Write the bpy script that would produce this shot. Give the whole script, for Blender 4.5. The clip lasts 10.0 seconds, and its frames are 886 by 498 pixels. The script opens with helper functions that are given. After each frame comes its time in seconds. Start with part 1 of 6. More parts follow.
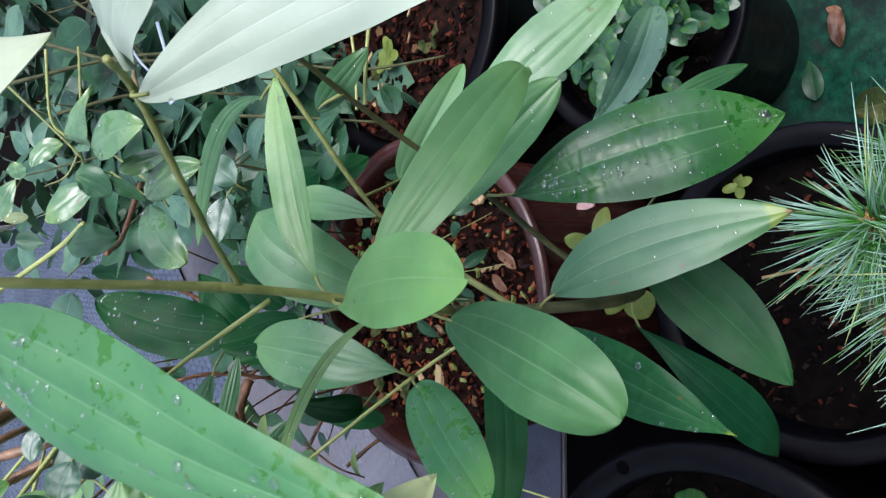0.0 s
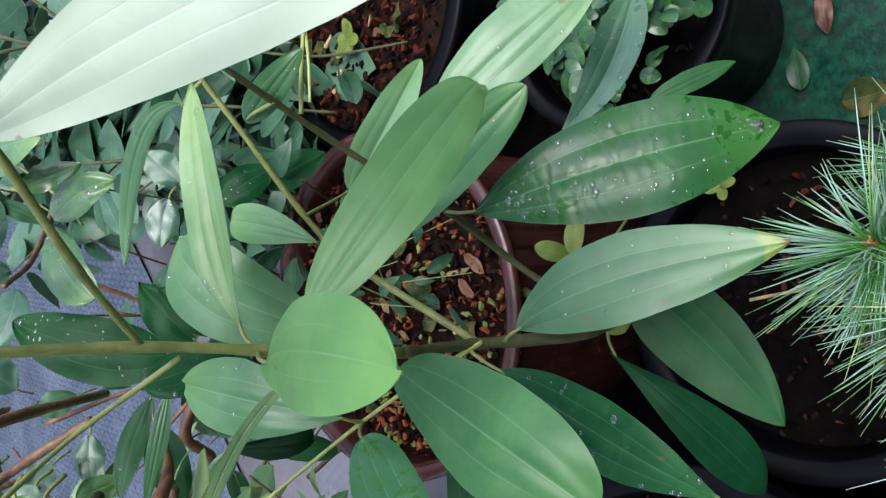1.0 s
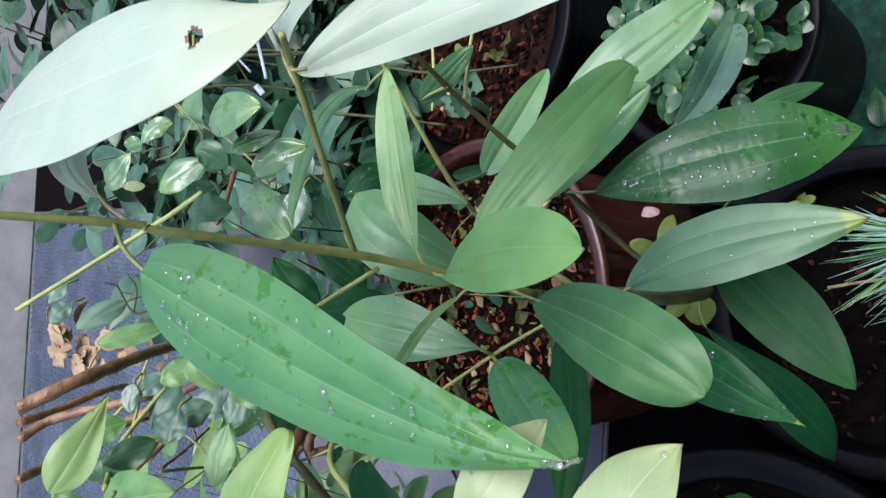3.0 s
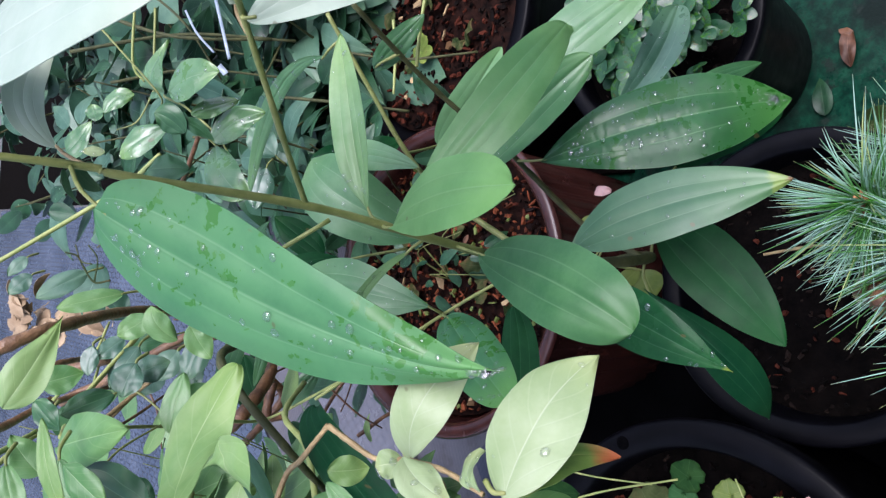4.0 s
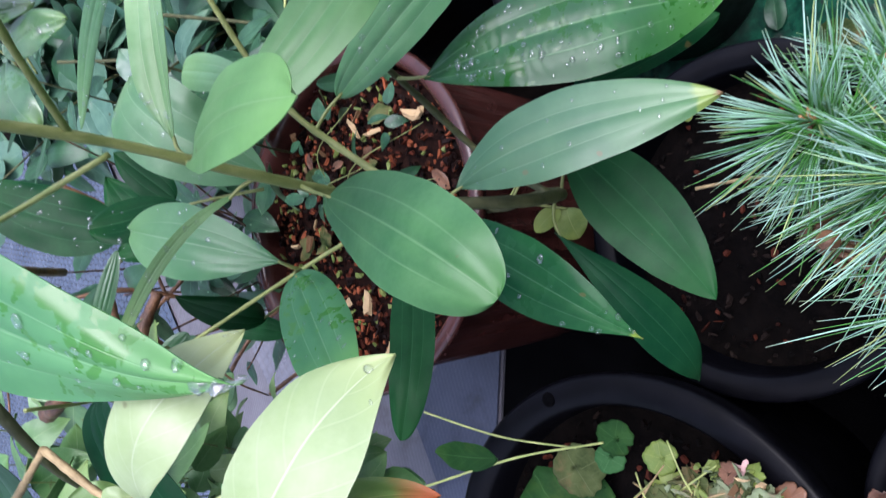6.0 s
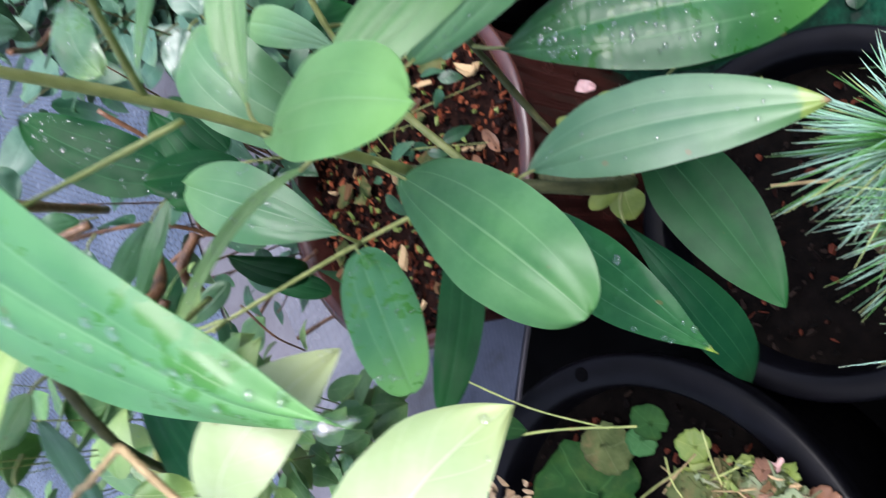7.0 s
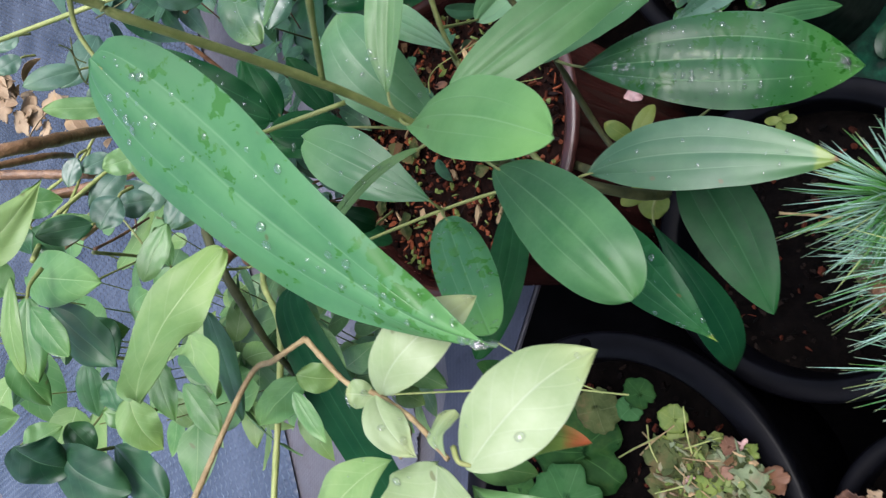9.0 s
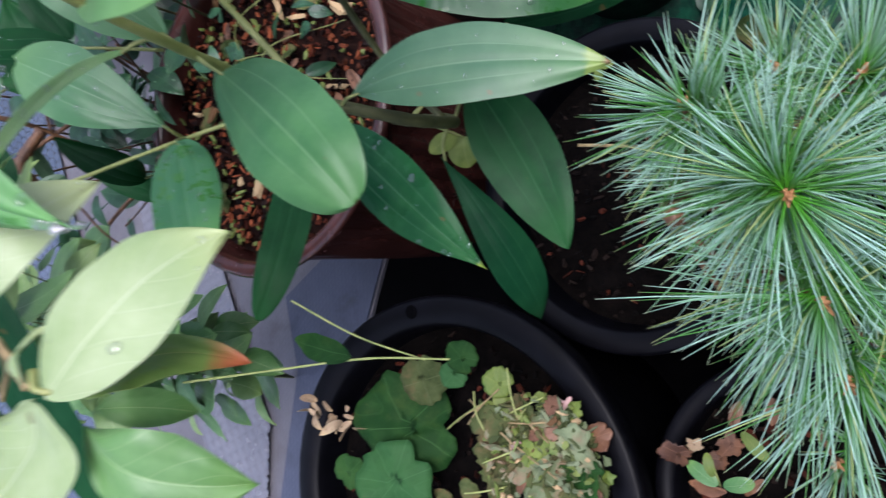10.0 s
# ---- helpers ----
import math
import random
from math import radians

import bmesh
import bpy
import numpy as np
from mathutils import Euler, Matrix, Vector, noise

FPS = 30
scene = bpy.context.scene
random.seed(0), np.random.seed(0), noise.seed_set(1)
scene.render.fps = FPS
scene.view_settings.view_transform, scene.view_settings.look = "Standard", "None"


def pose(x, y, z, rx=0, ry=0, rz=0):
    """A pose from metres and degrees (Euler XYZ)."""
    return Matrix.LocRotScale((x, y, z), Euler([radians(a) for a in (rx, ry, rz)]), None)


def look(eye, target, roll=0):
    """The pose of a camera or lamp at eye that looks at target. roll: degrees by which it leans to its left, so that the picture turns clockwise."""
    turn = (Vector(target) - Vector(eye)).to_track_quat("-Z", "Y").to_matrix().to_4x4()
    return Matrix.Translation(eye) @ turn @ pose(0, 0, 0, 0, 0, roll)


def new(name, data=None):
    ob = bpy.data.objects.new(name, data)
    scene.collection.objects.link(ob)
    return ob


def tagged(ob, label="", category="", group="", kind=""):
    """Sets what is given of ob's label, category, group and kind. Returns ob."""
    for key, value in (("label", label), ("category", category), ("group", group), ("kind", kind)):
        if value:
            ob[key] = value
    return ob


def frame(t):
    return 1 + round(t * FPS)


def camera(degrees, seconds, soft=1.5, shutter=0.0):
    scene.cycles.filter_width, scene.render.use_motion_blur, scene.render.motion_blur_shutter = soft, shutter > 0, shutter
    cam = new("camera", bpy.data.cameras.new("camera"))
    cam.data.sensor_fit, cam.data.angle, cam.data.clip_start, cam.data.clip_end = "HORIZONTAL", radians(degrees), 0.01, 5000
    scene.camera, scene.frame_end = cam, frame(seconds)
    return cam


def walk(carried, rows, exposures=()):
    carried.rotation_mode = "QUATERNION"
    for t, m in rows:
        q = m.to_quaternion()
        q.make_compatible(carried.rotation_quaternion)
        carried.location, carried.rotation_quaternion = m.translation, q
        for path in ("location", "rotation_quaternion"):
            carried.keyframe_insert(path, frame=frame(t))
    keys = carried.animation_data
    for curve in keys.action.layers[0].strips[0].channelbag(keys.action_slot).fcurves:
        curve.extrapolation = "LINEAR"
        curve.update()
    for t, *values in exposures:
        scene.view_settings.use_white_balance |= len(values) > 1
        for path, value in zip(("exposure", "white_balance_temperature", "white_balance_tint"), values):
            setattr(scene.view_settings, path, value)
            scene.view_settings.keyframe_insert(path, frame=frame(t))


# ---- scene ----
cam = camera(61.0, 10.0, soft=1.3, shutter=0.3)
# seconds, eye, target, roll: the camera is held upright, so the picture's left is up
ROWS = [
    (0, (0.0051, -0.0224, 1.1644), (0.0021, 0.4083, 0.7467), -90.78),
    (0.5, (0.0308, 0.0010, 1.1313), (0.0191, 0.4261, 0.7080), -91.91),
    (1, (0.0417, 0.0164, 1.1026), (0.0175, 0.4334, 0.6718), -93.16),
    (1.5, (0.0327, 0.0184, 1.0976), (0.0013, 0.4288, 0.6609), -93.54),
    (2, (0.0318, -0.0002, 1.1584), (0.0179, 0.4382, 0.7490), -91.13),
    (2.2, (0.0265, -0.0005, 1.1935), (0.0233, 0.4463, 0.7930), -89.34),
    (3.3, (-0.0333, -0.0307, 1.2240), (-0.0227, 0.4151, 0.8225), -85.47),
    (3.5, (-0.0401, -0.0339, 1.2254), (-0.0291, 0.4072, 0.8189), -85.46),
    (4, (-0.0545, -0.0531, 1.2235), (-0.0408, 0.3811, 0.8096), -85.46),
    (4.5, (-0.0537, -0.0559, 1.2122), (-0.0404, 0.3761, 0.7960), -85.94),
    (5, (-0.0429, -0.0555, 1.1911), (-0.0354, 0.3667, 0.7648), -87.09),
    (5.5, (-0.0453, -0.0482, 1.1390), (-0.0398, 0.3759, 0.7147), -87.22),
    (5.7, (-0.0461, -0.0387, 1.1124), (-0.0506, 0.3815, 0.6841), -88.84),
    (6.8, (-0.0316, 0.0238, 1.0686), (-0.1385, 0.4228, 0.6335), -93.20),
    (7, (-0.0209, 0.0213, 1.0945), (-0.1067, 0.4371, 0.6705), -91.38),
    (7.5, (-0.0397, -0.0042, 1.1863), (-0.0798, 0.4215, 0.7654), -87.21),
    (8, (-0.0395, 0.0183, 1.2262), (-0.1333, 0.4372, 0.8071), -88.24),
    (8.5, (-0.0068, 0.0340, 1.2126), (-0.1491, 0.4142, 0.7708), -86.48),
    (9, (-0.0031, -0.0167, 1.2155), (-0.1223, 0.3870, 0.7880), -85.92),
    (9.5, (-0.0219, -0.0481, 1.1823), (-0.1397, 0.3358, 0.7364), -86.98),
    (10, (-0.0391, -0.0542, 1.0912), (-0.1337, 0.2909, 0.6096), -87.24),
]
walk(cam, [(t, look(eye, target, roll)) for t, eye, target, roll in ROWS],
     [(0.0, 1.12, 6000, 15), (0.5, 1.18, 6150, 12), (1.5, 1.28, 6150, 12), (2.2, 1.47, 6150, 11), (3.3, 1.00, 5980, 18), (4.2, 1.18, 5900, 19), (5.7, 1.4, 5800, 20), (6.8, 1.65, 6050, 16), (7.5, 1.45, 6100, 15), (8.3, 1.13, 6150, 14), (9.5, 1.18, 6150, 14), (10.0, 1.23, 5980, 18)])

# ---- light ----
world = bpy.data.worlds.new("world")
scene.world = world
world.use_nodes = True
wn, wl = world.node_tree.nodes, world.node_tree.links
sky = wn.new("ShaderNodeTexSky")
sky.sky_type = "NISHITA"
sky.sun_disc = False
sky.sun_elevation = radians(67)
sky.sun_rotation = radians(144)
sky.air_density, sky.dust_density, sky.ozone_density = 1.0, 4.0, 1.0
cloud = wn.new("ShaderNodeHueSaturation")
cloud.inputs["Saturation"].default_value = 0.7
wl.new(sky.outputs["Color"], cloud.inputs["Color"])
wl.new(cloud.outputs["Color"], wn["Background"].inputs["Color"])
wn["Background"].inputs["Strength"].default_value = 0.178
sun_data = bpy.data.lights.new("sun", "SUN")
sun_data.energy, sun_data.angle, sun_data.color = 0.86, radians(38), (0.97, 0.98, 1.0)
sun = new("sun", sun_data)
sun.matrix_world = look((0.5, -0.7, 2.0), (0, 0, 0))

# ---- materials ----


class Nodes:
    """A small builder for one node material."""

    def __init__(self, name):
        self.mat = bpy.data.materials.new(name)
        self.mat.use_nodes = True
        self.tree = self.mat.node_tree
        self.bsdf = self.tree.nodes["Principled BSDF"]
        self.out = self.tree.nodes["Material Output"]
        self._coords = None

    def add(self, kind, **inputs):
        node = self.tree.nodes.new(kind)
        for key, value in inputs.items():
            self.put(node.inputs[key.replace("_", " ")], value)
        return node

    def put(self, socket, value):
        if isinstance(value, bpy.types.NodeSocket):
            self.tree.links.new(value, socket)
        elif isinstance(value, tuple) and len(value) == 3 and socket.type == "RGBA":
            socket.default_value = (*value, 1)
        else:
            socket.default_value = value

    def set(self, key, value):
        self.put(self.bsdf.inputs[key], value)

    def math(self, op, a, b=0.0, c=0.0, clamp=False):
        node = self.tree.nodes.new("ShaderNodeMath")
        node.operation, node.use_clamp = op, clamp
        for i, v in enumerate((a, b, c)):
            self.put(node.inputs[i], v)
        return node.outputs[0]

    def ramp(self, value, lo, hi, a=0.0, b=1.0):
        node = self.tree.nodes.new("ShaderNodeMapRange")
        node.interpolation_type = "SMOOTHSTEP"
        for i, v in enumerate((value, lo, hi, a, b)):
            self.put(node.inputs[i], v)
        return node.outputs[0]

    def mix(self, fac, a, b):
        node = self.tree.nodes.new("ShaderNodeMix")
        node.data_type = "RGBA"
        self.put(node.inputs[0], fac)
        self.put(node.inputs[6], a)
        self.put(node.inputs[7], b)
        return node.outputs[2]

    def noise(self, scale, detail=3.0, rough=0.5, vector=None, distort=0.0):
        node = self.add("ShaderNodeTexNoise", Scale=scale, Detail=detail, Roughness=rough, Distortion=distort)
        self.put(node.inputs["Vector"], vector if vector else self.coords())
        return node.outputs[0]

    def coords(self):
        if self._coords is None:
            self._coords = self.tree.nodes.new("ShaderNodeTexCoord").outputs["Object"]
        return self._coords

    def uv(self):
        node = self.tree.nodes.new("ShaderNodeSeparateXYZ")
        self.put(node.inputs[0], self.tree.nodes.new("ShaderNodeTexCoord").outputs["UV"])
        return node.outputs[0], node.outputs[1]

    def random(self):
        return self.tree.nodes.new("ShaderNodeObjectInfo").outputs["Random"]

    def island(self):
        return self.tree.nodes.new("ShaderNodeNewGeometry").outputs["Random Per Island"]

    def bump(self, height, strength=0.3, distance=0.001):
        node = self.add("ShaderNodeBump", Strength=strength, Distance=distance, Height=height)
        self.set("Normal", node.outputs[0])
        return node.outputs[0]


def leaf_material(name, dark, light, vein, rough=0.38, nerves=True, wet=0.0, burn=None, sheer=0.22, blotch=None, island=False, shine=0.55, tip=0.3, film=(0.05, 0.16, 0.015), ridge=0.14, rust=None):
    """A leaf blade: three nerves or a feathered net, uneven green, a younger tip, wet patches and a scorched end."""
    m = Nodes(name)
    along, across = m.uv()
    side = m.math("ABSOLUTE", m.math("MULTIPLY_ADD", across, 2.0, -1.0))
    vary = m.island() if island else m.random()
    broad = m.noise(14.0, 2.0)
    tone = m.math("ADD", m.noise(44.0, 4.0, 0.55), m.math("MULTIPLY", m.math("SUBTRACT", vary, 0.5), 0.4))
    tone = m.math("ADD", tone, m.math("MULTIPLY", m.math("SUBTRACT", broad, 0.5), 0.6))
    fine = m.noise(420.0, 2.0)
    green = m.mix(m.ramp(m.math("MULTIPLY_ADD", fine, 0.16, tone), 0.25, 0.95), dark, light)
    young = tuple(min(0.85, c * k) for c, k in zip(light, (1.5, 1.3, 0.8)))
    green = m.mix(m.math("MULTIPLY", m.ramp(m.math("MULTIPLY_ADD", broad, 0.2, along), 0.72, 1.1), tip), green, young)
    green = m.mix(m.ramp(along, 0.0, 0.3, 0.18, 0.0), green, tuple(c * 0.7 for c in dark))
    rib = m.ramp(side, 0.008, 0.032, 1.0, 0.0)
    if nerves:
        lateral = m.ramp(m.math("ABSOLUTE", m.math("SUBTRACT", side, m.math("MULTIPLY_ADD", along, -0.12, 0.52))), 0.005, 0.026, 0.75, 0.0)
        lateral = m.math("MULTIPLY", lateral, m.ramp(along, 0.6, 0.92, 1.0, 0.0))
        rung = m.math("SINE", m.math("MULTIPLY", m.math("ADD", along, m.math("MULTIPLY", m.noise(36.0, 2.0), 0.14)), 150.0))
        net = m.math("MULTIPLY", m.math("MULTIPLY_ADD", rung, 0.5, 0.5), m.ramp(m.noise(26.0, 2.0), 0.4, 0.7, ridge * 0.3, ridge))
    else:
        feather = m.math("SINE", m.math("MULTIPLY", m.math("SUBTRACT", m.math("ADD", along, m.math("MULTIPLY", m.noise(40.0, 1.0), 0.06)), m.math("MULTIPLY", side, 0.3)), 36.0))
        lateral = m.ramp(feather, 0.93, 1.0, 0.0, 0.22)
        net = m.math("MULTIPLY", m.noise(160.0, 2.0), 0.3)
    veins = m.math("MAXIMUM", rib, lateral)
    colour = m.mix(m.math("MULTIPLY", veins, 0.55 if nerves else 0.7), green, vein)
    colour = m.mix(m.math("MULTIPLY", m.ramp(side, 0.975, 0.998), 0.25), colour, vein)
    colour = m.mix(m.math("MULTIPLY", m.ramp(m.noise(75.0, 1.0), 0.77, 0.8), 0.6), colour, (0.1, 0.07, 0.025))
    gloss = m.math("MULTIPLY_ADD", m.noise(30.0, 4.0, 0.6), 0.3, rough - 0.15)
    if blotch:
        colour = m.mix(m.ramp(m.noise(26.0, 5.0, 0.65), 0.5, 0.75), colour, blotch)
    if rust:
        colour = m.mix(m.ramp(m.math("MULTIPLY_ADD", m.noise(40.0, 4.0, 0.6), 0.5, along), rust, rust + 0.22), colour, (0.36, 0.1, 0.035))
    if wet:
        where = m.math("ADD", m.noise(120.0, 3.0, 0.55, distort=0.4), m.math("MULTIPLY", m.math("SUBTRACT", m.noise(24.0, 2.0), 0.5), 0.7))
        water = m.ramp(where, 0.67 - wet, 0.695 - wet)
        colour = m.mix(m.math("MULTIPLY", water, 0.75), colour, film)
        gloss = m.math("MULTIPLY", gloss, m.math("MULTIPLY_ADD", water, -0.45, 1.0))
    if burn:
        scorch = m.ramp(m.math("MULTIPLY_ADD", m.noise(120.0, 3.0), 0.06, along), burn, burn + 0.02)
        colour = m.mix(m.math("MULTIPLY", scorch, 0.8), colour, (0.22, 0.3, 0.05))
        colour = m.mix(m.ramp(m.math("MULTIPLY_ADD", m.noise(200.0, 3.0), 0.05, along), burn + 0.05, burn + 0.06), colour, (0.2, 0.11, 0.04))
    m.set("Base Color", colour)
    m.set("Roughness", m.math("MAXIMUM", gloss, 0.06))
    m.set("Specular IOR Level", shine)
    m.bump(m.math("ADD", m.math("ADD", net, m.math("MULTIPLY", veins, -0.55)), m.math("MULTIPLY", fine, 0.25)), 0.4, 0.0006)
    glow = m.add("ShaderNodeBsdfTranslucent")
    m.put(glow.inputs["Color"], m.mix(0.5, colour, (0.17, 0.34, 0.07)))
    both = m.tree.nodes.new("ShaderNodeMixShader")
    both.inputs[0].default_value = sheer
    m.tree.links.new(m.bsdf.outputs[0], both.inputs[1])
    m.tree.links.new(glow.outputs[0], both.inputs[2])
    m.tree.links.new(both.outputs[0], m.out.inputs["Surface"])
    return m.mat


def plain_material(name, a, b, scale=30.0, rough=0.6, relief=0.3, fine=220.0, metal=0.0, per=None, spread=0.5, gloss=0.5):
    m = Nodes(name)
    tone = m.noise(scale, 5.0, 0.6)
    if per:
        tone = m.math("ADD", tone, m.math("MULTIPLY", m.math("SUBTRACT", m.island() if per == "island" else m.random(), 0.5), spread))
    m.set("Base Color", m.mix(m.ramp(tone, 0.25, 0.8), a, b))
    m.set("Roughness", m.math("MULTIPLY_ADD", m.noise(scale * 2.3, 3.0), 0.25, rough - 0.12))
    m.set("Metallic", metal)
    m.set("Specular IOR Level", gloss)
    m.bump(m.noise(fine, 4.0, 0.6), relief, 0.002)
    return m.mat


MID = leaf_material("leaf_mid_green", (0.022, 0.095, 0.033), (0.05, 0.15, 0.055), (0.13, 0.25, 0.12), 0.36)
IVY = leaf_material("leaf_ivy", (0.009, 0.038, 0.008), (0.028, 0.08, 0.018), (0.05, 0.115, 0.036), 0.62, nerves=False, sheer=0.08, shine=0.08, blotch=(0.03, 0.06, 0.012))
IVY_LIGHT = leaf_material("leaf_ivy_light", (0.012, 0.055, 0.016), (0.032, 0.1, 0.03), (0.07, 0.15, 0.06), 0.6, nerves=False, sheer=0.1, shine=0.1)
MID_BURNT = leaf_material("leaf_mid_green_scorched_tip", (0.03, 0.115, 0.045), (0.065, 0.175, 0.072), (0.13, 0.25, 0.13), 0.5, burn=0.955, shine=0.85, tip=0.5)
FRESH = leaf_material("leaf_fresh_green", (0.085, 0.24, 0.066), (0.14, 0.315, 0.105), (0.2, 0.36, 0.16), 0.44, sheer=0.3, shine=0.6)
BRIGHT = leaf_material("leaf_bright_green", (0.19, 0.37, 0.13), (0.32, 0.52, 0.25), (0.46, 0.62, 0.36), 0.4, sheer=0.35, shine=0.8)
# Base green lightened, so the colour carries part of the sky sheen.
SHEEN = leaf_material("leaf_painted_sheen_green", (0.068, 0.2, 0.075), (0.14, 0.29, 0.13), (0.22, 0.37, 0.2), 0.36, shine=0.6)
FRESH_WET = leaf_material("leaf_fresh_green_damp", (0.042, 0.175, 0.066), (0.085, 0.255, 0.096), (0.17, 0.35, 0.17), 0.48, wet=0.06, sheer=0.24, shine=0.46, tip=0.9, film=(0.04, 0.18, 0.016))
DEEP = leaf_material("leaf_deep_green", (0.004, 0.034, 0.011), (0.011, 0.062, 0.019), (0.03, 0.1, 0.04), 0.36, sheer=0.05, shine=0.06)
BLOOM = leaf_material("leaf_greyed_green", (0.03, 0.095, 0.055), (0.07, 0.16, 0.1), (0.14, 0.24, 0.16), 0.36, wet=0.03, sheer=0.15, shine=0.8, film=(0.015, 0.07, 0.02))
SATIN = leaf_material("leaf_satin_green", (0.026, 0.115, 0.036), (0.07, 0.195, 0.068), (0.15, 0.28, 0.13), 0.44, shine=0.42)
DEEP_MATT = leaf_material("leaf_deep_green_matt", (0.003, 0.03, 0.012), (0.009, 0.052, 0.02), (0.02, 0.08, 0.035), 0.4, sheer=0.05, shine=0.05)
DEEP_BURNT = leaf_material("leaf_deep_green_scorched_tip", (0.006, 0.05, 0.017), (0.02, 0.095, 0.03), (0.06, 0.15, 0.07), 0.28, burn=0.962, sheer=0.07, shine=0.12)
DAMP = leaf_material("leaf_damp_green", (0.012, 0.075, 0.022), (0.034, 0.135, 0.038), (0.12, 0.25, 0.11), 0.36, wet=0.07, shine=0.36, tip=0.8, film=(0.01, 0.085, 0.006), ridge=0.9)
# Near-white base: the glare of the sky is put into the leaf colour.
PALE = leaf_material("leaf_pale_sky_glare", (0.4, 0.5, 0.39), (0.49, 0.58, 0.47), (0.56, 0.64, 0.53), 0.42, sheer=0.3, shine=0.45)
LIME = leaf_material("leaf_lime", (0.27, 0.37, 0.16), (0.4, 0.49, 0.27), (0.52, 0.59, 0.38), 0.42, nerves=False, sheer=0.3)
LEMON = leaf_material("leaf_yellow_green", (0.15, 0.29, 0.075), (0.26, 0.4, 0.14), (0.42, 0.54, 0.26), 0.42, nerves=False, sheer=0.3)
SOFT = leaf_material("leaf_soft_green", (0.06, 0.18, 0.045), (0.15, 0.3, 0.1), (0.3, 0.44, 0.2), 0.4, nerves=False, sheer=0.25)
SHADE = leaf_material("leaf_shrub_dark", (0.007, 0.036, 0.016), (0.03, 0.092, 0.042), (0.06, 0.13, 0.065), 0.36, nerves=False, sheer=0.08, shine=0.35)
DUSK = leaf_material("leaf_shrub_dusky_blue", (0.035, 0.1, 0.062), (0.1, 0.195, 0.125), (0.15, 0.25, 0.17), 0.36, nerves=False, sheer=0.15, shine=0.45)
GLAUCOUS = leaf_material("leaf_shrub_glaucous", (0.05, 0.15, 0.05), (0.12, 0.25, 0.1), (0.2, 0.32, 0.17), 0.26, nerves=False, wet=0.04, shine=1.0, tip=0.8)
WEED = leaf_material("leaf_creeper", (0.012, 0.055, 0.024), (0.038, 0.11, 0.046), (0.08, 0.16, 0.09), 0.26, nerves=False, wet=0.03, shine=0.45)
YELLOW = leaf_material("leaf_yellowing", (0.09, 0.14, 0.022), (0.17, 0.22, 0.045), (0.25, 0.28, 0.09), 0.5, nerves=False, blotch=(0.08, 0.15, 0.03), sheer=0.15, shine=0.3)
RUST = leaf_material("leaf_rusting", (0.1, 0.2, 0.04), (0.18, 0.28, 0.06), (0.28, 0.32, 0.1), 0.4, nerves=False, rust=0.98)
DEAD = leaf_material("leaf_dead", (0.06, 0.025, 0.014), (0.2, 0.095, 0.05), (0.26, 0.15, 0.09), 0.5, nerves=False, sheer=0.1, shine=0.4)
WITHERED = leaf_material("leaf_withered_pale", (0.016, 0.03, 0.008), (0.085, 0.105, 0.038), (0.11, 0.13, 0.06), 0.8, nerves=False, sheer=0.1, blotch=(0.13, 0.085, 0.04), shine=0.08)
BLEACHED = leaf_material("leaf_withered_bleached", (0.075, 0.1, 0.045), (0.2, 0.245, 0.135), (0.23, 0.27, 0.17), 0.8, nerves=False, sheer=0.1, blotch=(0.28, 0.16, 0.11), shine=0.1)
DRY = leaf_material("leaf_dry_tan", (0.25, 0.17, 0.1), (0.45, 0.34, 0.22), (0.45, 0.34, 0.23), 0.75, nerves=False, sheer=0.1, shine=0.15, blotch=(0.2, 0.13, 0.07))
STEM = plain_material("stem_green", (0.15, 0.18, 0.045), (0.27, 0.29, 0.095), 60.0, 0.5, 0.4, 300.0)
STEM_YELLOW = plain_material("stem_yellow_green", (0.24, 0.3, 0.08), (0.38, 0.4, 0.14), 60.0, 0.5, 0.4, 300.0)
STEM_GREY = plain_material("stem_grey_green", (0.035, 0.042, 0.014), (0.09, 0.092, 0.034), 60.0, 0.6, 0.5, 260.0, gloss=0.3)
TWIG = plain_material("twig_tan", (0.19, 0.13, 0.055), (0.4, 0.3, 0.145), 80.0, 0.6, 0.6, 260.0)
BARK = plain_material("bark_brown", (0.05, 0.022, 0.012), (0.22, 0.105, 0.045), 60.0, 0.45, 0.8, 160.0)
BARK_RED = plain_material("bark_reddish", (0.1, 0.05, 0.025), (0.3, 0.17, 0.085), 90.0, 0.34, 1.0, 160.0)
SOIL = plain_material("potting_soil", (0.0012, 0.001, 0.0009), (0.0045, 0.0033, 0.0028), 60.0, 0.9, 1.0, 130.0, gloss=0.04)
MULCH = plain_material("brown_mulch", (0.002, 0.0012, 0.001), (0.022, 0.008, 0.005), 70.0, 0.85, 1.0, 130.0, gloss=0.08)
CHIP = plain_material("bark_chips", (0.008, 0.003, 0.002), (0.22, 0.06, 0.024), 25.0, 0.6, 0.6, 200.0, per="island", spread=1.4, gloss=0.12)
SOIL_CRUMB = plain_material("soil_crumbs", (0.0015, 0.0012, 0.001), (0.014, 0.009, 0.007), 60.0, 0.9, 0.8, 200.0, per="island", spread=1.0, gloss=0.08)
CHIP_DARK = plain_material("dark_bark_chips", (0.003, 0.0016, 0.0012), (0.07, 0.018, 0.01), 25.0, 0.7, 0.6, 200.0, per="island", spread=1.2, gloss=0.06)
SCRAP = plain_material("dry_scraps", (0.1, 0.055, 0.025), (0.42, 0.3, 0.16), 40.0, 0.7, 0.6, 200.0, per="island", spread=1.0, gloss=0.1)
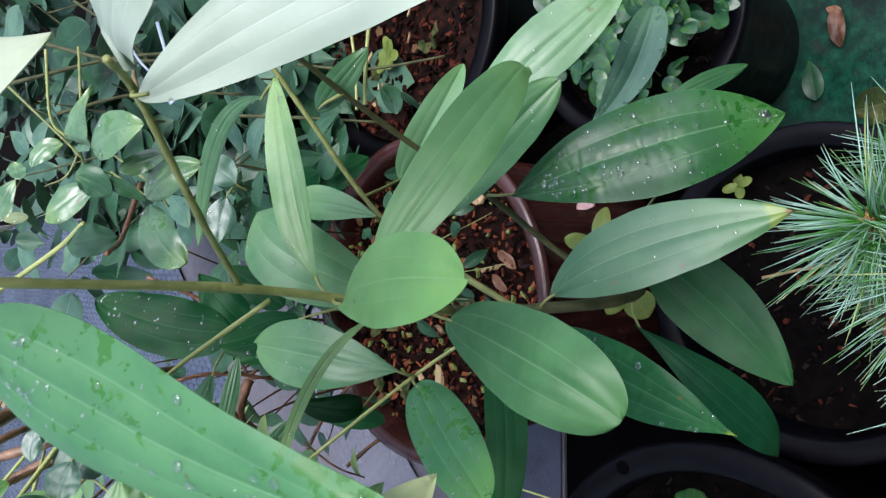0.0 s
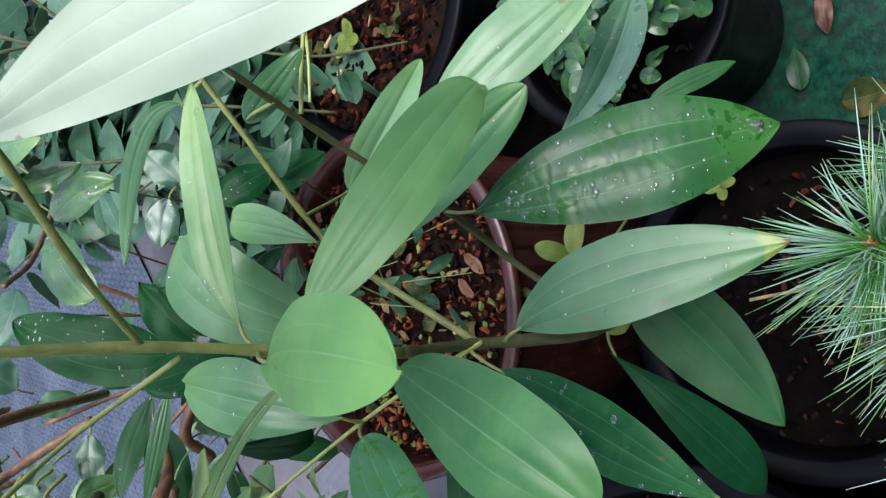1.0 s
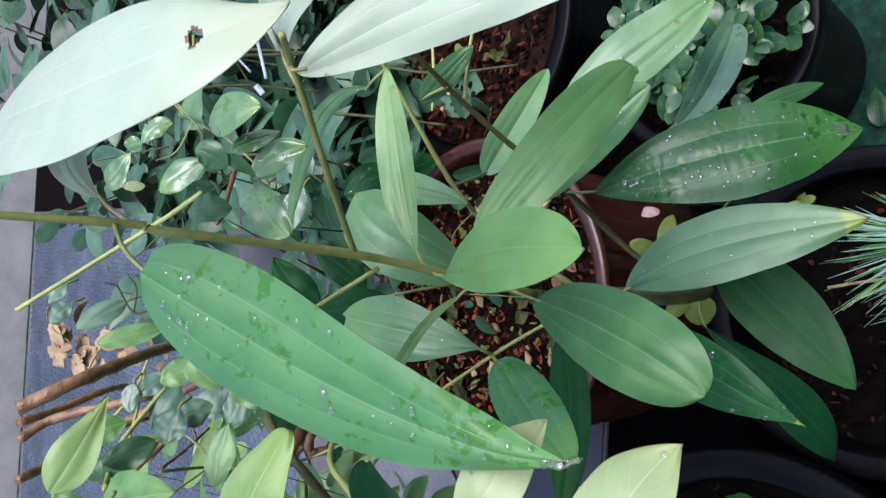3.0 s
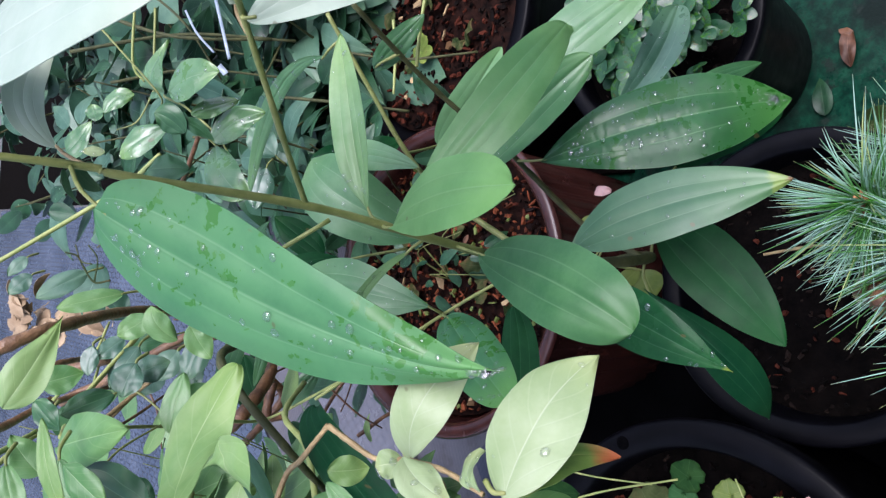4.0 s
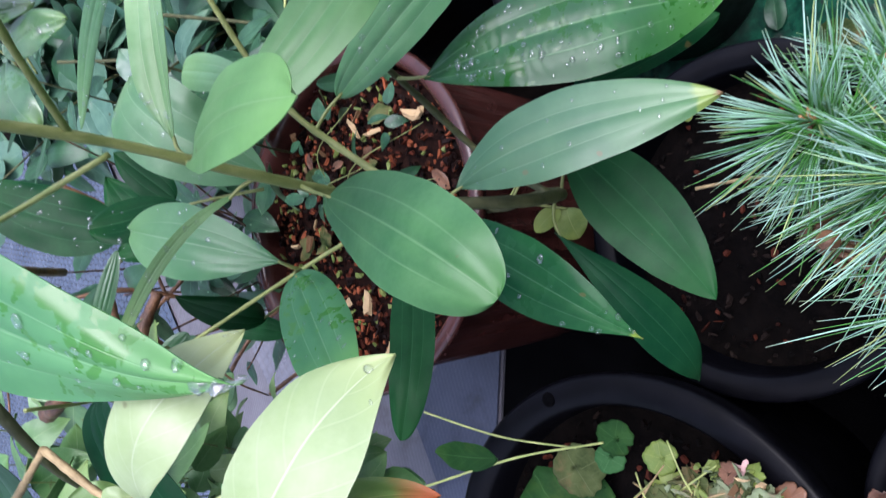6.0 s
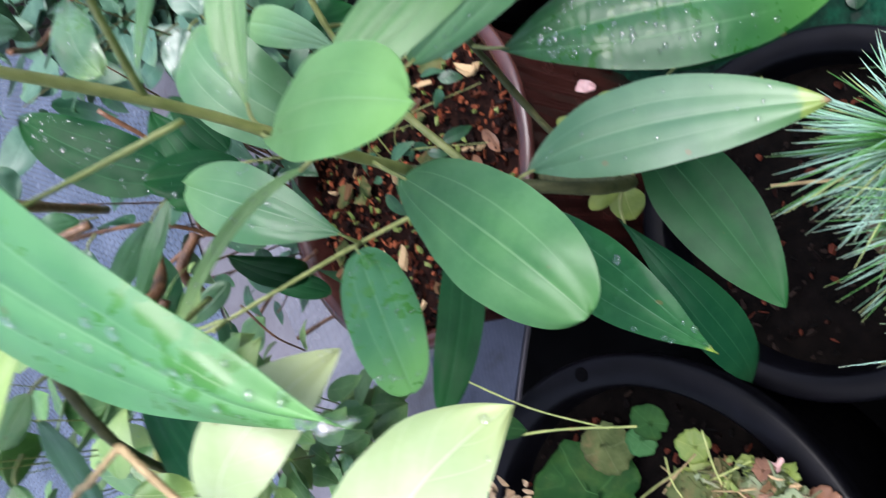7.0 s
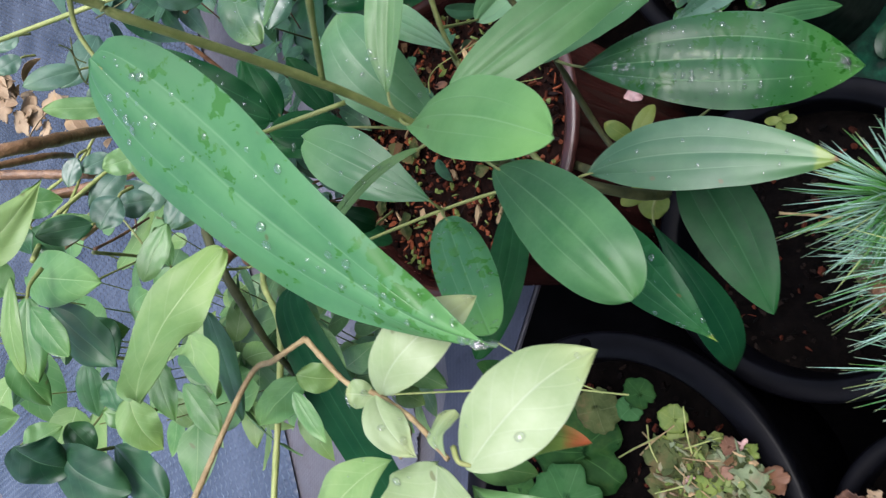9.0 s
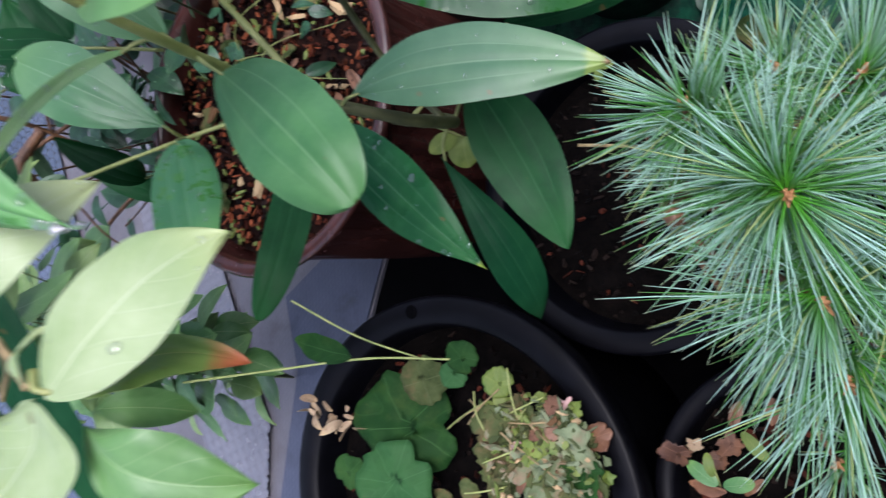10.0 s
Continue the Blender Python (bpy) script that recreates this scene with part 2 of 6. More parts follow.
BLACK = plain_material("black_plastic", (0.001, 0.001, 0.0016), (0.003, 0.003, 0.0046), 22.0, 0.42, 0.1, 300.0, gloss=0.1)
BROWN = plain_material("brown_glazed_plastic", (0.03, 0.01, 0.008), (0.072, 0.024, 0.019), 18.0, 0.22, 0.06, 160.0)
def needle_material():
    """Needles: grass green at the sheath, blue white bloom further out."""
    m = Nodes("pine_needles")
    along, _ = m.uv()
    kind = m.island()
    far = m.mix(m.ramp(kind, 0.24, 0.4), (0.06, 0.2, 0.04), (0.31, 0.5, 0.4))
    far = m.mix(m.ramp(kind, 0.68, 0.82), far, (0.2, 0.39, 0.24))
    far = m.mix(m.ramp(kind, 0.91, 0.93), far, (0.34, 0.42, 0.15))
    colour = m.mix(m.ramp(along, 0.06, 0.6), (0.05, 0.22, 0.012), far)
    m.set("Base Color", m.mix(m.ramp(along, 0.93, 1.0, 0.0, 0.5), colour, (0.4, 0.36, 0.18)))
    m.set("Roughness", 0.32)
    return m.mat


NEEDLE = needle_material()
BUD = plain_material("pine_bud", (0.3, 0.13, 0.05), (0.5, 0.26, 0.12), 200.0, 0.6, 0.6, 500.0)
PETAL = plain_material("pink_petal", (0.42, 0.24, 0.22), (0.5, 0.34, 0.31), 90.0, 0.5, 0.2, 300.0)
WHITE = plain_material("white_plastic", (0.2, 0.25, 0.32), (0.36, 0.42, 0.48), 40.0, 0.35, 0.1, 300.0)


def drop_material():
    """Clear water: lets the leaf show through and mirrors the sky."""
    m = Nodes("water_drop")
    clear = m.add("ShaderNodeBsdfTransparent")
    gloss = m.add("ShaderNodeBsdfGlossy", Roughness=0.04)
    rim = m.add("ShaderNodeLayerWeight", Blend=0.5).outputs["Facing"]
    both = m.tree.nodes.new("ShaderNodeMixShader")
    m.put(both.inputs[0], m.math("MULTIPLY_ADD", m.math("POWER", rim, 2.0), 0.55, 0.07))
    m.tree.links.new(clear.outputs[0], both.inputs[1])
    m.tree.links.new(gloss.outputs[0], both.inputs[2])
    m.tree.links.new(both.outputs[0], m.out.inputs["Surface"])
    return m.mat


def floor_material():
    """Green painted floor, wet, with worn and mossy patches."""
    m = Nodes("green_floor")
    big = m.noise(5.0, 6.0, 0.65)
    small = m.noise(60.0, 4.0, 0.6)
    green = m.mix(m.ramp(small, 0.3, 0.75), (0.001, 0.016, 0.01), (0.007, 0.055, 0.03))
    colour = m.mix(m.ramp(big, 0.46, 0.62), green, (0.003, 0.009, 0.007))
    m.set("Specular IOR Level", 0.12)
    m.set("Base Color", m.mix(m.ramp(m.noise(25.0, 5.0, 0.7), 0.55, 0.66), colour, (0.012, 0.02, 0.016)))
    m.set("Roughness", m.ramp(big, 0.35, 0.65, 0.18, 0.6))
    m.bump(m.noise(190.0, 4.0, 0.6), 0.4, 0.002)
    return m.mat


def mat_material(name="grey_mat", dim=(1.0, 1.0, 1.0)):
    m = Nodes(name)
    big = m.noise(2.6, 5.0, 0.6)
    grime = m.noise(16.0, 5.0, 0.65)
    colour = m.mix(m.ramp(big, 0.3, 0.7), tuple(k * v for k, v in zip(dim, (0.068, 0.066, 0.075))), tuple(k * v for k, v in zip(dim, (0.12, 0.115, 0.13))))
    m.set("Base Color", m.mix(m.ramp(grime, 0.52, 0.75), colour, tuple(k * v for k, v in zip(dim, (0.075, 0.07, 0.074)))))
    m.set("Roughness", m.ramp(grime, 0.3, 0.7, 0.4, 0.65))
    axis = m.tree.nodes.new("ShaderNodeSeparateXYZ")
    m.put(axis.inputs[0], m.coords())
    weave = m.math("MULTIPLY", m.math("SINE", m.math("MULTIPLY", axis.outputs[1], 620.0)), m.math("SINE", m.math("MULTIPLY", axis.outputs[0], 260.0)))
    m.bump(m.math("ADD", m.noise(120.0, 4.0, 0.6), m.math("MULTIPLY", weave, 0.35)), 0.4, 0.002)
    return m.mat


def bubble_material(name, dark, light):
    m = Nodes(name)
    big = m.noise(3.0, 5.0, 0.6)
    m.set("Base Color", m.mix(m.ramp(big, 0.3, 0.75), dark, light))
    m.set("Specular IOR Level", 0.8)
    m.set("Roughness", m.ramp(m.noise(22.0, 4.0), 0.3, 0.7, 0.1, 0.3))
    m.bump(m.noise(90.0, 3.0, 0.6), 0.3, 0.002)
    return m.mat


# Near-black that stands for deep shade: between the pots, in the rim hole.
SHADE_BLACK = plain_material("shade_black", (0.0005, 0.0005, 0.0007), (0.0016, 0.0016, 0.002), 14.0, 0.9, 0.5, 500.0, gloss=0.03)
DROP, FLOOR, MAT = drop_material(), floor_material(), mat_material()
# The same mat in darker, bluer tones, as shaded by the pots.
MAT_SHADED = mat_material("shaded_mat", (0.4, 0.5, 0.72))
BUBBLE = bubble_material("blue_grey_bubble_sheet", (0.028, 0.042, 0.068), (0.07, 0.09, 0.13))
BUBBLE_PALE = bubble_material("pale_grey_bubble_sheet", (0.085, 0.085, 0.1), (0.15, 0.15, 0.17))
WALL = plain_material("rendered_wall", (0.2, 0.2, 0.195), (0.3, 0.3, 0.29), 6.0, 0.8, 0.4, 90.0)

# ---- helpers of the scene ----


def V(*p):
    return Vector(p[0]) if len(p) == 1 else Vector(p)


def thing(name, at, label, category, group="", kind=""):
    ob = new(name)
    ob.empty_display_size = 0.02
    ob.location = at
    return tagged(ob, label, category, group, kind)


def origin_of(ob):
    place = Vector(ob.location)
    while ob.parent:
        ob = ob.parent
        place += ob.location
    return place


def mesh_of(name, verts, faces, materials, uvs=None, index=None, smooth=True):
    me = bpy.data.meshes.new(name)
    me.from_pydata([tuple(v) for v in verts], [], faces)
    for mat in materials:
        me.materials.append(mat)
    if index is not None:
        me.polygons.foreach_set("material_index", index)
    if uvs is not None:
        layer = me.uv_layers.new(name="UVMap")
        for loop in me.loops:
            layer.data[loop.index].uv = uvs[loop.vertex_index]
    me.polygons.foreach_set("use_smooth", [smooth] * len(me.polygons))
    me.update()
    return me


def part(name, verts, faces, material, parent, label="", uvs=None, index=None, smooth=True):
    """One mesh under a thing or part; the vertices are given in the world."""
    here = origin_of(parent)
    mats = material if isinstance(material, (list, tuple)) else [material]
    ob = new(name, mesh_of(name, [Vector(v) - here for v in verts], faces, mats, uvs, index, smooth))
    ob.parent = parent
    return tagged(ob, label)


def spline(points, steps=8):
    """A smooth line through the points."""
    p = [Vector(q) for q in points]
    if len(p) == 2:
        return [p[0].lerp(p[1], i / steps) for i in range(steps + 1)]
    p = [2 * p[0] - p[1], *p, 2 * p[-1] - p[-2]]
    line = []
    for a, b, c_, d in zip(p, p[1:], p[2:], p[3:]):
        for i in range(steps):
            t = i / steps
            line.append(0.5 * (2 * b + (c_ - a) * t + (2 * a - 5 * b + 4 * c_ - d) * t * t + (3 * b - a - 3 * c_ + d) * t ** 3))
    return line + [p[-2]]


def tube_data(points, r0, r1, sides=8, steps=8, knots=0.0, seed=0):
    rnd = random.Random(seed)
    line = spline(points, steps)
    verts, faces = [], []
    ref = Vector((0.3, 0.2, 0.93))
    n = len(line)
    for i, p in enumerate(line):
        way = (line[min(i + 1, n - 1)] - line[max(i - 1, 0)]).normalized()
        a = way.cross(ref)
        a = a.normalized() if a.length > 1e-4 else way.orthogonal().normalized()
        b = way.cross(a)
        r = r0 + (r1 - r0) * i / (n - 1)
        r *= 1 + knots * (rnd.random() - 0.4) + (0.25 * knots if i % steps == 0 else 0)
        for k in range(sides):
            w = 2 * math.pi * k / sides
            verts.append(p + a * (r * math.cos(w)) + b * (r * math.sin(w)))
    for i in range(n - 1):
        for k in range(sides):
            k2 = (k + 1) % sides
            faces.append((i * sides + k, i * sides + k2, (i + 1) * sides + k2, (i + 1) * sides + k))
    faces.append(tuple(range(sides - 1, -1, -1)))
    faces.append(tuple((n - 1) * sides + k for k in range(sides)))
    return verts, faces


def stem(name, points, r0, r1, material, parent, label="", knots=0.25, sides=9, steps=8):
    verts, faces = tube_data(points, r0, r1, sides, steps, knots, len(points) + int(r0 * 1e5))
    return part(name, verts, faces, material, parent, label)


def blade_data(base, mid, tip, width, facing, a=0.55, b=0.75, fold=0.07, curl=0.12, ripple=0.06, groove=0.0006, nu=40, nv=28, bite=0.0, seed=0, thick=0.0004, twist=0.0, hole=None, edge=0.025):
    """A leaf blade along base, mid and tip; a and b shape its outline, fold and curl its section. Two skins with a rim."""
    base, mid, tip = V(base), V(mid), V(tip)
    ctrl = 2 * mid - (base + tip) / 2
    facing = V(facing).normalized()
    peak = a / (a + b)
    groove *= min(1.0, width / 0.04)
    top = peak ** a * (1 - peak) ** b
    verts, uvs = [], []
    for skin in (1, -1):
        for i in range(nu + 1):
            s = i / nu
            se = 0.5 - 0.5 * math.cos(math.pi * (0.04 + 0.96 * s)) if s > 0 else 0.0
            p = (1 - se) ** 2 * base + 2 * se * (1 - se) * ctrl + se * se * tip
            way = (2 * (1 - se) * (ctrl - base) + 2 * se * (tip - ctrl)).normalized()
            side = way.cross(facing).normalized()
            if twist:
                side = Matrix.Rotation(radians(twist) * (se - 0.5), 3, way) @ side
            up = side.cross(way)
            w = width / 2 * max(se ** a * (1 - se) ** b / top, 0.012)
            torn = max(w, width / 2 * bite * min(1.0, (1 - se) / 0.02 + 0.55)) if bite and se > 0.8 else w
            for k in range(nv + 1):
                v = -1 + 2 * k / nv
                ww = (w if v < 0 else torn) * (1 + edge * noise.noise((se * 9 + seed, v * 0.6, seed * 1.7)) * abs(v))
                h = fold * w * abs(v) - curl * w * v * v
                h += ripple * width * noise.noise((se * 3.2 + seed * 3.1, v * 1.1, seed)) * (0.35 + abs(v))
                h += groove * (1 - 1.3 * math.exp(-((v / 0.1) ** 2)) - math.exp(-(((abs(v) - 0.52 + 0.1 * se) / 0.11) ** 2)) * (1 - se) ** 0.4) * min(1.0, w / width * 2.2)
                q = p + side * (ww * v) + up * (h + skin * thick / 2)
                verts.append(q)
                uvs.append((se, 0.5 + v / 2))
    faces, index = [], []
    row, half = nv + 1, (nu + 1) * (nv + 1)
    for i in range(nu):
        for k in range(nv):
            f = (i * row + k, i * row + k + 1, (i + 1) * row + k + 1, (i + 1) * row + k)
            tone = [0, 1]
            if hole:
                u0, v0 = uvs[f[0]]
                gap = math.hypot((u0 - hole[0]) / hole[2], (v0 - hole[1]) / hole[3]) + 0.5 * noise.noise((u0 * 40, v0 * 9, seed))
                if gap < 1.0:
                    continue
                tone = [2, 2] if gap < 1.3 else [0, 1]
            faces.append(f)
            faces.append(tuple(half + q for q in reversed(f)))
            index += tone
    rim = [k for k in range(nv + 1)] + [i * row + nv for i in range(1, nu + 1)] + [nu * row + k for k in range(nv - 1, -1, -1)] + [i * row for i in range(nu - 1, 0, -1)]
    n, count = len(verts), len(rim)
    for r1 in rim:
        verts += [verts[r1], verts[half + r1]]
        uvs += [uvs[r1], uvs[half + r1]]
    for k in range(count):
        a1, b1 = n + 2 * k, n + 2 * ((k + 1) % count)
        faces.append((b1, a1, a1 + 1, b1 + 1))
        index.append(0)
    return verts, faces, uvs, index


UNDER = leaf_material("leaf_underside", (0.12, 0.24, 0.13), (0.2, 0.34, 0.2), (0.28, 0.4, 0.24), 0.55, sheer=0.3)


def leaf(parent, base, mid, tip, width, facing, material, label="", stalk=None, drops=0, dew=1.0, seed=0, stalk_mat=None, under=None, **shape):
    """A leaf as a part, with its stalk in the same mesh where one is given, and its water drops as a sub-part."""
    verts, faces, uvs, index = blade_data(base, mid, tip, width, facing, seed=seed, **shape)
    if stalk is not None:
        line = [V(stalk), V(stalk).lerp(V(base), 0.6) + V(0, 0, 0.002), V(base) + (V(mid) - V(base)) * 0.06]
        tv, tf = tube_data(line, 0.0015, 0.001, 7, 5)
        n = len(verts)
        verts += tv
        faces += [tuple(n + q for q in f) for f in tf]
        uvs += [(0.3, 0.5)] * len(tv)
        index += [2] * len(tf)
    ob = part("leaf", verts, faces, [material, under or UNDER, stalk_mat or STEM], parent, label, uvs, index)
    if drops:
        rnd = random.Random(seed * 7 + 3)
        nu, nv = shape.get("nu", 40), shape.get("nv", 28)
        dv, df = [], []
        pools = [(rnd.randint(int(nu * 0.12), int(nu * 0.9)), rnd.randint(5, nv - 5)) for _ in range(7)]
        for n in range(drops * 2):
            i, k = rnd.randint(int(nu * 0.15), int(nu * 0.92)), rnd.randint(2, nv - 2)
            if drops >= 40 and n % 5 < 3:
                i, k = rnd.choice(pools)
                i, k = min(nu - 2, max(2, i + rnd.randint(-2, 2))), min(nv - 2, max(2, k + rnd.randint(-3, 3)))
            at = i * (nv + 1) + k
            p = verts[at] + (verts[at + nv + 1] - verts[at]) * rnd.random() * 0.9
            across, along = (verts[at + 1] - verts[at - 1]).normalized(), (verts[at + nv + 1] - verts[at]).normalized()
            up = across.cross(along).normalized()
            if up.dot(V(facing)) < 0:
                up = -up
            add_drop(dv, df, p, across, along, up, dew * rnd.choice((0.0005, 0.0007, 0.0009, 0.0012, 0.0015, 0.0019, 0.0023)) * rnd.uniform(0.8, 1.2), rnd)
        tagged(part("dew", dv, df, DROP, ob, "clear rain drops"), kind="stuff")
    return ob


def add_drop(verts, faces, p, a, b, up, r, rnd):
    n, rings, stretch = len(verts), 3, rnd.uniform(0.8, 1.4)
    verts.append(p - up * r * 0.1)
    for j in range(rings):
        w = (j + 0.5) / rings * math.pi / 2
        for k in range(8):
            t = 2 * math.pi * k / 8
            verts.append(p + (a * math.cos(t) * stretch + b * math.sin(t)) * r * math.cos(w) + up * r * 0.4 * math.sin(w))
    verts.append(p + up * r * 0.41)
    for k in range(8):
        k2 = (k + 1) % 8
        faces.append((n, n + 1 + k2, n + 1 + k))
        for j in range(rings - 1):
            faces.append((n + 1 + j * 8 + k, n + 1 + j * 8 + k2, n + 9 + j * 8 + k2, n + 9 + j * 8 + k))
        faces.append((n + 1 + (rings - 1) * 8 + k, n + 1 + (rings - 1) * 8 + k2, n + 1 + rings * 8))


def lobed_leaf(parent, at, radius, facing, heading, lobes, material, label, seed, crumple=0.24, name="leaf"):
    """A roundish leaf with lobes and a notch where the stalk joins, slightly cupped, with two skins."""
    up = V(facing).normalized()
    a = Matrix.Rotation(heading, 3, up) @ up.orthogonal().normalized()
    b = up.cross(a)
    n, rings, verts, uvs, faces, index = 44, 6, [], [], [], []
    for skin in (1, -1):
        verts.append(V(at) + up * skin * 0.0006)
        uvs.append((0.1, 0.5))
        for j in range(1, rings + 1):
            for k in range(n):
                w = 2 * math.pi * k / n
                edge = 1 + 0.035 * math.cos(lobes * w) + 0.02 * math.cos(13 * w) + (0.12 if crumple < 0.3 else 0.45) * noise.noise((math.cos(w) * (3 if crumple < 0.3 else 1.7) + seed, math.sin(w) * (3 if crumple < 0.3 else 1.7), seed)) + (0.0 if crumple < 0.3 else 0.3 * noise.noise((math.cos(w) * 7 + seed, math.sin(w) * 7, seed))) - 0.22 * math.exp(-(((w - math.pi) / 0.2) ** 2))
                r = radius * edge * j / rings
                h = radius * (-0.06 * (j / rings) ** 2 + crumple * noise.noise((r * 40 * math.cos(w) + seed, r * 40 * math.sin(w), seed)) * j / rings - 0.03 * (j / rings) * math.cos(lobes * w))
                verts.append(V(at) + a * (r * math.cos(w) + 0.3 * radius) + b * r * math.sin(w) + up * (h + skin * 0.0006))
                uvs.append((0.3 + 0.1 * j / rings, 0.5 + 0.5 * j / rings * math.sin(lobes * w / 2)))
    half = 1 + rings * n
    for k in range(n):
        k2 = (k + 1) % n
        faces += [(0, 1 + k, 1 + k2), (half, half + 1 + k2, half + 1 + k)]
        index += [0, 1]
        for j in range(rings - 1):
            f = (1 + j * n + k, 1 + j * n + n + k, 1 + j * n + n + k2, 1 + j * n + k2)
            faces += [f, tuple(half + q for q in reversed(f))]
            index += [0, 1]
        o = 1 + (rings - 1) * n
        faces.append((o + k, half + o + k, half + o + k2, o + k2))
        index.append(0)
    return part(name, verts, faces, [material, material], parent, label, uvs, index)


def lathe(profile, centre, turns=64, ribs=0, rib_depth=0.0, rib_rows=()):
    verts, faces = [], []
    for j, (r, z) in enumerate(profile):
        for k in range(turns):
            w = 2 * math.pi * k / turns
            rr = r + (rib_depth * math.cos(w * ribs) if ribs and j in rib_rows else 0.0)
            verts.append(V(centre) + V(rr * math.cos(w), rr * math.sin(w), z))
    for j in range(len(profile) - 1):
        for k in range(turns):
            k2 = (k + 1) % turns
            faces.append((j * turns + k, j * turns + k2, (j + 1) * turns + k2, (j + 1) * turns + k))
    faces.append(tuple(range(turns - 1, -1, -1)))
    return verts, faces


def soil_bed(pot, centre, radius, z, seed, material=None, heave=0.012):
    """A lumpy disc of soil inside a pot."""
    verts, faces, n, rings = [V(centre) + V(0, 0, z)], [], 40, 9
    for j in range(1, rings + 1):
        r = radius * j / rings
        for k in range(n):
            w = 2 * math.pi * k / n
            h = heave * noise.noise((r * 22 * math.cos(w) + seed, r * 22 * math.sin(w), seed)) + 0.4 * heave * noise.noise((r * 70 * math.cos(w), r * 70 * math.sin(w), seed))
            verts.append(V(centre) + V(r * math.cos(w), r * math.sin(w), z + (h if j < rings else -0.004)))
    for k in range(n):
        faces.append((0, 1 + k, 1 + (k + 1) % n))
        for j in range(rings - 1):
            a0, b0 = 1 + j * n, 1 + (j + 1) * n
            faces.append((a0 + k, b0 + k, b0 + (k + 1) % n, a0 + (k + 1) % n))
    return part("soil", verts, faces, material or SOIL, pot, "dark damp potting soil")


def litter(pot, name, centre, radius, z, count, material, seed, size=(0.005, 0.016), label="", inner=0.0):
    """Scraps of bark and leaf on the soil, in one mesh."""
    rnd = random.Random(seed)
    verts, faces = [], []
    for _ in range(count):
        r, w = radius * math.sqrt(rnd.uniform(inner, 1.0)), rnd.uniform(0, 2 * math.pi)
        p = V(centre) + V(r * math.cos(w), r * math.sin(w), z + rnd.uniform(0.0, 0.012))
        turn = Euler((rnd.uniform(-0.5, 0.5), rnd.uniform(-0.5, 0.5), rnd.uniform(0, 6.3))).to_matrix()
        lx, ly, lz = rnd.uniform(*size), rnd.uniform(*size) * 0.45, rnd.uniform(0.001, 0.003)
        n = len(verts)
        for dz in (-1, 1):
            for px, py in ((-1, -0.7), (0.2, -1), (1, -0.3), (0.7, 0.9), (-0.8, 0.8)):
                verts.append(p + turn @ V(px * lx * rnd.uniform(0.45, 1.25), py * ly * rnd.uniform(0.45, 1.35), dz * lz + 0.15 * lx * px * px))
        faces += [(n + 4, n + 3, n + 2, n + 1, n), (n + 5, n + 6, n + 7, n + 8, n + 9)]
        faces += [(n + k, n + (k + 1) % 5, n + 5 + (k + 1) % 5, n + 5 + k) for k in range(5)]
    ob = part(name, verts, faces, material, pot, label, smooth=False)
    tagged(ob, kind="stuff")
    return ob


def pot(name, centre, radius, height, material, label, soil_z, seed, brown=False, hole=None, soil=None):
    cx, cy = centre
    ob = thing(name, (cx, cy, 0.0), label, "plant pot", "pots on the floor")
    r, h = radius, height
    if brown:
        profile = [(r * 0.82, 0.0), (r * 0.835, 0.01), (r * 0.86, h * 0.35), (r * 0.875, h * 0.7), (r * 0.89, h * 0.88), (r * 0.92, h * 0.93), (r * 0.97, h * 0.955), (r, h * 0.985), (r * 0.985, h), (r * 0.93, h), (r * 0.905, h * 0.985), (r * 0.9, h * 0.95), (r * 0.86, h * 0.7), (r * 0.8, h * 0.5)]
        verts, faces = lathe(profile, (cx, cy, 0), 240, 48, 0.0032, (1, 2, 3, 4))
    else:
        profile = [(r * 0.72, 0.0), (r * 0.74, 0.008), (r * 0.84, h * 0.6), (r * 0.9, h * 0.84), (r * 0.905, h * 0.87), (r * 0.965, h * 0.885), (r * 0.985, h * 0.9), (r, h * 0.975), (r * 0.994, h * 0.993), (r * 0.975, h), (r * 0.92, h * 0.998), (r * 0.87, h * 0.99), (r * 0.856, h * 0.98), (r * 0.848, h * 0.93), (r * 0.83, h * 0.8), (r * 0.76, h * 0.4)]
        verts, faces = lathe(profile, (cx, cy, 0), 96)
    part("body", verts, faces, material, ob)
    inner = r * (0.87 if brown else 0.84)
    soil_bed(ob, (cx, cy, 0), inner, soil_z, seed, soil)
    litter(ob, "soil_crumb", (cx, cy, 0), inner * 0.96, soil_z - 0.004, 260, SOIL_CRUMB, seed + 40, (0.002, 0.007), "dark crumbs of soil and bark")
    if hole:
        w = radians(hole)
        p = V(cx + r * 0.935 * math.cos(w), cy + r * 0.935 * math.sin(w), h * 0.999)
        # No opening is cut: a black disc gives the hole its inner darkness.
        hv, hf = lathe([(0.0088, -0.006), (0.0088, 0.0006), (0.0082, 0.0012), (0.0005, 0.0012)], p, 20)
        part("hole", hv, hf, SHADE_BLACK, ob, "black disc on the rim for the dark of the hanging hole")
    return ob


# ---- ground, mat, the closing wall and the unseen shading wall ----


def slab(name, x0, x1, y0, y1, z0, z1, material, label, category, kind="structure"):
    verts = [(x, y, z) for z in (z0, z1) for x, y in ((x0, y0), (x1, y0), (x1, y1), (x0, y1))]
    faces = [(3, 2, 1, 0), (4, 5, 6, 7), (0, 1, 5, 4), (1, 2, 6, 5), (2, 3, 7, 6), (3, 0, 4, 7)]
    ob = new(name, mesh_of(name, verts, faces, [material], smooth=False))
    return tagged(ob, label, category, "", kind)


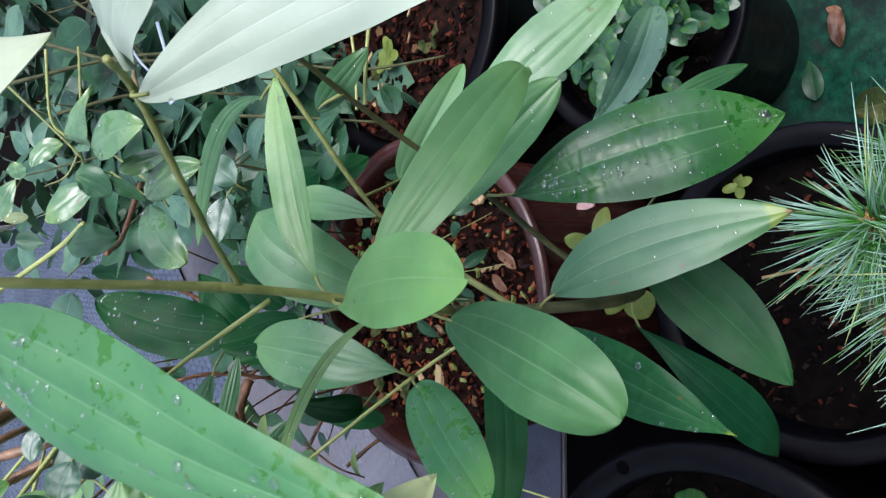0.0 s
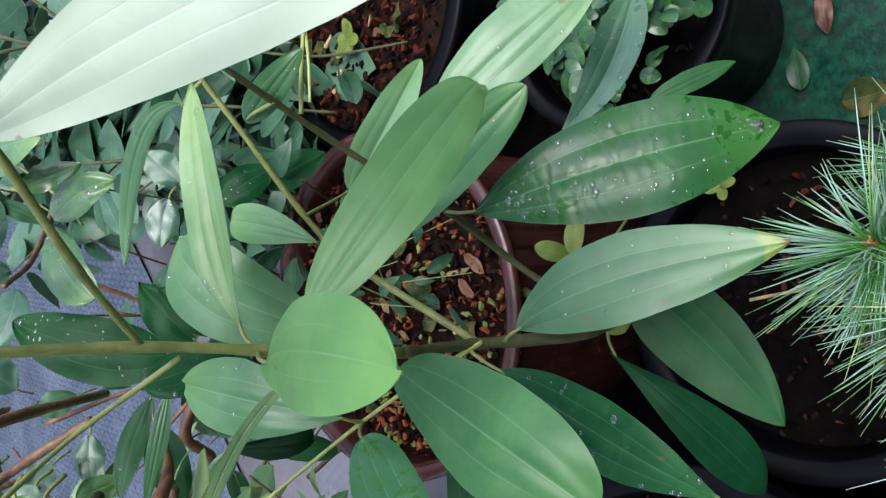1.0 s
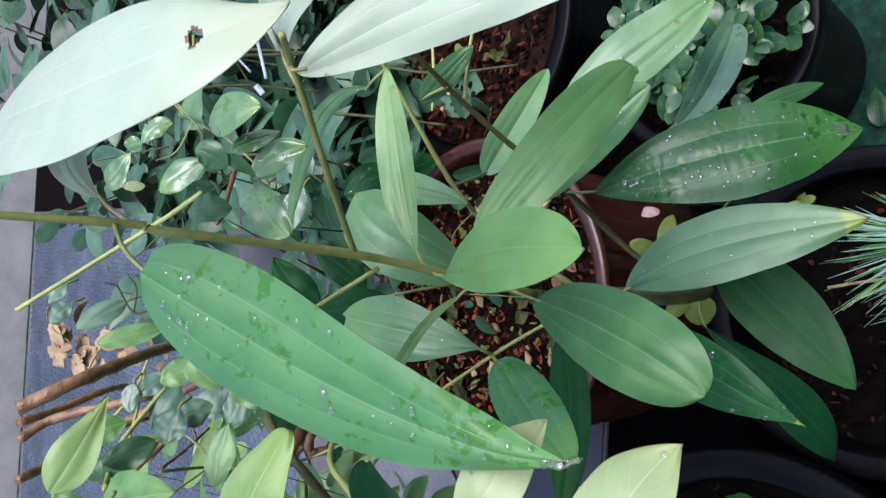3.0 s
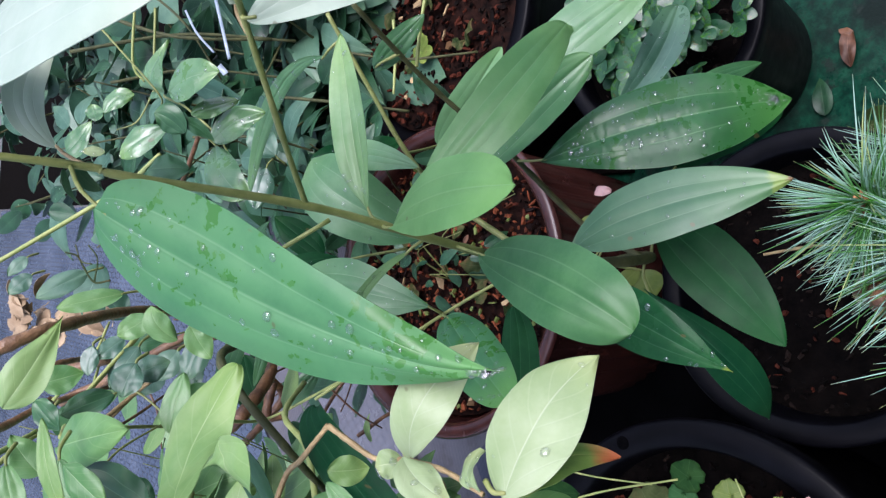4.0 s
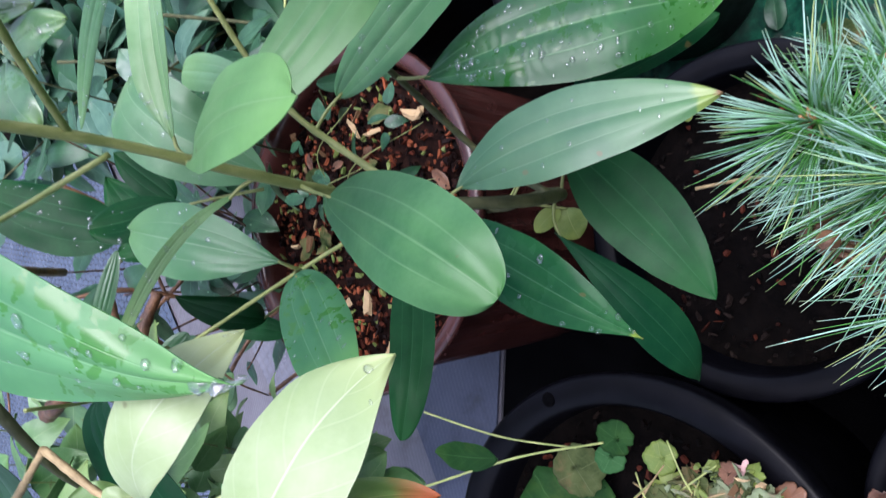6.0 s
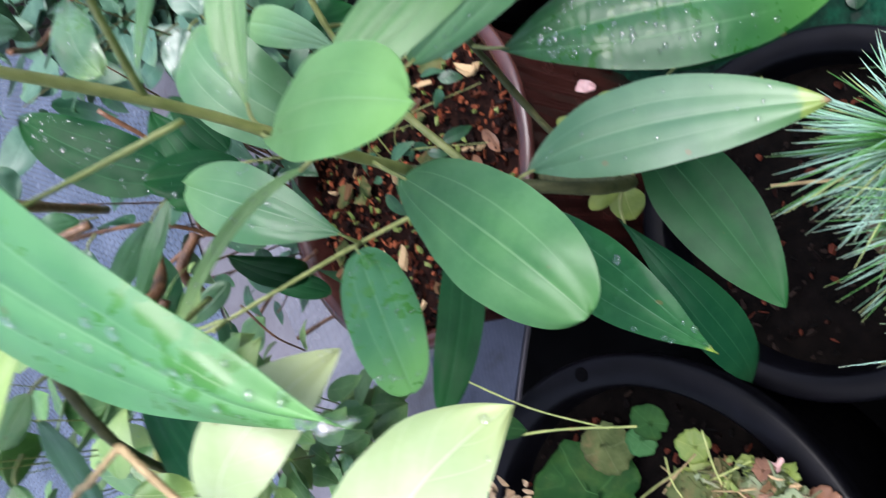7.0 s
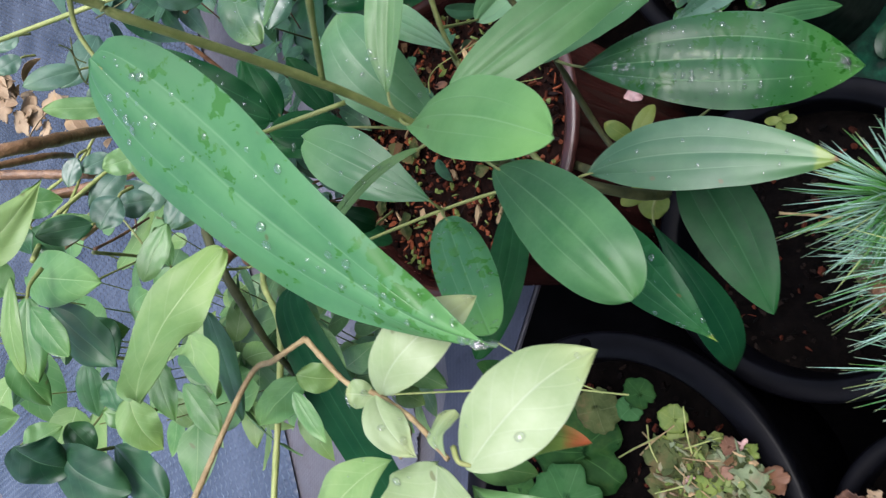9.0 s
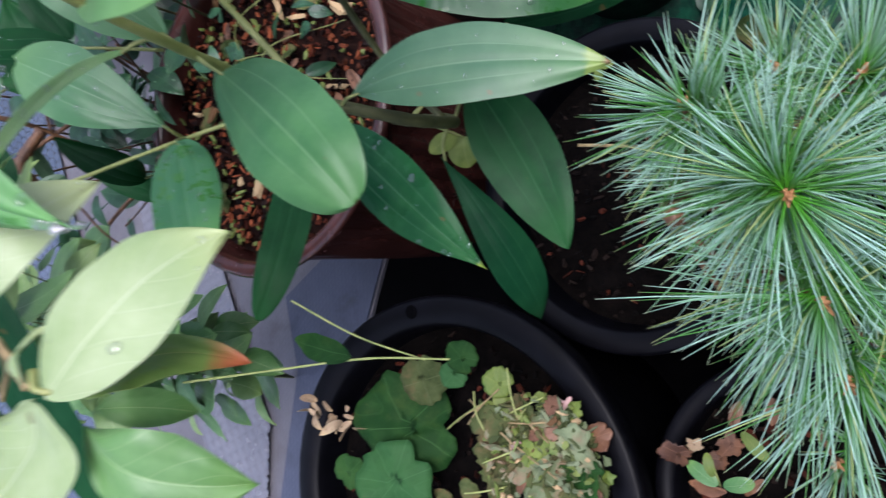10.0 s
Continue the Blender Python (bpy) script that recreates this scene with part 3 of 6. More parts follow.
slab("ground", -60, 60, -60, 60, -0.3, 0.0, FLOOR, "wet green painted floor with worn dark patches", "floor")
# Black slab over the green floor, in place of shade between the pots.
slab("shade_sheet", -0.78, 0.1, -0.4, 0.838, 0.004, 0.008, SHADE_BLACK, "black sheet added as shade on the floor under the pots", "ground sheet")
# Dark slab added to give the shrubs' underside its shade.
slab("understory_shade", 0.14, 2.6, 0.72, 5.2, 0.004, 0.02, SOIL, "dark soil slab added as shade under the shrubs", "soil bed")
slab("mat", -2.6, 0.136, 0.84, 5.2, 0.004, 0.012, MAT, "smooth pale grey sheet lying on the floor", "floor mat")
slab("wall_north", -3.0, 3.0, 5.3, 5.5, 0.0, 2.2, WALL, "plain grey rendered wall behind the plants", "wall")

# Added out of view behind the camera to hold back the southern sky.
slab("shading_wall_south", -4.0, 4.0, -1.85, -1.65, 0.0, 2.9, WALL, "unseen grey wall added behind the viewer to block sky light", "wall")


def prism(name, corners, z0, z1, material, label, category):
    """A flat sheet of any outline."""
    n = len(corners)
    verts = [(x, y, z) for z in (z0, z1) for x, y in corners]
    faces = [tuple(range(n - 1, -1, -1)), tuple(range(n, 2 * n))] + [(k, (k + 1) % n, n + (k + 1) % n, n + k) for k in range(n)]
    return tagged(new(name, mesh_of(name, verts, faces, [material], smooth=False)), label, category, "", "structure")


def bubble_sheet(name, origin, reach, span, pitch, rise, label, film, keep):
    """Sheet with rows of low round bubbles pressed into it, laid aslant; keep says where it lies."""
    per, (ox, oy) = 4, origin
    nu, nv = int(reach / pitch) * per, int(span / pitch) * per
    verts, faces, index = [], [], {}
    for j in range(nv + 1):
        for i in range(nu + 1):
            u, v = i * pitch / per, j * pitch / per
            x, y = ox + 0.7 * u - 0.714 * v, oy + 0.714 * u + 0.7 * v
            if not keep(x, y):
                continue
            a, b = (i % per) / per, (j % per) / per
            h = rise * (math.sin(math.pi * a) * math.sin(math.pi * b)) ** 1.5 + 0.005 * noise.noise((x * 2.2, y * 2.2, 0.0))
            index[i, j] = len(verts)
            verts.append((x, y, 0.022 + h))
    for (i, j), p in index.items():
        q, r, w = index.get((i + 1, j)), index.get((i + 1, j + 1)), index.get((i, j + 1))
        if q is not None and r is not None and w is not None:
            faces.append((p, q, r, w))
    return tagged(new(name, mesh_of(name, verts, faces, [film])), label, "floor mat", "", "structure")


# The pots' shade on the mat, laid as a darker strip.
prism("mat", [(-0.47, 1.075), (-0.60, 0.99), (-0.867, 0.95), (-0.93, 0.845), (-0.16, 0.845), (-0.25, 0.92)], 0.014, 0.018, MAT_SHADED, "blue grey strip of sheet darkened as shade beside the pots", "floor mat")
bubble_sheet("mat", (-2.2, 0.28), 5.3, 3.0, 0.03, 0.009, "blue grey bubble film with wet glossy blisters", BUBBLE, lambda x, y: -2.5 < x < 0.13 and max(1.2, 1.79 + 1.02 * (x + 0.718)) < y < 5.1)
bubble_sheet("mat", (-1.5, 0.25), 2.0, 1.3, 0.024, 0.004, "pale grey sheet of pimpled film", BUBBLE_PALE, lambda x, y: -1.3 < x < 0.0 and 1.09 + 0.3 * (x + 0.513) < y < 1.5 + 1.02 * (x + 0.597) and y < 1.72)

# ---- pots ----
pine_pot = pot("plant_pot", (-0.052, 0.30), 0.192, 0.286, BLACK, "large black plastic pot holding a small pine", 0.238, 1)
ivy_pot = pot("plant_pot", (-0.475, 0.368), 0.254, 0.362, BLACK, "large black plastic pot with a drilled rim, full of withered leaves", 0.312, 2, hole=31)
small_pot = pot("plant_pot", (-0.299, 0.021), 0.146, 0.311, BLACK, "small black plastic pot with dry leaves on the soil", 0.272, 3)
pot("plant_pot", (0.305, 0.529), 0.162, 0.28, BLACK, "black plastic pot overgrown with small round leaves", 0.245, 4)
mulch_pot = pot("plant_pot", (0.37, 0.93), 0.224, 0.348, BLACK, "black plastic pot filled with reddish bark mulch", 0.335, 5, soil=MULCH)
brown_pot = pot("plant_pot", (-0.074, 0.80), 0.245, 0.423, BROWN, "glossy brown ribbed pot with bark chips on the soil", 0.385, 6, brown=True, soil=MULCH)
litter(brown_pot, "bark_mulch", (-0.074, 0.80, 0), 0.205, 0.388, 640, CHIP, 11, (0.002, 0.009), "orange brown bark chips")
litter(brown_pot, "leaf_crumb", (-0.074, 0.80, 0), 0.205, 0.392, 150, YELLOW, 18, (0.002, 0.009), "yellow green crumbs of old leaves")
litter(brown_pot, "dark_mulch", (-0.074, 0.80, 0), 0.208, 0.388, 700, CHIP_DARK, 19, (0.002, 0.008), "dark red brown bark crumbs")
litter(brown_pot, "leaf_litter", (-0.074, 0.80, 0), 0.20, 0.396, 26, SCRAP, 16, (0.003, 0.02), "tan scraps of dry leaves and twigs")
litter(pine_pot, "bark_mulch", (-0.052, 0.30, 0), 0.143, 0.242, 70, CHIP_DARK, 12, (0.002, 0.008), "scattered reddish bark chips")
litter(mulch_pot, "bark_mulch", (0.37, 0.93, 0), 0.18, 0.338, 600, CHIP_DARK, 13, (0.002, 0.01), "reddish bark mulch")
litter(mulch_pot, "leaf_litter", (0.37, 0.93, 0), 0.15, 0.345, 16, SCRAP, 17, (0.003, 0.014), "tan scraps of dry leaves")
litter(ivy_pot, "bark_mulch", (-0.475, 0.365, 0), 0.205, 0.317, 240, CHIP_DARK, 14, (0.002, 0.008), "dark bark crumbs")
litter(small_pot, "bark_mulch", (-0.299, 0.021, 0), 0.107, 0.277, 60, CHIP_DARK, 15, (0.004, 0.012), "dark bark crumbs")

# ---- the cinnamon plant in the brown pot ----
cinnamon = thing("cinnamon_plant", (-0.06, 0.70, 0.38), "young cinnamon tree with long three-nerved glossy leaves in a brown pot", "potted plant")
leaf(cinnamon, (-0.034, 0.369, 1.081), (-0.089, 0.244, 1.014), (-0.099, 0.170, 0.969), 0.071, (-0.33, -0.45, 0.83), FRESH_WET, "long drooping bright green leaf beaded with rain drops", drops=48, dew=1.15, stalk=(-0.009, 0.405, 1.084), seed=1, a=0.41, b=1.40, fold=0.1, curl=0.25, groove=0.0010)
leaf(cinnamon, (-0.031, 0.348, 0.892), (-0.014, 0.285, 0.917), (-0.010, 0.204, 0.930), 0.050, (0.26, 0.14, 0.96), FRESH, "broad fresh green leaf pointing at the viewer", stalk=(-0.028, 0.368, 0.883), seed=2, a=1.10, b=0.65, fold=0.15, curl=0.2)
leaf(cinnamon, (-0.006, 0.344, 0.867), (0.068, 0.298, 0.835), (0.102, 0.237, 0.851), 0.043, (-0.30, -0.24, 0.92), FRESH, "long fresh green leaf with a blunt tip", stalk=(-0.029, 0.366, 0.873), seed=3, bite=0.3, a=0.48, b=0.62, fold=0.12, curl=0.2)
leaf(cinnamon, (0.028, 0.421, 0.741), (0.086, 0.355, 0.735), (0.126, 0.313, 0.718), 0.040, (-0.22, -0.64, 0.74), SHEEN, "long shiny mid green leaf with a wet side", drops=14, stalk=(0.004, 0.429, 0.754), seed=4, a=0.54, b=0.60, fold=0.18)
leaf(cinnamon, (0.115, 0.422, 0.697), (0.165, 0.368, 0.672), (0.223, 0.315, 0.626), 0.052, (0.07, -0.60, 0.80), SHEEN, "long mid green leaf with scattered drops", drops=10, stalk=(0.056, 0.402, 0.720), seed=5, a=0.75, b=0.61)
leaf(cinnamon, (0.109, 0.361, 0.611), (0.157, 0.346, 0.570), (0.229, 0.348, 0.525), 0.039, (-0.07, -0.43, 0.90), BLOOM, "folded blue green leaf with drops", drops=14, seed=6, a=0.92, b=0.43, fold=0.4)
leaf(cinnamon, (-0.044, 0.332, 0.816), (-0.060, 0.250, 0.836), (-0.087, 0.194, 0.826), 0.057, (0.28, 0.07, 0.96), SATIN, "oval mid green leaf with a torn notched tip", stalk=(-0.038, 0.363, 0.814), seed=7, a=0.53, b=0.44, fold=0.05, curl=0.22, groove=0.0009, bite=0.22)
leaf(cinnamon, (-0.035, 0.337, 0.700), (-0.000, 0.273, 0.687), (0.026, 0.174, 0.650), 0.057, (0.18, -0.21, 0.96), MID_BURNT, "long mid green leaf with a scorched yellow tip", drops=8, stalk=(-0.045, 0.351, 0.696), seed=8, a=0.94, b=0.83, fold=0.05, curl=0.1)
leaf(cinnamon, (0.045, 0.381, 0.694), (0.079, 0.279, 0.656), (0.101, 0.203, 0.589), 0.078, (0.11, -0.25, 0.96), DAMP, "large dark green leaf spattered with water", drops=80, stalk=(0.047, 0.405, 0.698), seed=9, a=0.95, b=0.85, fold=0.05, curl=0.12)
leaf(cinnamon, (0.136, 0.324, 0.540), (0.153, 0.299, 0.513), (0.169, 0.279, 0.479), 0.018, (0.25, -0.96, 0.16), MID, seed=10, a=0.64, b=0.74)
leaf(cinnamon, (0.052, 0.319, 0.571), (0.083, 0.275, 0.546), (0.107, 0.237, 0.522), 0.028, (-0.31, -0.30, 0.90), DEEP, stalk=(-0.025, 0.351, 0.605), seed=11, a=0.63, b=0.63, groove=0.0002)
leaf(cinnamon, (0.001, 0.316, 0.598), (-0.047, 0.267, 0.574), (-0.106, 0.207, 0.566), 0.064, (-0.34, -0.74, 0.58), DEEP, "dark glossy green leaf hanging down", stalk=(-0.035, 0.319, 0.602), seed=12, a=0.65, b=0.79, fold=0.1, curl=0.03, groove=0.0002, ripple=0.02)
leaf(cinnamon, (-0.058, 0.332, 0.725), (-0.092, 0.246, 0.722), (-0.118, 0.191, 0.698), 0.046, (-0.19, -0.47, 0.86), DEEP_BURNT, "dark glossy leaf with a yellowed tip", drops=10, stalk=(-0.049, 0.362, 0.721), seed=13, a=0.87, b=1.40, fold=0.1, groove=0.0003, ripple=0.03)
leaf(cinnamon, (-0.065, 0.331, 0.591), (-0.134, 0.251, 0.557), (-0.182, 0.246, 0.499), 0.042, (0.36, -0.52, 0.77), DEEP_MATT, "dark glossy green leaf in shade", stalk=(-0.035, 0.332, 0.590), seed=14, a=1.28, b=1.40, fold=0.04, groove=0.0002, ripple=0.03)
leaf(cinnamon, (-0.017, 0.386, 0.883), (0.035, 0.401, 0.889), (0.124, 0.436, 0.882), 0.033, (0.20, -0.18, 0.96), BRIGHT, "narrow folded bright green leaf", drops=12, stalk=(-0.028, 0.368, 0.883), seed=15, a=1.21, b=0.86, fold=0.35, curl=0.1, groove=0.0010)
leaf(cinnamon, (-0.031, 0.412, 0.806), (-0.000, 0.457, 0.861), (0.031, 0.500, 0.860), 0.060, (0.18, -0.21, 0.96), SHEEN, "broad mid green leaf with damp patches", drops=16, stalk=(-0.039, 0.363, 0.804), seed=16, a=0.67, b=0.73, fold=0.1)
leaf(cinnamon, (0.027, 0.421, 0.803), (0.037, 0.459, 0.812), (0.042, 0.498, 0.822), 0.028, (0.14, -0.40, 0.91), SHEEN, stalk=(0.024, 0.446, 0.773), seed=17, a=0.99, b=0.30)
leaf(cinnamon, (-0.089, 0.404, 0.796), (-0.080, 0.464, 0.831), (-0.074, 0.528, 0.848), 0.053, (0.15, -0.39, 0.91), SHEEN, "mid green leaf with pale nerves", drops=8, stalk=(-0.095, 0.407, 0.780), seed=18, a=1.16, b=0.81)
leaf(cinnamon, (-0.046, 0.375, 0.852), (-0.079, 0.381, 0.889), (-0.132, 0.378, 0.918), 0.008, (0.35, -0.84, 0.42), BRIGHT, "narrow folded bright green leaf", drops=4, stalk=(-0.034, 0.364, 0.843), seed=19, a=0.48, b=0.32, fold=0.15)
leaf(cinnamon, (-0.094, 0.376, 0.806), (-0.117, 0.326, 0.827), (-0.140, 0.264, 0.855), 0.043, (0.64, -0.04, 0.76), FRESH_WET, "oval green leaf covered in wet patches", drops=18, stalk=(-0.095, 0.407, 0.780), seed=20, a=0.44, b=0.44)
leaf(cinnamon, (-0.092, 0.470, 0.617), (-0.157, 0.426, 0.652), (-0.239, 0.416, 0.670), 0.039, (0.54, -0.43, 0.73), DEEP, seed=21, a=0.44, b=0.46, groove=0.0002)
leaf(cinnamon, (0.121, 0.493, 0.857), (0.101, 0.586, 0.848), (0.006, 0.654, 0.833), 0.017, (-0.71, -0.13, 0.69), SHEEN, "arching narrow green leaf", drops=14, stalk=(0.135, 0.476, 0.853), seed=22, a=0.83, b=0.57, fold=0.1)
leaf(cinnamon, (0.105, 0.440, 0.844), (0.122, 0.419, 0.840), (0.146, 0.397, 0.830), 0.021, (-0.40, -0.61, 0.69), MID, drops=8, stalk=(0.115, 0.414, 0.839), seed=23, a=0.6, b=0.7)
leaf(cinnamon, (0.064, 0.495, 0.714), (0.115, 0.491, 0.682), (0.179, 0.482, 0.646), 0.036, (-0.23, -0.59, 0.78), SHEEN, "folded mid green leaf", stalk=(0.045, 0.459, 0.786), seed=24, a=0.47, b=0.61, fold=0.5)
leaf(cinnamon, (0.073, 0.321, 1.024), (0.113, 0.245, 0.980), (0.127, 0.172, 0.942), 0.045, (-0.12, -0.57, 0.81), PALE, "very pale young leaf with sky shine in its colour", stalk=(0.077, 0.326, 1.024), seed=25, a=0.60, b=0.54, fold=0.05, groove=0.0002, under=PALE)
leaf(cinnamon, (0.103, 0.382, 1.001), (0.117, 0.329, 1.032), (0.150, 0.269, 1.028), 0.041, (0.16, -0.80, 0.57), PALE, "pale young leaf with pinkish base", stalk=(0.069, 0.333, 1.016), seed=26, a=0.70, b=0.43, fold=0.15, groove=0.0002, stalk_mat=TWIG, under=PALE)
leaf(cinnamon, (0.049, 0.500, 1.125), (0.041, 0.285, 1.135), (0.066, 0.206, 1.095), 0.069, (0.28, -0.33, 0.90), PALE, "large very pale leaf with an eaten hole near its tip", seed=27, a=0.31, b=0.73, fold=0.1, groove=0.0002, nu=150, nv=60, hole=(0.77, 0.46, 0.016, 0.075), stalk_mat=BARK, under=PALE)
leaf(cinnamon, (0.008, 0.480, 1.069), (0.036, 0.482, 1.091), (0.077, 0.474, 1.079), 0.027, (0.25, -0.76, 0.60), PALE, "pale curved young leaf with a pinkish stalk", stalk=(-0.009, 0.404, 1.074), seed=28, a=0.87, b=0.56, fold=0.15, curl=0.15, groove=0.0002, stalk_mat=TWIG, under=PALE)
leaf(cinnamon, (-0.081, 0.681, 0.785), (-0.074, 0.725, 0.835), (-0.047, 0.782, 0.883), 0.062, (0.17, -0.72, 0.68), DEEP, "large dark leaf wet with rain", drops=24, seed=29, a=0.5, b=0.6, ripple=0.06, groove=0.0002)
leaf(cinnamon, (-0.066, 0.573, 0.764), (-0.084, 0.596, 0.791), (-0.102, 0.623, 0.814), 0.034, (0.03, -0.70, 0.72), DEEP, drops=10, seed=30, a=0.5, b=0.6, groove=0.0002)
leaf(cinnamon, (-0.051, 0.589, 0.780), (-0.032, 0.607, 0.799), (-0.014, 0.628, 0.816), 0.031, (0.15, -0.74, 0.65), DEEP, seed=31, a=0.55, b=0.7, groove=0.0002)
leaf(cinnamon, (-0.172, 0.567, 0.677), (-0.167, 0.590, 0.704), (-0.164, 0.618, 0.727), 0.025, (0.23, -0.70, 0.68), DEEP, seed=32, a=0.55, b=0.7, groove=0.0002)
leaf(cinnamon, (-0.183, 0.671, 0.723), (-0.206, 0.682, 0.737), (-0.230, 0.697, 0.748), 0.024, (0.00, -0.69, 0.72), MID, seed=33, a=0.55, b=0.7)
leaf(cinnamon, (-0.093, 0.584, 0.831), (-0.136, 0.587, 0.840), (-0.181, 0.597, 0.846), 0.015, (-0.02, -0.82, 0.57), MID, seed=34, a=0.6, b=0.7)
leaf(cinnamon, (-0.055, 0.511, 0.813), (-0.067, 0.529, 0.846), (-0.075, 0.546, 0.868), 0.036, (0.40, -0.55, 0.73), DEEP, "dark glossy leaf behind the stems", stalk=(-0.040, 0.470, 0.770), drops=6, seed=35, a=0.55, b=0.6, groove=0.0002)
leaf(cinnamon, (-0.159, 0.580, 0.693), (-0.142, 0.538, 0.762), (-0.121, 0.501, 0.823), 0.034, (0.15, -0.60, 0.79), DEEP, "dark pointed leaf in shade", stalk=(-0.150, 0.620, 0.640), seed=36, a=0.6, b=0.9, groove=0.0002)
stem("trunk", [(-0.050, 0.600, 0.360), (-0.045, 0.480, 0.470), (-0.035, 0.370, 0.555), (-0.035, 0.319, 0.602), (-0.042, 0.319, 0.655), (-0.046, 0.362, 0.710), (-0.042, 0.362, 0.784)], 0.0062, 0.0036, STEM_GREY, cinnamon, "grey green young trunk")
stem("stem", [(-0.042, 0.362, 0.784), (-0.031, 0.365, 0.863), (-0.019, 0.377, 0.943), (-0.012, 0.400, 1.056), (-0.009, 0.404, 1.074), (-0.009, 0.411, 1.150)], 0.0034, 0.0022, STEM, cinnamon)
stem("stem", [(-0.019, 0.378, 0.942), (0.021, 0.352, 0.980), (0.076, 0.330, 1.021), (0.084, 0.300, 1.046)], 0.0021, 0.0018, STEM, cinnamon)
stem("stem", [(-0.046, 0.362, 0.710), (-0.008, 0.418, 0.741), (0.016, 0.440, 0.768), (0.049, 0.462, 0.788), (0.105, 0.474, 0.828), (0.153, 0.478, 0.868)], 0.0028, 0.0018, STEM, cinnamon)
stem("stem", [(-0.035, 0.330, 0.600), (-0.007, 0.387, 0.612), (0.038, 0.408, 0.675), (0.062, 0.400, 0.735), (0.080, 0.415, 0.764), (0.108, 0.418, 0.821), (0.137, 0.404, 0.895)], 0.003, 0.002, STEM_GREY, cinnamon)
stem("stem", [(0.110, 0.419, 0.816), (0.140, 0.416, 0.817), (0.168, 0.412, 0.817)], 0.0015, 0.0013, STEM_YELLOW, cinnamon)
stem("stem", [(-0.044, 0.358, 0.712), (-0.057, 0.369, 0.735), (-0.095, 0.407, 0.780), (-0.167, 0.451, 0.875)], 0.0018, 0.0012, STEM_YELLOW, cinnamon)
stem("stem", [(-0.027, 0.377, 0.923), (-0.062, 0.403, 0.965), (-0.082, 0.386, 1.006)], 0.0016, 0.0013, STEM_YELLOW, cinnamon)

# ---- the light green shrub beside it ----
shrub = thing("leafy_shrub", (-0.75, 0.95, 0.02), "shrub with soft light green leaves on tan twigs", "shrub")
leaf(shrub, (-0.153, 0.161, 0.975), (-0.115, 0.155, 0.957), (-0.091, 0.144, 0.934), 0.041, (0.48, -0.30, 0.82), LIME, "pale lime green leaf with three water drops", stalk=(-0.148, 0.172, 0.975), drops=2, dew=1.6, seed=60, a=0.66, b=1.01, fold=0.03, curl=0.06, groove=0.0001, under=LIME)
leaf(shrub, (-0.151, 0.225, 0.972), (-0.120, 0.213, 0.978), (-0.092, 0.209, 0.945), 0.030, (0.18, -0.46, 0.87), LIME, "pale lime green leaf", stalk=(-0.147, 0.235, 0.968), drops=2, seed=61, a=0.91, b=0.85, groove=0.0001, under=LIME)
leaf(shrub, (-0.181, 0.295, 1.060), (-0.166, 0.346, 1.029), (-0.118, 0.342, 1.005), 0.040, (0.60, -0.22, 0.77), LEMON, "soft light green leaf", seed=62, a=0.63, b=0.51, ripple=0.14, edge=0.09, fold=0.03, twist=30, groove=0.0001, under=LEMON)
leaf(shrub, (-0.133, 0.343, 1.125), (-0.112, 0.339, 1.114), (-0.090, 0.347, 1.100), 0.021, (-0.08, -0.85, 0.51), LEMON, "soft light green leaf", seed=600, a=0.68, b=1.40, groove=0.0003, ripple=0.09, under=LEMON)
leaf(shrub, (-0.190, 0.485, 1.055), (-0.178, 0.450, 1.050), (-0.166, 0.414, 1.037), 0.036, (0.20, -0.30, 0.93), SOFT, "soft green leaf with a pale midrib", seed=601, a=0.57, b=0.87, groove=0.0003, ripple=0.09, under=SOFT)
leaf(shrub, (-0.188, 0.525, 1.042), (-0.178, 0.532, 1.050), (-0.169, 0.541, 1.055), 0.020, (0.13, -0.42, 0.90), MID, seed=602, a=0.76, b=0.55, groove=0.0003, ripple=0.09)
leaf(shrub, (-0.122, 0.498, 0.971), (-0.111, 0.503, 0.985), (-0.097, 0.507, 0.989), 0.020, (0.26, -0.57, 0.78), SOFT, seed=603, a=0.71, b=0.72, groove=0.0003, ripple=0.09, under=SOFT)
leaf(shrub, (-0.142, 0.468, 0.978), (-0.164, 0.464, 0.985), (-0.183, 0.461, 0.990), 0.021, (0.10, -0.61, 0.79), SOFT, seed=604, a=0.69, b=0.65, groove=0.0003, ripple=0.09, under=SOFT)
leaf(shrub, (-0.150, 0.299, 1.036), (-0.161, 0.292, 1.036), (-0.173, 0.294, 1.022), 0.048, (-0.04, 0.03, 1.00), LEMON, seed=605, a=0.72, b=0.71, groove=0.0003, ripple=0.09, under=LEMON)
leaf(shrub, (-0.176, 0.389, 0.978), (-0.211, 0.387, 0.959), (-0.252, 0.380, 0.940), 0.020, (0.23, -0.40, 0.89), SHADE, seed=606, a=0.56, b=0.75, groove=0.0003, ripple=0.09)
leaf(shrub, (-0.156, 0.383, 0.922), (-0.195, 0.344, 0.920), (-0.301, 0.242, 0.855), 0.035, (0.11, -0.26, 0.96), DEEP_MATT, "long dark leaf hanging low", seed=607, a=0.53, b=0.39, groove=0.0003, ripple=0.09)
leaf(shrub, (-0.154, 0.231, 0.971), (-0.155, 0.236, 0.978), (-0.157, 0.241, 0.981), 0.015, (0.02, -0.42, 0.91), LIME, "small round pale leaf", drops=3, seed=608, a=0.70, b=0.70, groove=0.0003, ripple=0.09, under=LIME)
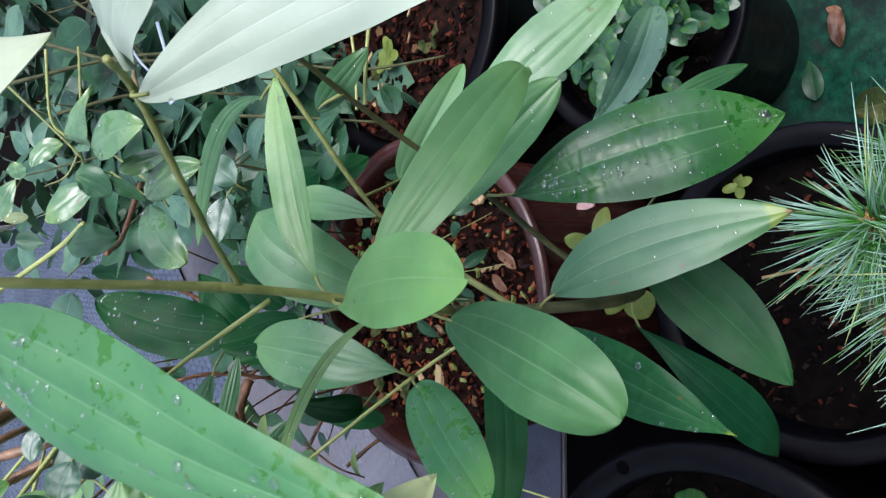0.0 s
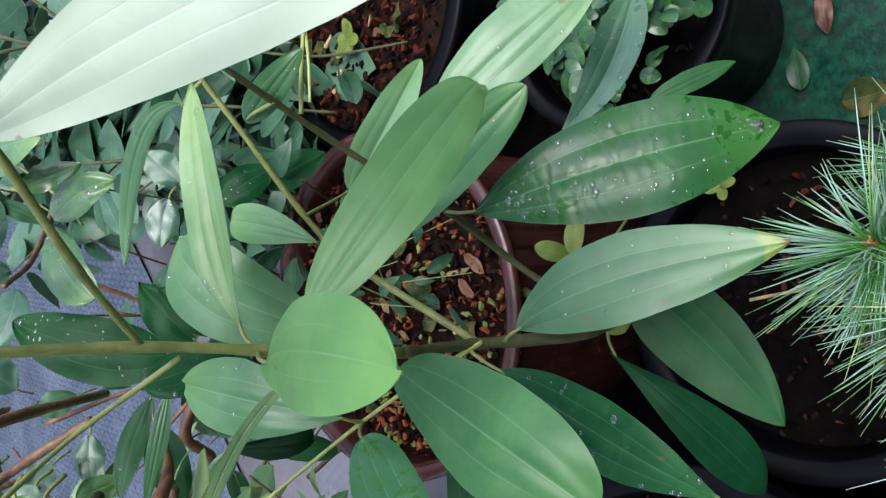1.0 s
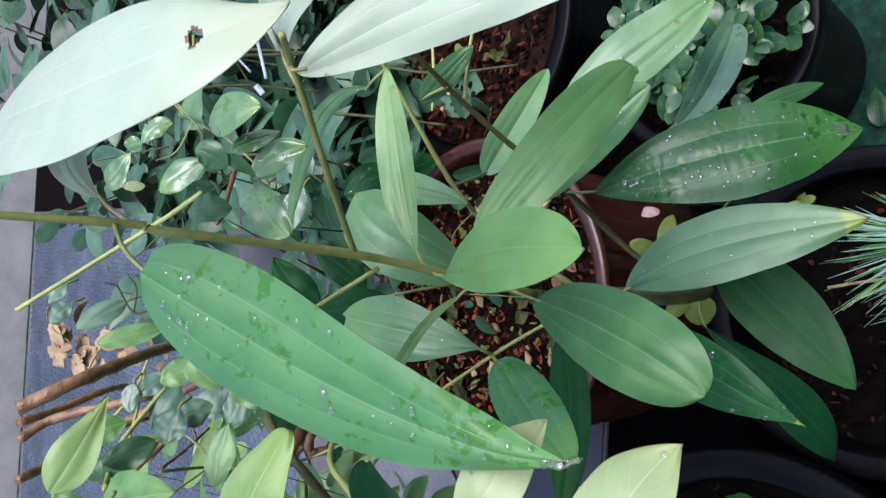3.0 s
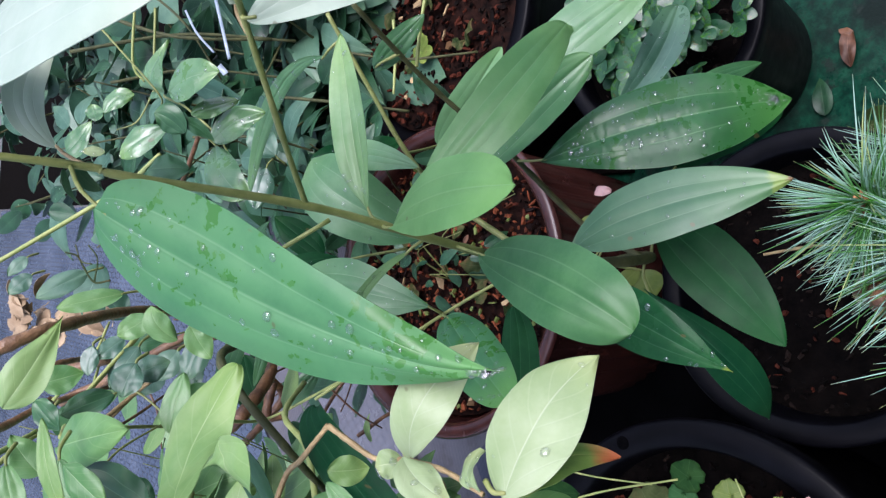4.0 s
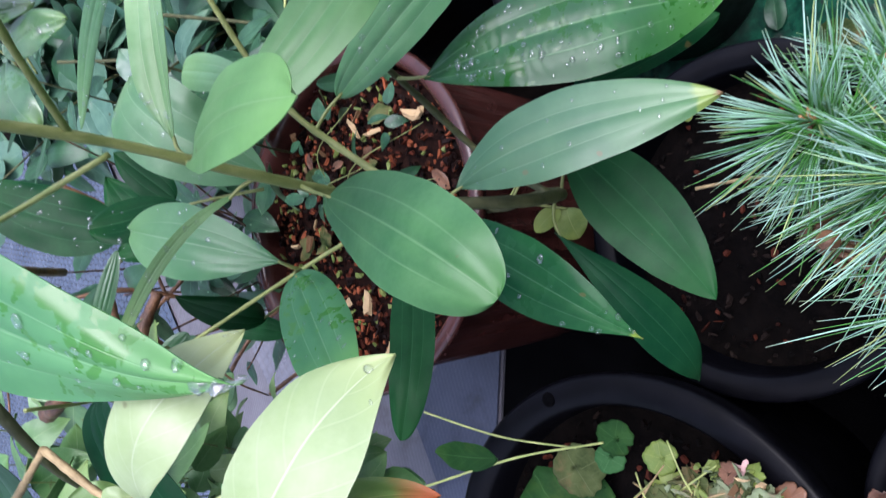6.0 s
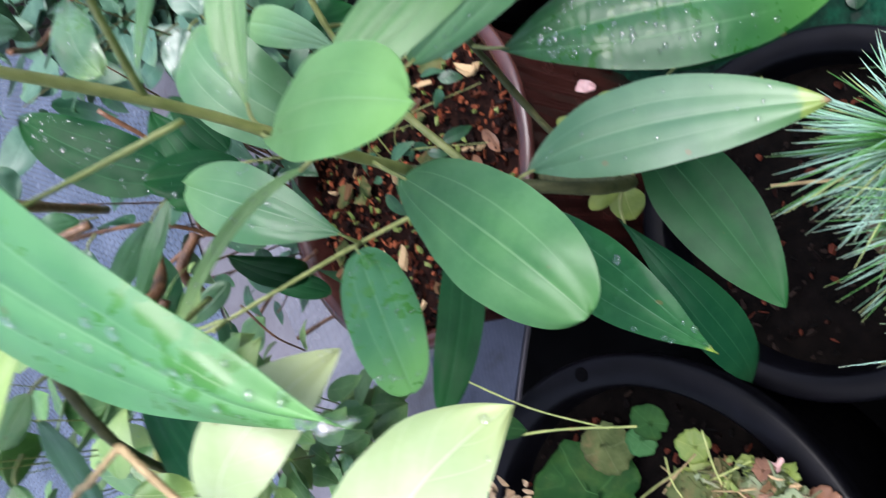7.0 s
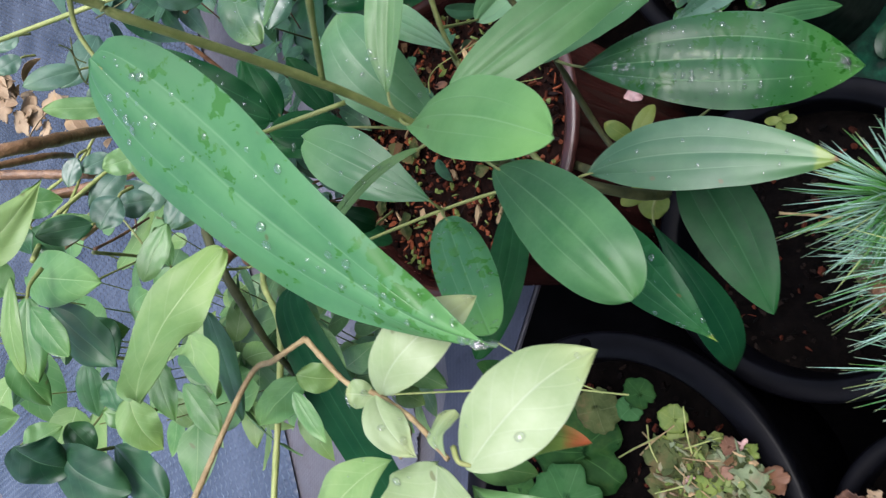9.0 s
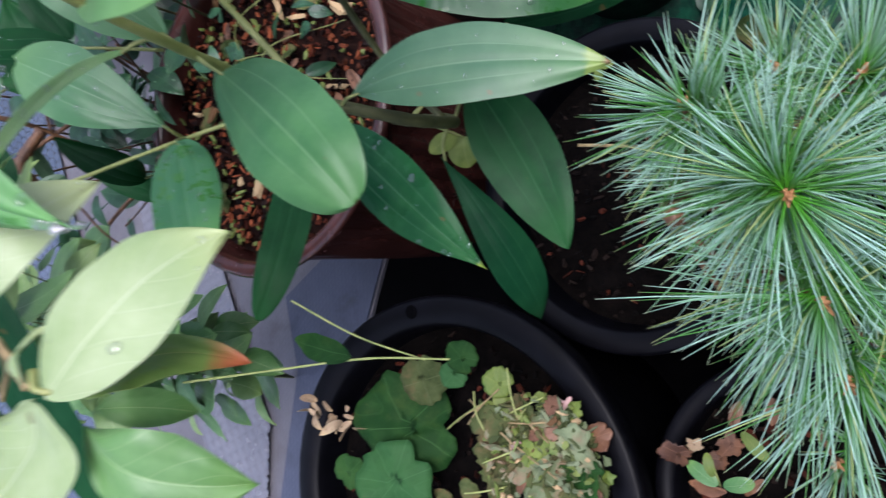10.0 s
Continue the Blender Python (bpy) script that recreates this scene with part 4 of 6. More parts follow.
leaf(shrub, (-0.148, 0.221, 0.981), (-0.155, 0.203, 0.985), (-0.162, 0.188, 0.978), 0.020, (0.68, -0.51, 0.54), LIME, "pale lime green leaf", drops=3, seed=609, a=0.77, b=1.02, groove=0.0003, ripple=0.09, under=LIME)
leaf(shrub, (-0.154, 0.172, 0.976), (-0.147, 0.181, 0.977), (-0.137, 0.183, 0.967), 0.017, (-0.13, 0.23, 0.96), LIME, "small pale leaf", drops=3, seed=610, a=1.14, b=0.45, groove=0.0003, ripple=0.09, under=LIME)
leaf(shrub, (-0.180, 0.213, 0.966), (-0.209, 0.230, 0.975), (-0.242, 0.238, 0.977), 0.030, (0.31, -0.10, 0.95), LEMON, "pale lime green leaf", drops=3, seed=611, a=1.00, b=0.80, groove=0.0003, ripple=0.09, under=LEMON)
leaf(shrub, (-0.165, 0.185, 0.966), (-0.187, 0.181, 0.968), (-0.210, 0.184, 0.983), 0.056, (0.22, 0.03, 0.98), LIME, "pale lime green leaf facing the sky", drops=3, seed=612, a=0.52, b=0.46, groove=0.0003, ripple=0.09, under=LIME)
leaf(shrub, (-0.170, 0.170, 0.955), (-0.174, 0.139, 0.951), (-0.170, 0.115, 0.923), 0.033, (0.03, -0.36, 0.93), SOFT, "glossy green leaf with pale veins", seed=613, a=1.18, b=1.01, groove=0.0003, ripple=0.09, under=SOFT)
leaf(shrub, (-0.157, 0.166, 0.960), (-0.141, 0.160, 0.941), (-0.140, 0.144, 0.912), 0.021, (0.48, 0.04, 0.87), RUST, "leaf turning rust red at its tip", seed=614, a=0.55, b=0.84, groove=0.0003, ripple=0.09)
leaf(shrub, (-0.169, 0.179, 0.947), (-0.167, 0.171, 0.931), (-0.169, 0.165, 0.913), 0.015, (0.19, -0.32, 0.93), SOFT, seed=615, a=0.69, b=0.75, groove=0.0003, ripple=0.09, under=SOFT)
leaf(shrub, (-0.202, 0.342, 0.929), (-0.218, 0.342, 0.943), (-0.232, 0.339, 0.955), 0.038, (0.22, 0.05, 0.97), SOFT, "soft green leaf", seed=616, a=0.74, b=0.76, groove=0.0003, ripple=0.09, under=SOFT)
leaf(shrub, (-0.172, 0.292, 0.974), (-0.172, 0.286, 0.964), (-0.171, 0.282, 0.952), 0.017, (0.19, -0.36, 0.91), LEMON, "shining green leaf", seed=617, a=0.69, b=0.75, groove=0.0003, ripple=0.09, under=LEMON)
leaf(shrub, (-0.172, 0.274, 0.987), (-0.181, 0.261, 0.983), (-0.190, 0.250, 0.977), 0.011, (0.19, -0.34, 0.92), SOFT, "narrow green leaf", seed=618, a=0.65, b=0.78, groove=0.0003, ripple=0.09, under=SOFT)
leaf(shrub, (-0.202, 0.337, 1.043), (-0.217, 0.330, 1.037), (-0.229, 0.325, 1.024), 0.023, (0.43, -0.54, 0.73), LEMON, seed=619, a=0.63, b=0.85, groove=0.0003, ripple=0.09, under=LEMON)
leaf(shrub, (-0.223, 0.385, 0.986), (-0.233, 0.366, 0.980), (-0.242, 0.351, 0.974), 0.019, (0.24, -0.36, 0.90), SOFT, seed=620, a=0.66, b=0.68, groove=0.0003, ripple=0.09, under=SOFT)
leaf(shrub, (-0.141, 0.352, 1.105), (-0.165, 0.340, 1.104), (-0.184, 0.336, 1.097), 0.011, (0.26, -0.46, 0.85), LEMON, "narrow light green leaf", seed=621, a=0.73, b=0.68, groove=0.0003, ripple=0.09, under=LEMON)
leaf(shrub, (-0.200, 0.457, 1.048), (-0.211, 0.434, 1.034), (-0.223, 0.415, 1.017), 0.036, (0.07, -0.30, 0.95), MID, "dull green leaf", seed=622, a=0.72, b=0.83, groove=0.0003, ripple=0.09)
leaf(shrub, (-0.185, 0.421, 1.071), (-0.195, 0.407, 1.064), (-0.205, 0.395, 1.055), 0.020, (0.20, -0.34, 0.92), SOFT, seed=623, a=0.66, b=0.71, groove=0.0003, ripple=0.09, under=SOFT)
leaf(shrub, (-0.296, 0.454, 1.056), (-0.306, 0.447, 1.042), (-0.311, 0.442, 1.021), 0.040, (0.22, -0.35, 0.91), SHADE, seed=624, a=0.63, b=0.82, groove=0.0003, ripple=0.09)
leaf(shrub, (-0.301, 0.455, 1.029), (-0.311, 0.427, 1.016), (-0.313, 0.407, 0.994), 0.043, (0.12, -0.34, 0.93), SHADE, "dull blue green leaf", seed=625, a=0.74, b=0.79, groove=0.0003, ripple=0.09)
leaf(shrub, (-0.260, 0.423, 1.007), (-0.250, 0.428, 1.011), (-0.243, 0.435, 1.015), 0.020, (0.25, -0.39, 0.89), MID, seed=626, a=0.64, b=0.81, groove=0.0003, ripple=0.09)
leaf(shrub, (-0.299, 0.443, 0.995), (-0.307, 0.415, 0.986), (-0.316, 0.393, 0.975), 0.034, (0.16, -0.34, 0.93), SHADE, seed=627, a=0.74, b=0.69, groove=0.0003, ripple=0.09)
leaf(shrub, (0.093, 0.647, 0.936), (0.105, 0.641, 0.948), (0.141, 0.633, 0.936), 0.038, (0.15, -0.23, 0.96), GLAUCOUS, seed=628, a=0.49, b=0.93, groove=0.0003, ripple=0.09)
leaf(shrub, (0.083, 0.588, 0.951), (0.092, 0.560, 0.948), (0.097, 0.531, 0.935), 0.036, (0.12, -0.39, 0.91), GLAUCOUS, "shining oval leaf", drops=3, seed=629, a=0.51, b=0.74, groove=0.0003, ripple=0.09)
leaf(shrub, (0.079, 0.733, 0.955), (0.095, 0.726, 0.947), (0.101, 0.719, 0.932), 0.021, (0.01, -0.48, 0.88), GLAUCOUS, seed=630, a=0.70, b=0.68, groove=0.0003, ripple=0.09)
leaf(shrub, (0.035, 0.731, 0.988), (0.048, 0.719, 0.982), (0.067, 0.709, 0.974), 0.028, (0.05, -0.46, 0.89), GLAUCOUS, seed=631, a=0.48, b=1.02, groove=0.0003, ripple=0.09)
leaf(shrub, (0.065, 0.698, 0.974), (0.073, 0.697, 0.977), (0.080, 0.697, 0.979), 0.021, (0.12, -0.49, 0.86), GLAUCOUS, seed=632, a=0.66, b=0.76, groove=0.0003, ripple=0.09)
leaf(shrub, (0.057, 0.614, 0.939), (0.043, 0.628, 0.959), (0.026, 0.643, 0.969), 0.029, (0.09, -0.41, 0.91), GLAUCOUS, "folded leaf with a pale rim", drops=3, seed=633, a=0.87, b=0.80, groove=0.0003, ripple=0.09)
leaf(shrub, (0.065, 0.577, 0.936), (0.074, 0.568, 0.919), (0.083, 0.559, 0.901), 0.018, (0.04, -0.44, 0.90), GLAUCOUS, "glossy wet leaf", drops=6, seed=634, a=0.56, b=0.72, groove=0.0003, ripple=0.09)
leaf(shrub, (0.045, 0.579, 0.913), (0.063, 0.556, 0.903), (0.071, 0.533, 0.889), 0.027, (-0.06, -0.48, 0.88), GLAUCOUS, "glossy wet leaf", drops=6, seed=635, a=0.50, b=0.76, groove=0.0003, ripple=0.09)
leaf(shrub, (0.039, 0.566, 0.916), (0.012, 0.541, 0.921), (-0.007, 0.513, 0.912), 0.032, (0.25, -0.52, 0.81), GLAUCOUS, "oval green leaf", drops=3, seed=636, a=0.57, b=0.56, groove=0.0003, ripple=0.09)
leaf(shrub, (0.044, 0.553, 0.951), (0.055, 0.559, 0.963), (0.059, 0.568, 0.972), 0.026, (-0.09, -0.27, 0.96), MID, seed=637, a=0.63, b=0.79, groove=0.0003, ripple=0.09)
leaf(shrub, (0.055, 0.551, 0.955), (0.049, 0.546, 0.943), (0.040, 0.543, 0.929), 0.012, (0.08, -0.38, 0.92), MID, seed=638, a=0.59, b=0.87, groove=0.0003, ripple=0.09)
leaf(shrub, (0.013, 0.531, 0.955), (0.011, 0.538, 0.973), (0.008, 0.549, 0.983), 0.034, (0.48, -0.21, 0.85), SHADE, "dull blue green round leaf", seed=639, a=0.63, b=0.80, groove=0.0003, ripple=0.09)
leaf(shrub, (0.031, 0.649, 0.981), (0.030, 0.651, 0.991), (0.029, 0.654, 0.999), 0.010, (0.12, -0.39, 0.91), LIME, "bright young leaf", drops=3, seed=640, a=0.62, b=0.83, groove=0.0003, ripple=0.09, under=LIME)
leaf(shrub, (-0.199, 0.492, 1.084), (-0.218, 0.483, 1.082), (-0.238, 0.475, 1.076), 0.018, (0.44, -0.66, 0.61), SOFT, "soft green drooping leaf", stalk=(-0.190, 0.509, 1.074), seed=650, a=0.60, b=0.72, groove=0.0003, ripple=0.1, under=SOFT)
leaf(shrub, (-0.185, 0.437, 1.069), (-0.208, 0.426, 1.068), (-0.231, 0.415, 1.062), 0.023, (0.44, -0.63, 0.64), SOFT, "soft green drooping leaf with a pale midrib", stalk=(-0.173, 0.454, 1.058), seed=651, a=0.65, b=0.78, groove=0.0003, ripple=0.1, under=SOFT)
leaf(shrub, (-0.252, 0.510, 1.062), (-0.274, 0.506, 1.067), (-0.296, 0.502, 1.067), 0.021, (0.48, -0.63, 0.61), SOFT, stalk=(-0.241, 0.524, 1.048), seed=652, a=0.70, b=0.84, groove=0.0003, ripple=0.1, under=SOFT)
leaf(shrub, (-0.251, 0.495, 1.052), (-0.270, 0.492, 1.041), (-0.289, 0.489, 1.024), 0.024, (0.47, -0.61, 0.63), SOFT, stalk=(-0.241, 0.509, 1.047), seed=653, a=0.75, b=0.90, groove=0.0003, ripple=0.1, under=SOFT)
leaf(shrub, (-0.258, 0.506, 1.028), (-0.277, 0.505, 1.038), (-0.296, 0.505, 1.044), 0.019, (0.47, -0.62, 0.63), MID, stalk=(-0.248, 0.518, 1.011), seed=654, a=0.60, b=0.96, groove=0.0003, ripple=0.1)
leaf(shrub, (-0.255, 0.486, 1.007), (-0.274, 0.480, 1.003), (-0.293, 0.474, 0.996), 0.020, (0.46, -0.59, 0.66), MID, "dull green leaf", stalk=(-0.246, 0.501, 0.998), seed=655, a=0.65, b=0.72, groove=0.0003, ripple=0.1)
leaf(shrub, (-0.281, 0.447, 0.980), (-0.280, 0.453, 0.992), (-0.280, 0.459, 1.001), 0.020, (0.47, -0.57, 0.68), SOFT, "rounded green leaf", stalk=(-0.281, 0.456, 0.963), seed=656, a=0.70, b=0.78, groove=0.0003, ripple=0.1, under=SOFT)
leaf(shrub, (-0.167, 0.537, 1.000), (-0.175, 0.542, 1.020), (-0.182, 0.547, 1.035), 0.023, (0.36, -0.66, 0.66), MID, "dull green leaf", stalk=(-0.163, 0.547, 0.980), seed=657, a=0.75, b=0.84, groove=0.0003, ripple=0.1)
leaf(shrub, (-0.156, 0.552, 0.979), (-0.150, 0.548, 0.968), (-0.145, 0.543, 0.955), 0.025, (0.33, -0.64, 0.70), DUSK, "dull blue green leaf", stalk=(-0.159, 0.567, 0.973), seed=658, a=0.60, b=0.90, groove=0.0003, ripple=0.1)
leaf(shrub, (-0.183, 0.568, 1.032), (-0.191, 0.561, 1.022), (-0.200, 0.554, 1.009), 0.027, (0.38, -0.66, 0.65), MID, stalk=(-0.178, 0.583, 1.026), seed=659, a=0.65, b=0.96, groove=0.0003, ripple=0.1)
leaf(shrub, (-0.197, 0.482, 0.955), (-0.215, 0.485, 0.963), (-0.232, 0.488, 0.967), 0.021, (0.40, -0.59, 0.70), SOFT, stalk=(-0.188, 0.492, 0.939), seed=660, a=0.70, b=0.72, groove=0.0003, ripple=0.1, under=SOFT)
leaf(shrub, (-0.237, 0.455, 1.000), (-0.229, 0.468, 1.011), (-0.221, 0.482, 1.019), 0.034, (0.43, -0.60, 0.67), MID, "broad dull green leaf", stalk=(-0.241, 0.460, 0.983), seed=661, a=0.75, b=0.78, groove=0.0003, ripple=0.1)
leaf(shrub, (-0.295, 0.482, 1.079), (-0.291, 0.479, 1.065), (-0.287, 0.476, 1.048), 0.025, (0.50, -0.61, 0.61), SOFT, stalk=(-0.297, 0.496, 1.074), seed=662, a=0.60, b=0.84, groove=0.0003, ripple=0.1, under=SOFT)
leaf(shrub, (-0.305, 0.465, 1.046), (-0.298, 0.464, 1.036), (-0.291, 0.464, 1.024), 0.023, (0.50, -0.59, 0.64), SOFT, stalk=(-0.308, 0.478, 1.040), seed=663, a=0.65, b=0.90, groove=0.0003, ripple=0.1, under=SOFT)
leaf(shrub, (-0.306, 0.480, 1.091), (-0.297, 0.482, 1.084), (-0.289, 0.485, 1.075), 0.023, (0.51, -0.62, 0.60), MID, stalk=(-0.310, 0.491, 1.083), seed=664, a=0.70, b=0.96, groove=0.0003, ripple=0.1)
leaf(shrub, (-0.309, 0.455, 1.002), (-0.301, 0.463, 1.011), (-0.294, 0.471, 1.018), 0.022, (0.49, -0.57, 0.66), MID, stalk=(-0.313, 0.463, 0.986), seed=665, a=0.75, b=0.72, groove=0.0003, ripple=0.1)
leaf(shrub, (-0.246, 0.468, 0.965), (-0.265, 0.455, 0.962), (-0.284, 0.442, 0.954), 0.021, (0.45, -0.56, 0.70), SOFT, stalk=(-0.237, 0.487, 0.956), seed=666, a=0.60, b=0.78, groove=0.0003, ripple=0.1, under=SOFT)
leaf(shrub, (-0.156, 0.535, 1.054), (-0.152, 0.531, 1.042), (-0.148, 0.528, 1.027), 0.023, (0.33, -0.71, 0.63), SOFT, stalk=(-0.158, 0.549, 1.049), seed=667, a=0.65, b=0.84, groove=0.0003, ripple=0.1, under=SOFT)
leaf(shrub, (-0.106, 0.518, 0.984), (-0.114, 0.521, 0.996), (-0.121, 0.525, 1.006), 0.020, (0.28, -0.69, 0.67), SOFT, stalk=(-0.103, 0.528, 0.966), seed=670, a=0.60, b=0.72, groove=0.0003, ripple=0.1, under=SOFT)
leaf(shrub, (-0.118, 0.483, 0.956), (-0.135, 0.483, 0.964), (-0.151, 0.484, 0.968), 0.022, (0.30, -0.65, 0.69), DUSK, stalk=(-0.110, 0.494, 0.940), seed=671, a=0.65, b=0.78, groove=0.0003, ripple=0.1)
leaf(shrub, (-0.144, 0.536, 0.986), (-0.157, 0.535, 0.993), (-0.170, 0.535, 0.996), 0.027, (0.32, -0.68, 0.66), DUSK, "dull blue green leaf", stalk=(-0.138, 0.548, 0.972), seed=672, a=0.70, b=0.84, groove=0.0003, ripple=0.1)
leaf(shrub, (-0.108, 0.470, 0.975), (-0.120, 0.466, 0.969), (-0.132, 0.461, 0.961), 0.020, (0.29, -0.65, 0.70), SOFT, stalk=(-0.102, 0.485, 0.966), seed=673, a=0.75, b=0.90, groove=0.0003, ripple=0.1, under=SOFT)
leaf(shrub, (0.108, 0.835, 0.567), (0.086, 0.852, 0.600), (0.063, 0.871, 0.623), 0.046, (0.11, -0.72, 0.69), DEEP, "dark leaf wet with rain", stalk=(0.120, 0.838, 0.541), drops=8, seed=680, a=0.60, b=0.72, groove=0.0001, ripple=0.08)
leaf(shrub, (0.086, 0.857, 0.562), (0.108, 0.833, 0.537), (0.130, 0.810, 0.500), 0.047, (0.14, -0.63, 0.77), DEEP, stalk=(0.076, 0.880, 0.565), seed=681, a=0.65, b=0.78, groove=0.0001, ripple=0.08)
leaf(shrub, (0.092, 0.908, 0.653), (0.112, 0.924, 0.670), (0.131, 0.941, 0.680), 0.042, (0.19, -0.65, 0.73), DUSK, stalk=(0.083, 0.912, 0.634), seed=682, a=0.70, b=0.84, groove=0.0001, ripple=0.08)
leaf(shrub, (0.071, 0.897, 0.673), (0.040, 0.899, 0.682), (0.010, 0.902, 0.683), 0.041, (0.14, -0.76, 0.63), BLOOM, "blue green leaf beaded with drops", stalk=(0.086, 0.907, 0.658), drops=14, seed=683, a=0.75, b=0.90, groove=0.0001, ripple=0.08)
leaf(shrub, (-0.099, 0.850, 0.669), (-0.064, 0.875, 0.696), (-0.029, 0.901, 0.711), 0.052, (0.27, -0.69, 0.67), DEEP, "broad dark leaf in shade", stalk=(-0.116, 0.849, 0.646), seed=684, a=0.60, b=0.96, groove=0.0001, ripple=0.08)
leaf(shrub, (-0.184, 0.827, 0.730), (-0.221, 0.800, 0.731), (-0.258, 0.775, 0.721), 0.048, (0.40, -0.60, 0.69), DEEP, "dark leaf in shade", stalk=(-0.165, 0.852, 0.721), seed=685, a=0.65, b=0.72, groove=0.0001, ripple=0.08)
leaf(shrub, (-0.137, 0.764, 0.763), (-0.177, 0.740, 0.796), (-0.216, 0.717, 0.816), 0.026, (0.35, -0.74, 0.57), MID, "long green leaf with drops", stalk=(-0.118, 0.787, 0.738), drops=8, seed=686, a=0.70, b=0.78, groove=0.0001, ripple=0.08)
leaf(shrub, (-0.176, 0.816, 0.805), (-0.201, 0.808, 0.810), (-0.226, 0.801, 0.808), 0.032, (0.38, -0.69, 0.61), BLOOM, stalk=(-0.163, 0.831, 0.792), seed=687, a=0.75, b=0.84, groove=0.0001, ripple=0.08)
leaf(shrub, (-0.195, 0.802, 0.846), (-0.208, 0.803, 0.863), (-0.221, 0.803, 0.876), 0.032, (0.41, -0.66, 0.63), DUSK, stalk=(-0.188, 0.814, 0.826), seed=688, a=0.60, b=0.90, groove=0.0001, ripple=0.08)
leaf(shrub, (-0.223, 0.768, 0.838), (-0.217, 0.762, 0.818), (-0.211, 0.756, 0.794), 0.029, (0.38, -0.74, 0.55), SOFT, stalk=(-0.226, 0.783, 0.837), seed=689, a=0.65, b=0.96, groove=0.0001, ripple=0.08)
leaf(shrub, (-0.147, 0.960, 0.830), (-0.129, 0.967, 0.848), (-0.112, 0.974, 0.860), 0.042, (0.32, -0.75, 0.58), DUSK, stalk=(-0.156, 0.968, 0.811), seed=690, a=0.70, b=0.72, groove=0.0001, ripple=0.08)
leaf(shrub, (-0.181, 1.030, 0.738), (-0.188, 1.036, 0.766), (-0.196, 1.043, 0.788), 0.036, (0.36, -0.67, 0.65), MID, stalk=(-0.177, 1.039, 0.713), seed=691, a=0.75, b=0.78, groove=0.0001, ripple=0.08)
stem("twig", [(-0.200, 0.700, 0.995), (-0.162, 0.697, 0.964), (-0.129, 0.715, 0.943)], 0.0016, 0.0012, STEM_YELLOW, shrub)
stem("twig", [(-0.191, 0.647, 0.988), (-0.161, 0.653, 0.959), (-0.138, 0.667, 0.932)], 0.0021, 0.00158, STEM_YELLOW, shrub)
stem("twig", [(-0.216, 0.750, 0.996), (-0.210, 0.785, 0.933), (-0.200, 0.812, 0.854)], 0.0035, 0.00263, BARK_RED, shrub)
stem("twig", [(-0.214, 0.492, 1.027), (-0.202, 0.509, 1.003), (-0.195, 0.538, 0.962)], 0.001, 0.00075, STEM, shrub)
stem("twig", [(-0.189, 0.871, 0.862), (-0.239, 0.832, 0.841), (-0.285, 0.800, 0.843)], 0.0013, 0.00097, BARK, shrub)
stem("twig", [(-0.196, 0.631, 0.732), (-0.224, 0.616, 0.703), (-0.247, 0.626, 0.658)], 0.0012, 0.0009, BARK, shrub)
stem("twig", [(-0.191, 0.649, 0.963), (-0.186, 0.641, 0.942), (-0.215, 0.598, 0.917)], 0.0012, 0.0009, STEM, shrub)
stem("twig", [(-0.226, 0.588, 1.067), (-0.215, 0.606, 1.045), (-0.210, 0.623, 1.024)], 0.0022, 0.00165, STEM_YELLOW, shrub)
stem("twig", [(-0.331, 0.511, 0.988), (-0.313, 0.515, 0.975), (-0.294, 0.539, 0.955)], 0.001, 0.00075, STEM, shrub)
stem("twig", [(-0.215, 0.671, 0.979), (-0.179, 0.694, 0.960), (-0.148, 0.735, 0.939)], 0.0016, 0.0012, STEM_YELLOW, shrub)
stem("twig", [(-0.213, 0.645, 0.966), (-0.190, 0.659, 0.934), (-0.177, 0.688, 0.895)], 0.0022, 0.00165, TWIG, shrub)
leaf(shrub, (-0.099, 0.690, 0.941), (-0.107, 0.698, 0.971), (-0.115, 0.708, 0.995), 0.021, (0.28, -0.75, 0.60), SOFT, "bright green leaf lying on the branch", stalk=(-0.096, 0.696, 0.920), seed=700, a=0.60, b=0.72, groove=0.0001, ripple=0.1, under=SOFT)
leaf(shrub, (-0.084, 0.816, 0.933), (-0.099, 0.822, 0.959), (-0.114, 0.829, 0.980), 0.026, (0.27, -0.77, 0.58), DUSK, "dull green leaf", stalk=(-0.078, 0.824, 0.914), seed=701, a=0.65, b=0.78, groove=0.0001, ripple=0.1)
leaf(shrub, (-0.091, 0.880, 0.971), (-0.102, 0.882, 0.983), (-0.114, 0.884, 0.992), 0.021, (0.27, -0.79, 0.56), DUSK, stalk=(-0.086, 0.889, 0.956), seed=702, a=0.70, b=0.84, groove=0.0001, ripple=0.1)
leaf(shrub, (-0.144, 0.642, 0.941), (-0.164, 0.642, 0.955), (-0.184, 0.643, 0.964), 0.026, (0.33, -0.72, 0.61), DUSK, "grey green leaf in shade", stalk=(-0.135, 0.651, 0.927), seed=703, a=0.75, b=0.90, groove=0.0001, ripple=0.1)
leaf(shrub, (-0.140, 0.666, 0.946), (-0.150, 0.668, 0.959), (-0.159, 0.671, 0.968), 0.020, (0.32, -0.73, 0.61), DUSK, stalk=(-0.137, 0.675, 0.931), seed=704, a=0.60, b=0.96, groove=0.0001, ripple=0.1)
leaf(shrub, (-0.143, 0.591, 0.927), (-0.156, 0.592, 0.937), (-0.169, 0.594, 0.943), 0.025, (0.33, -0.70, 0.64), DUSK, stalk=(-0.138, 0.600, 0.913), seed=705, a=0.65, b=0.72, groove=0.0001, ripple=0.1)
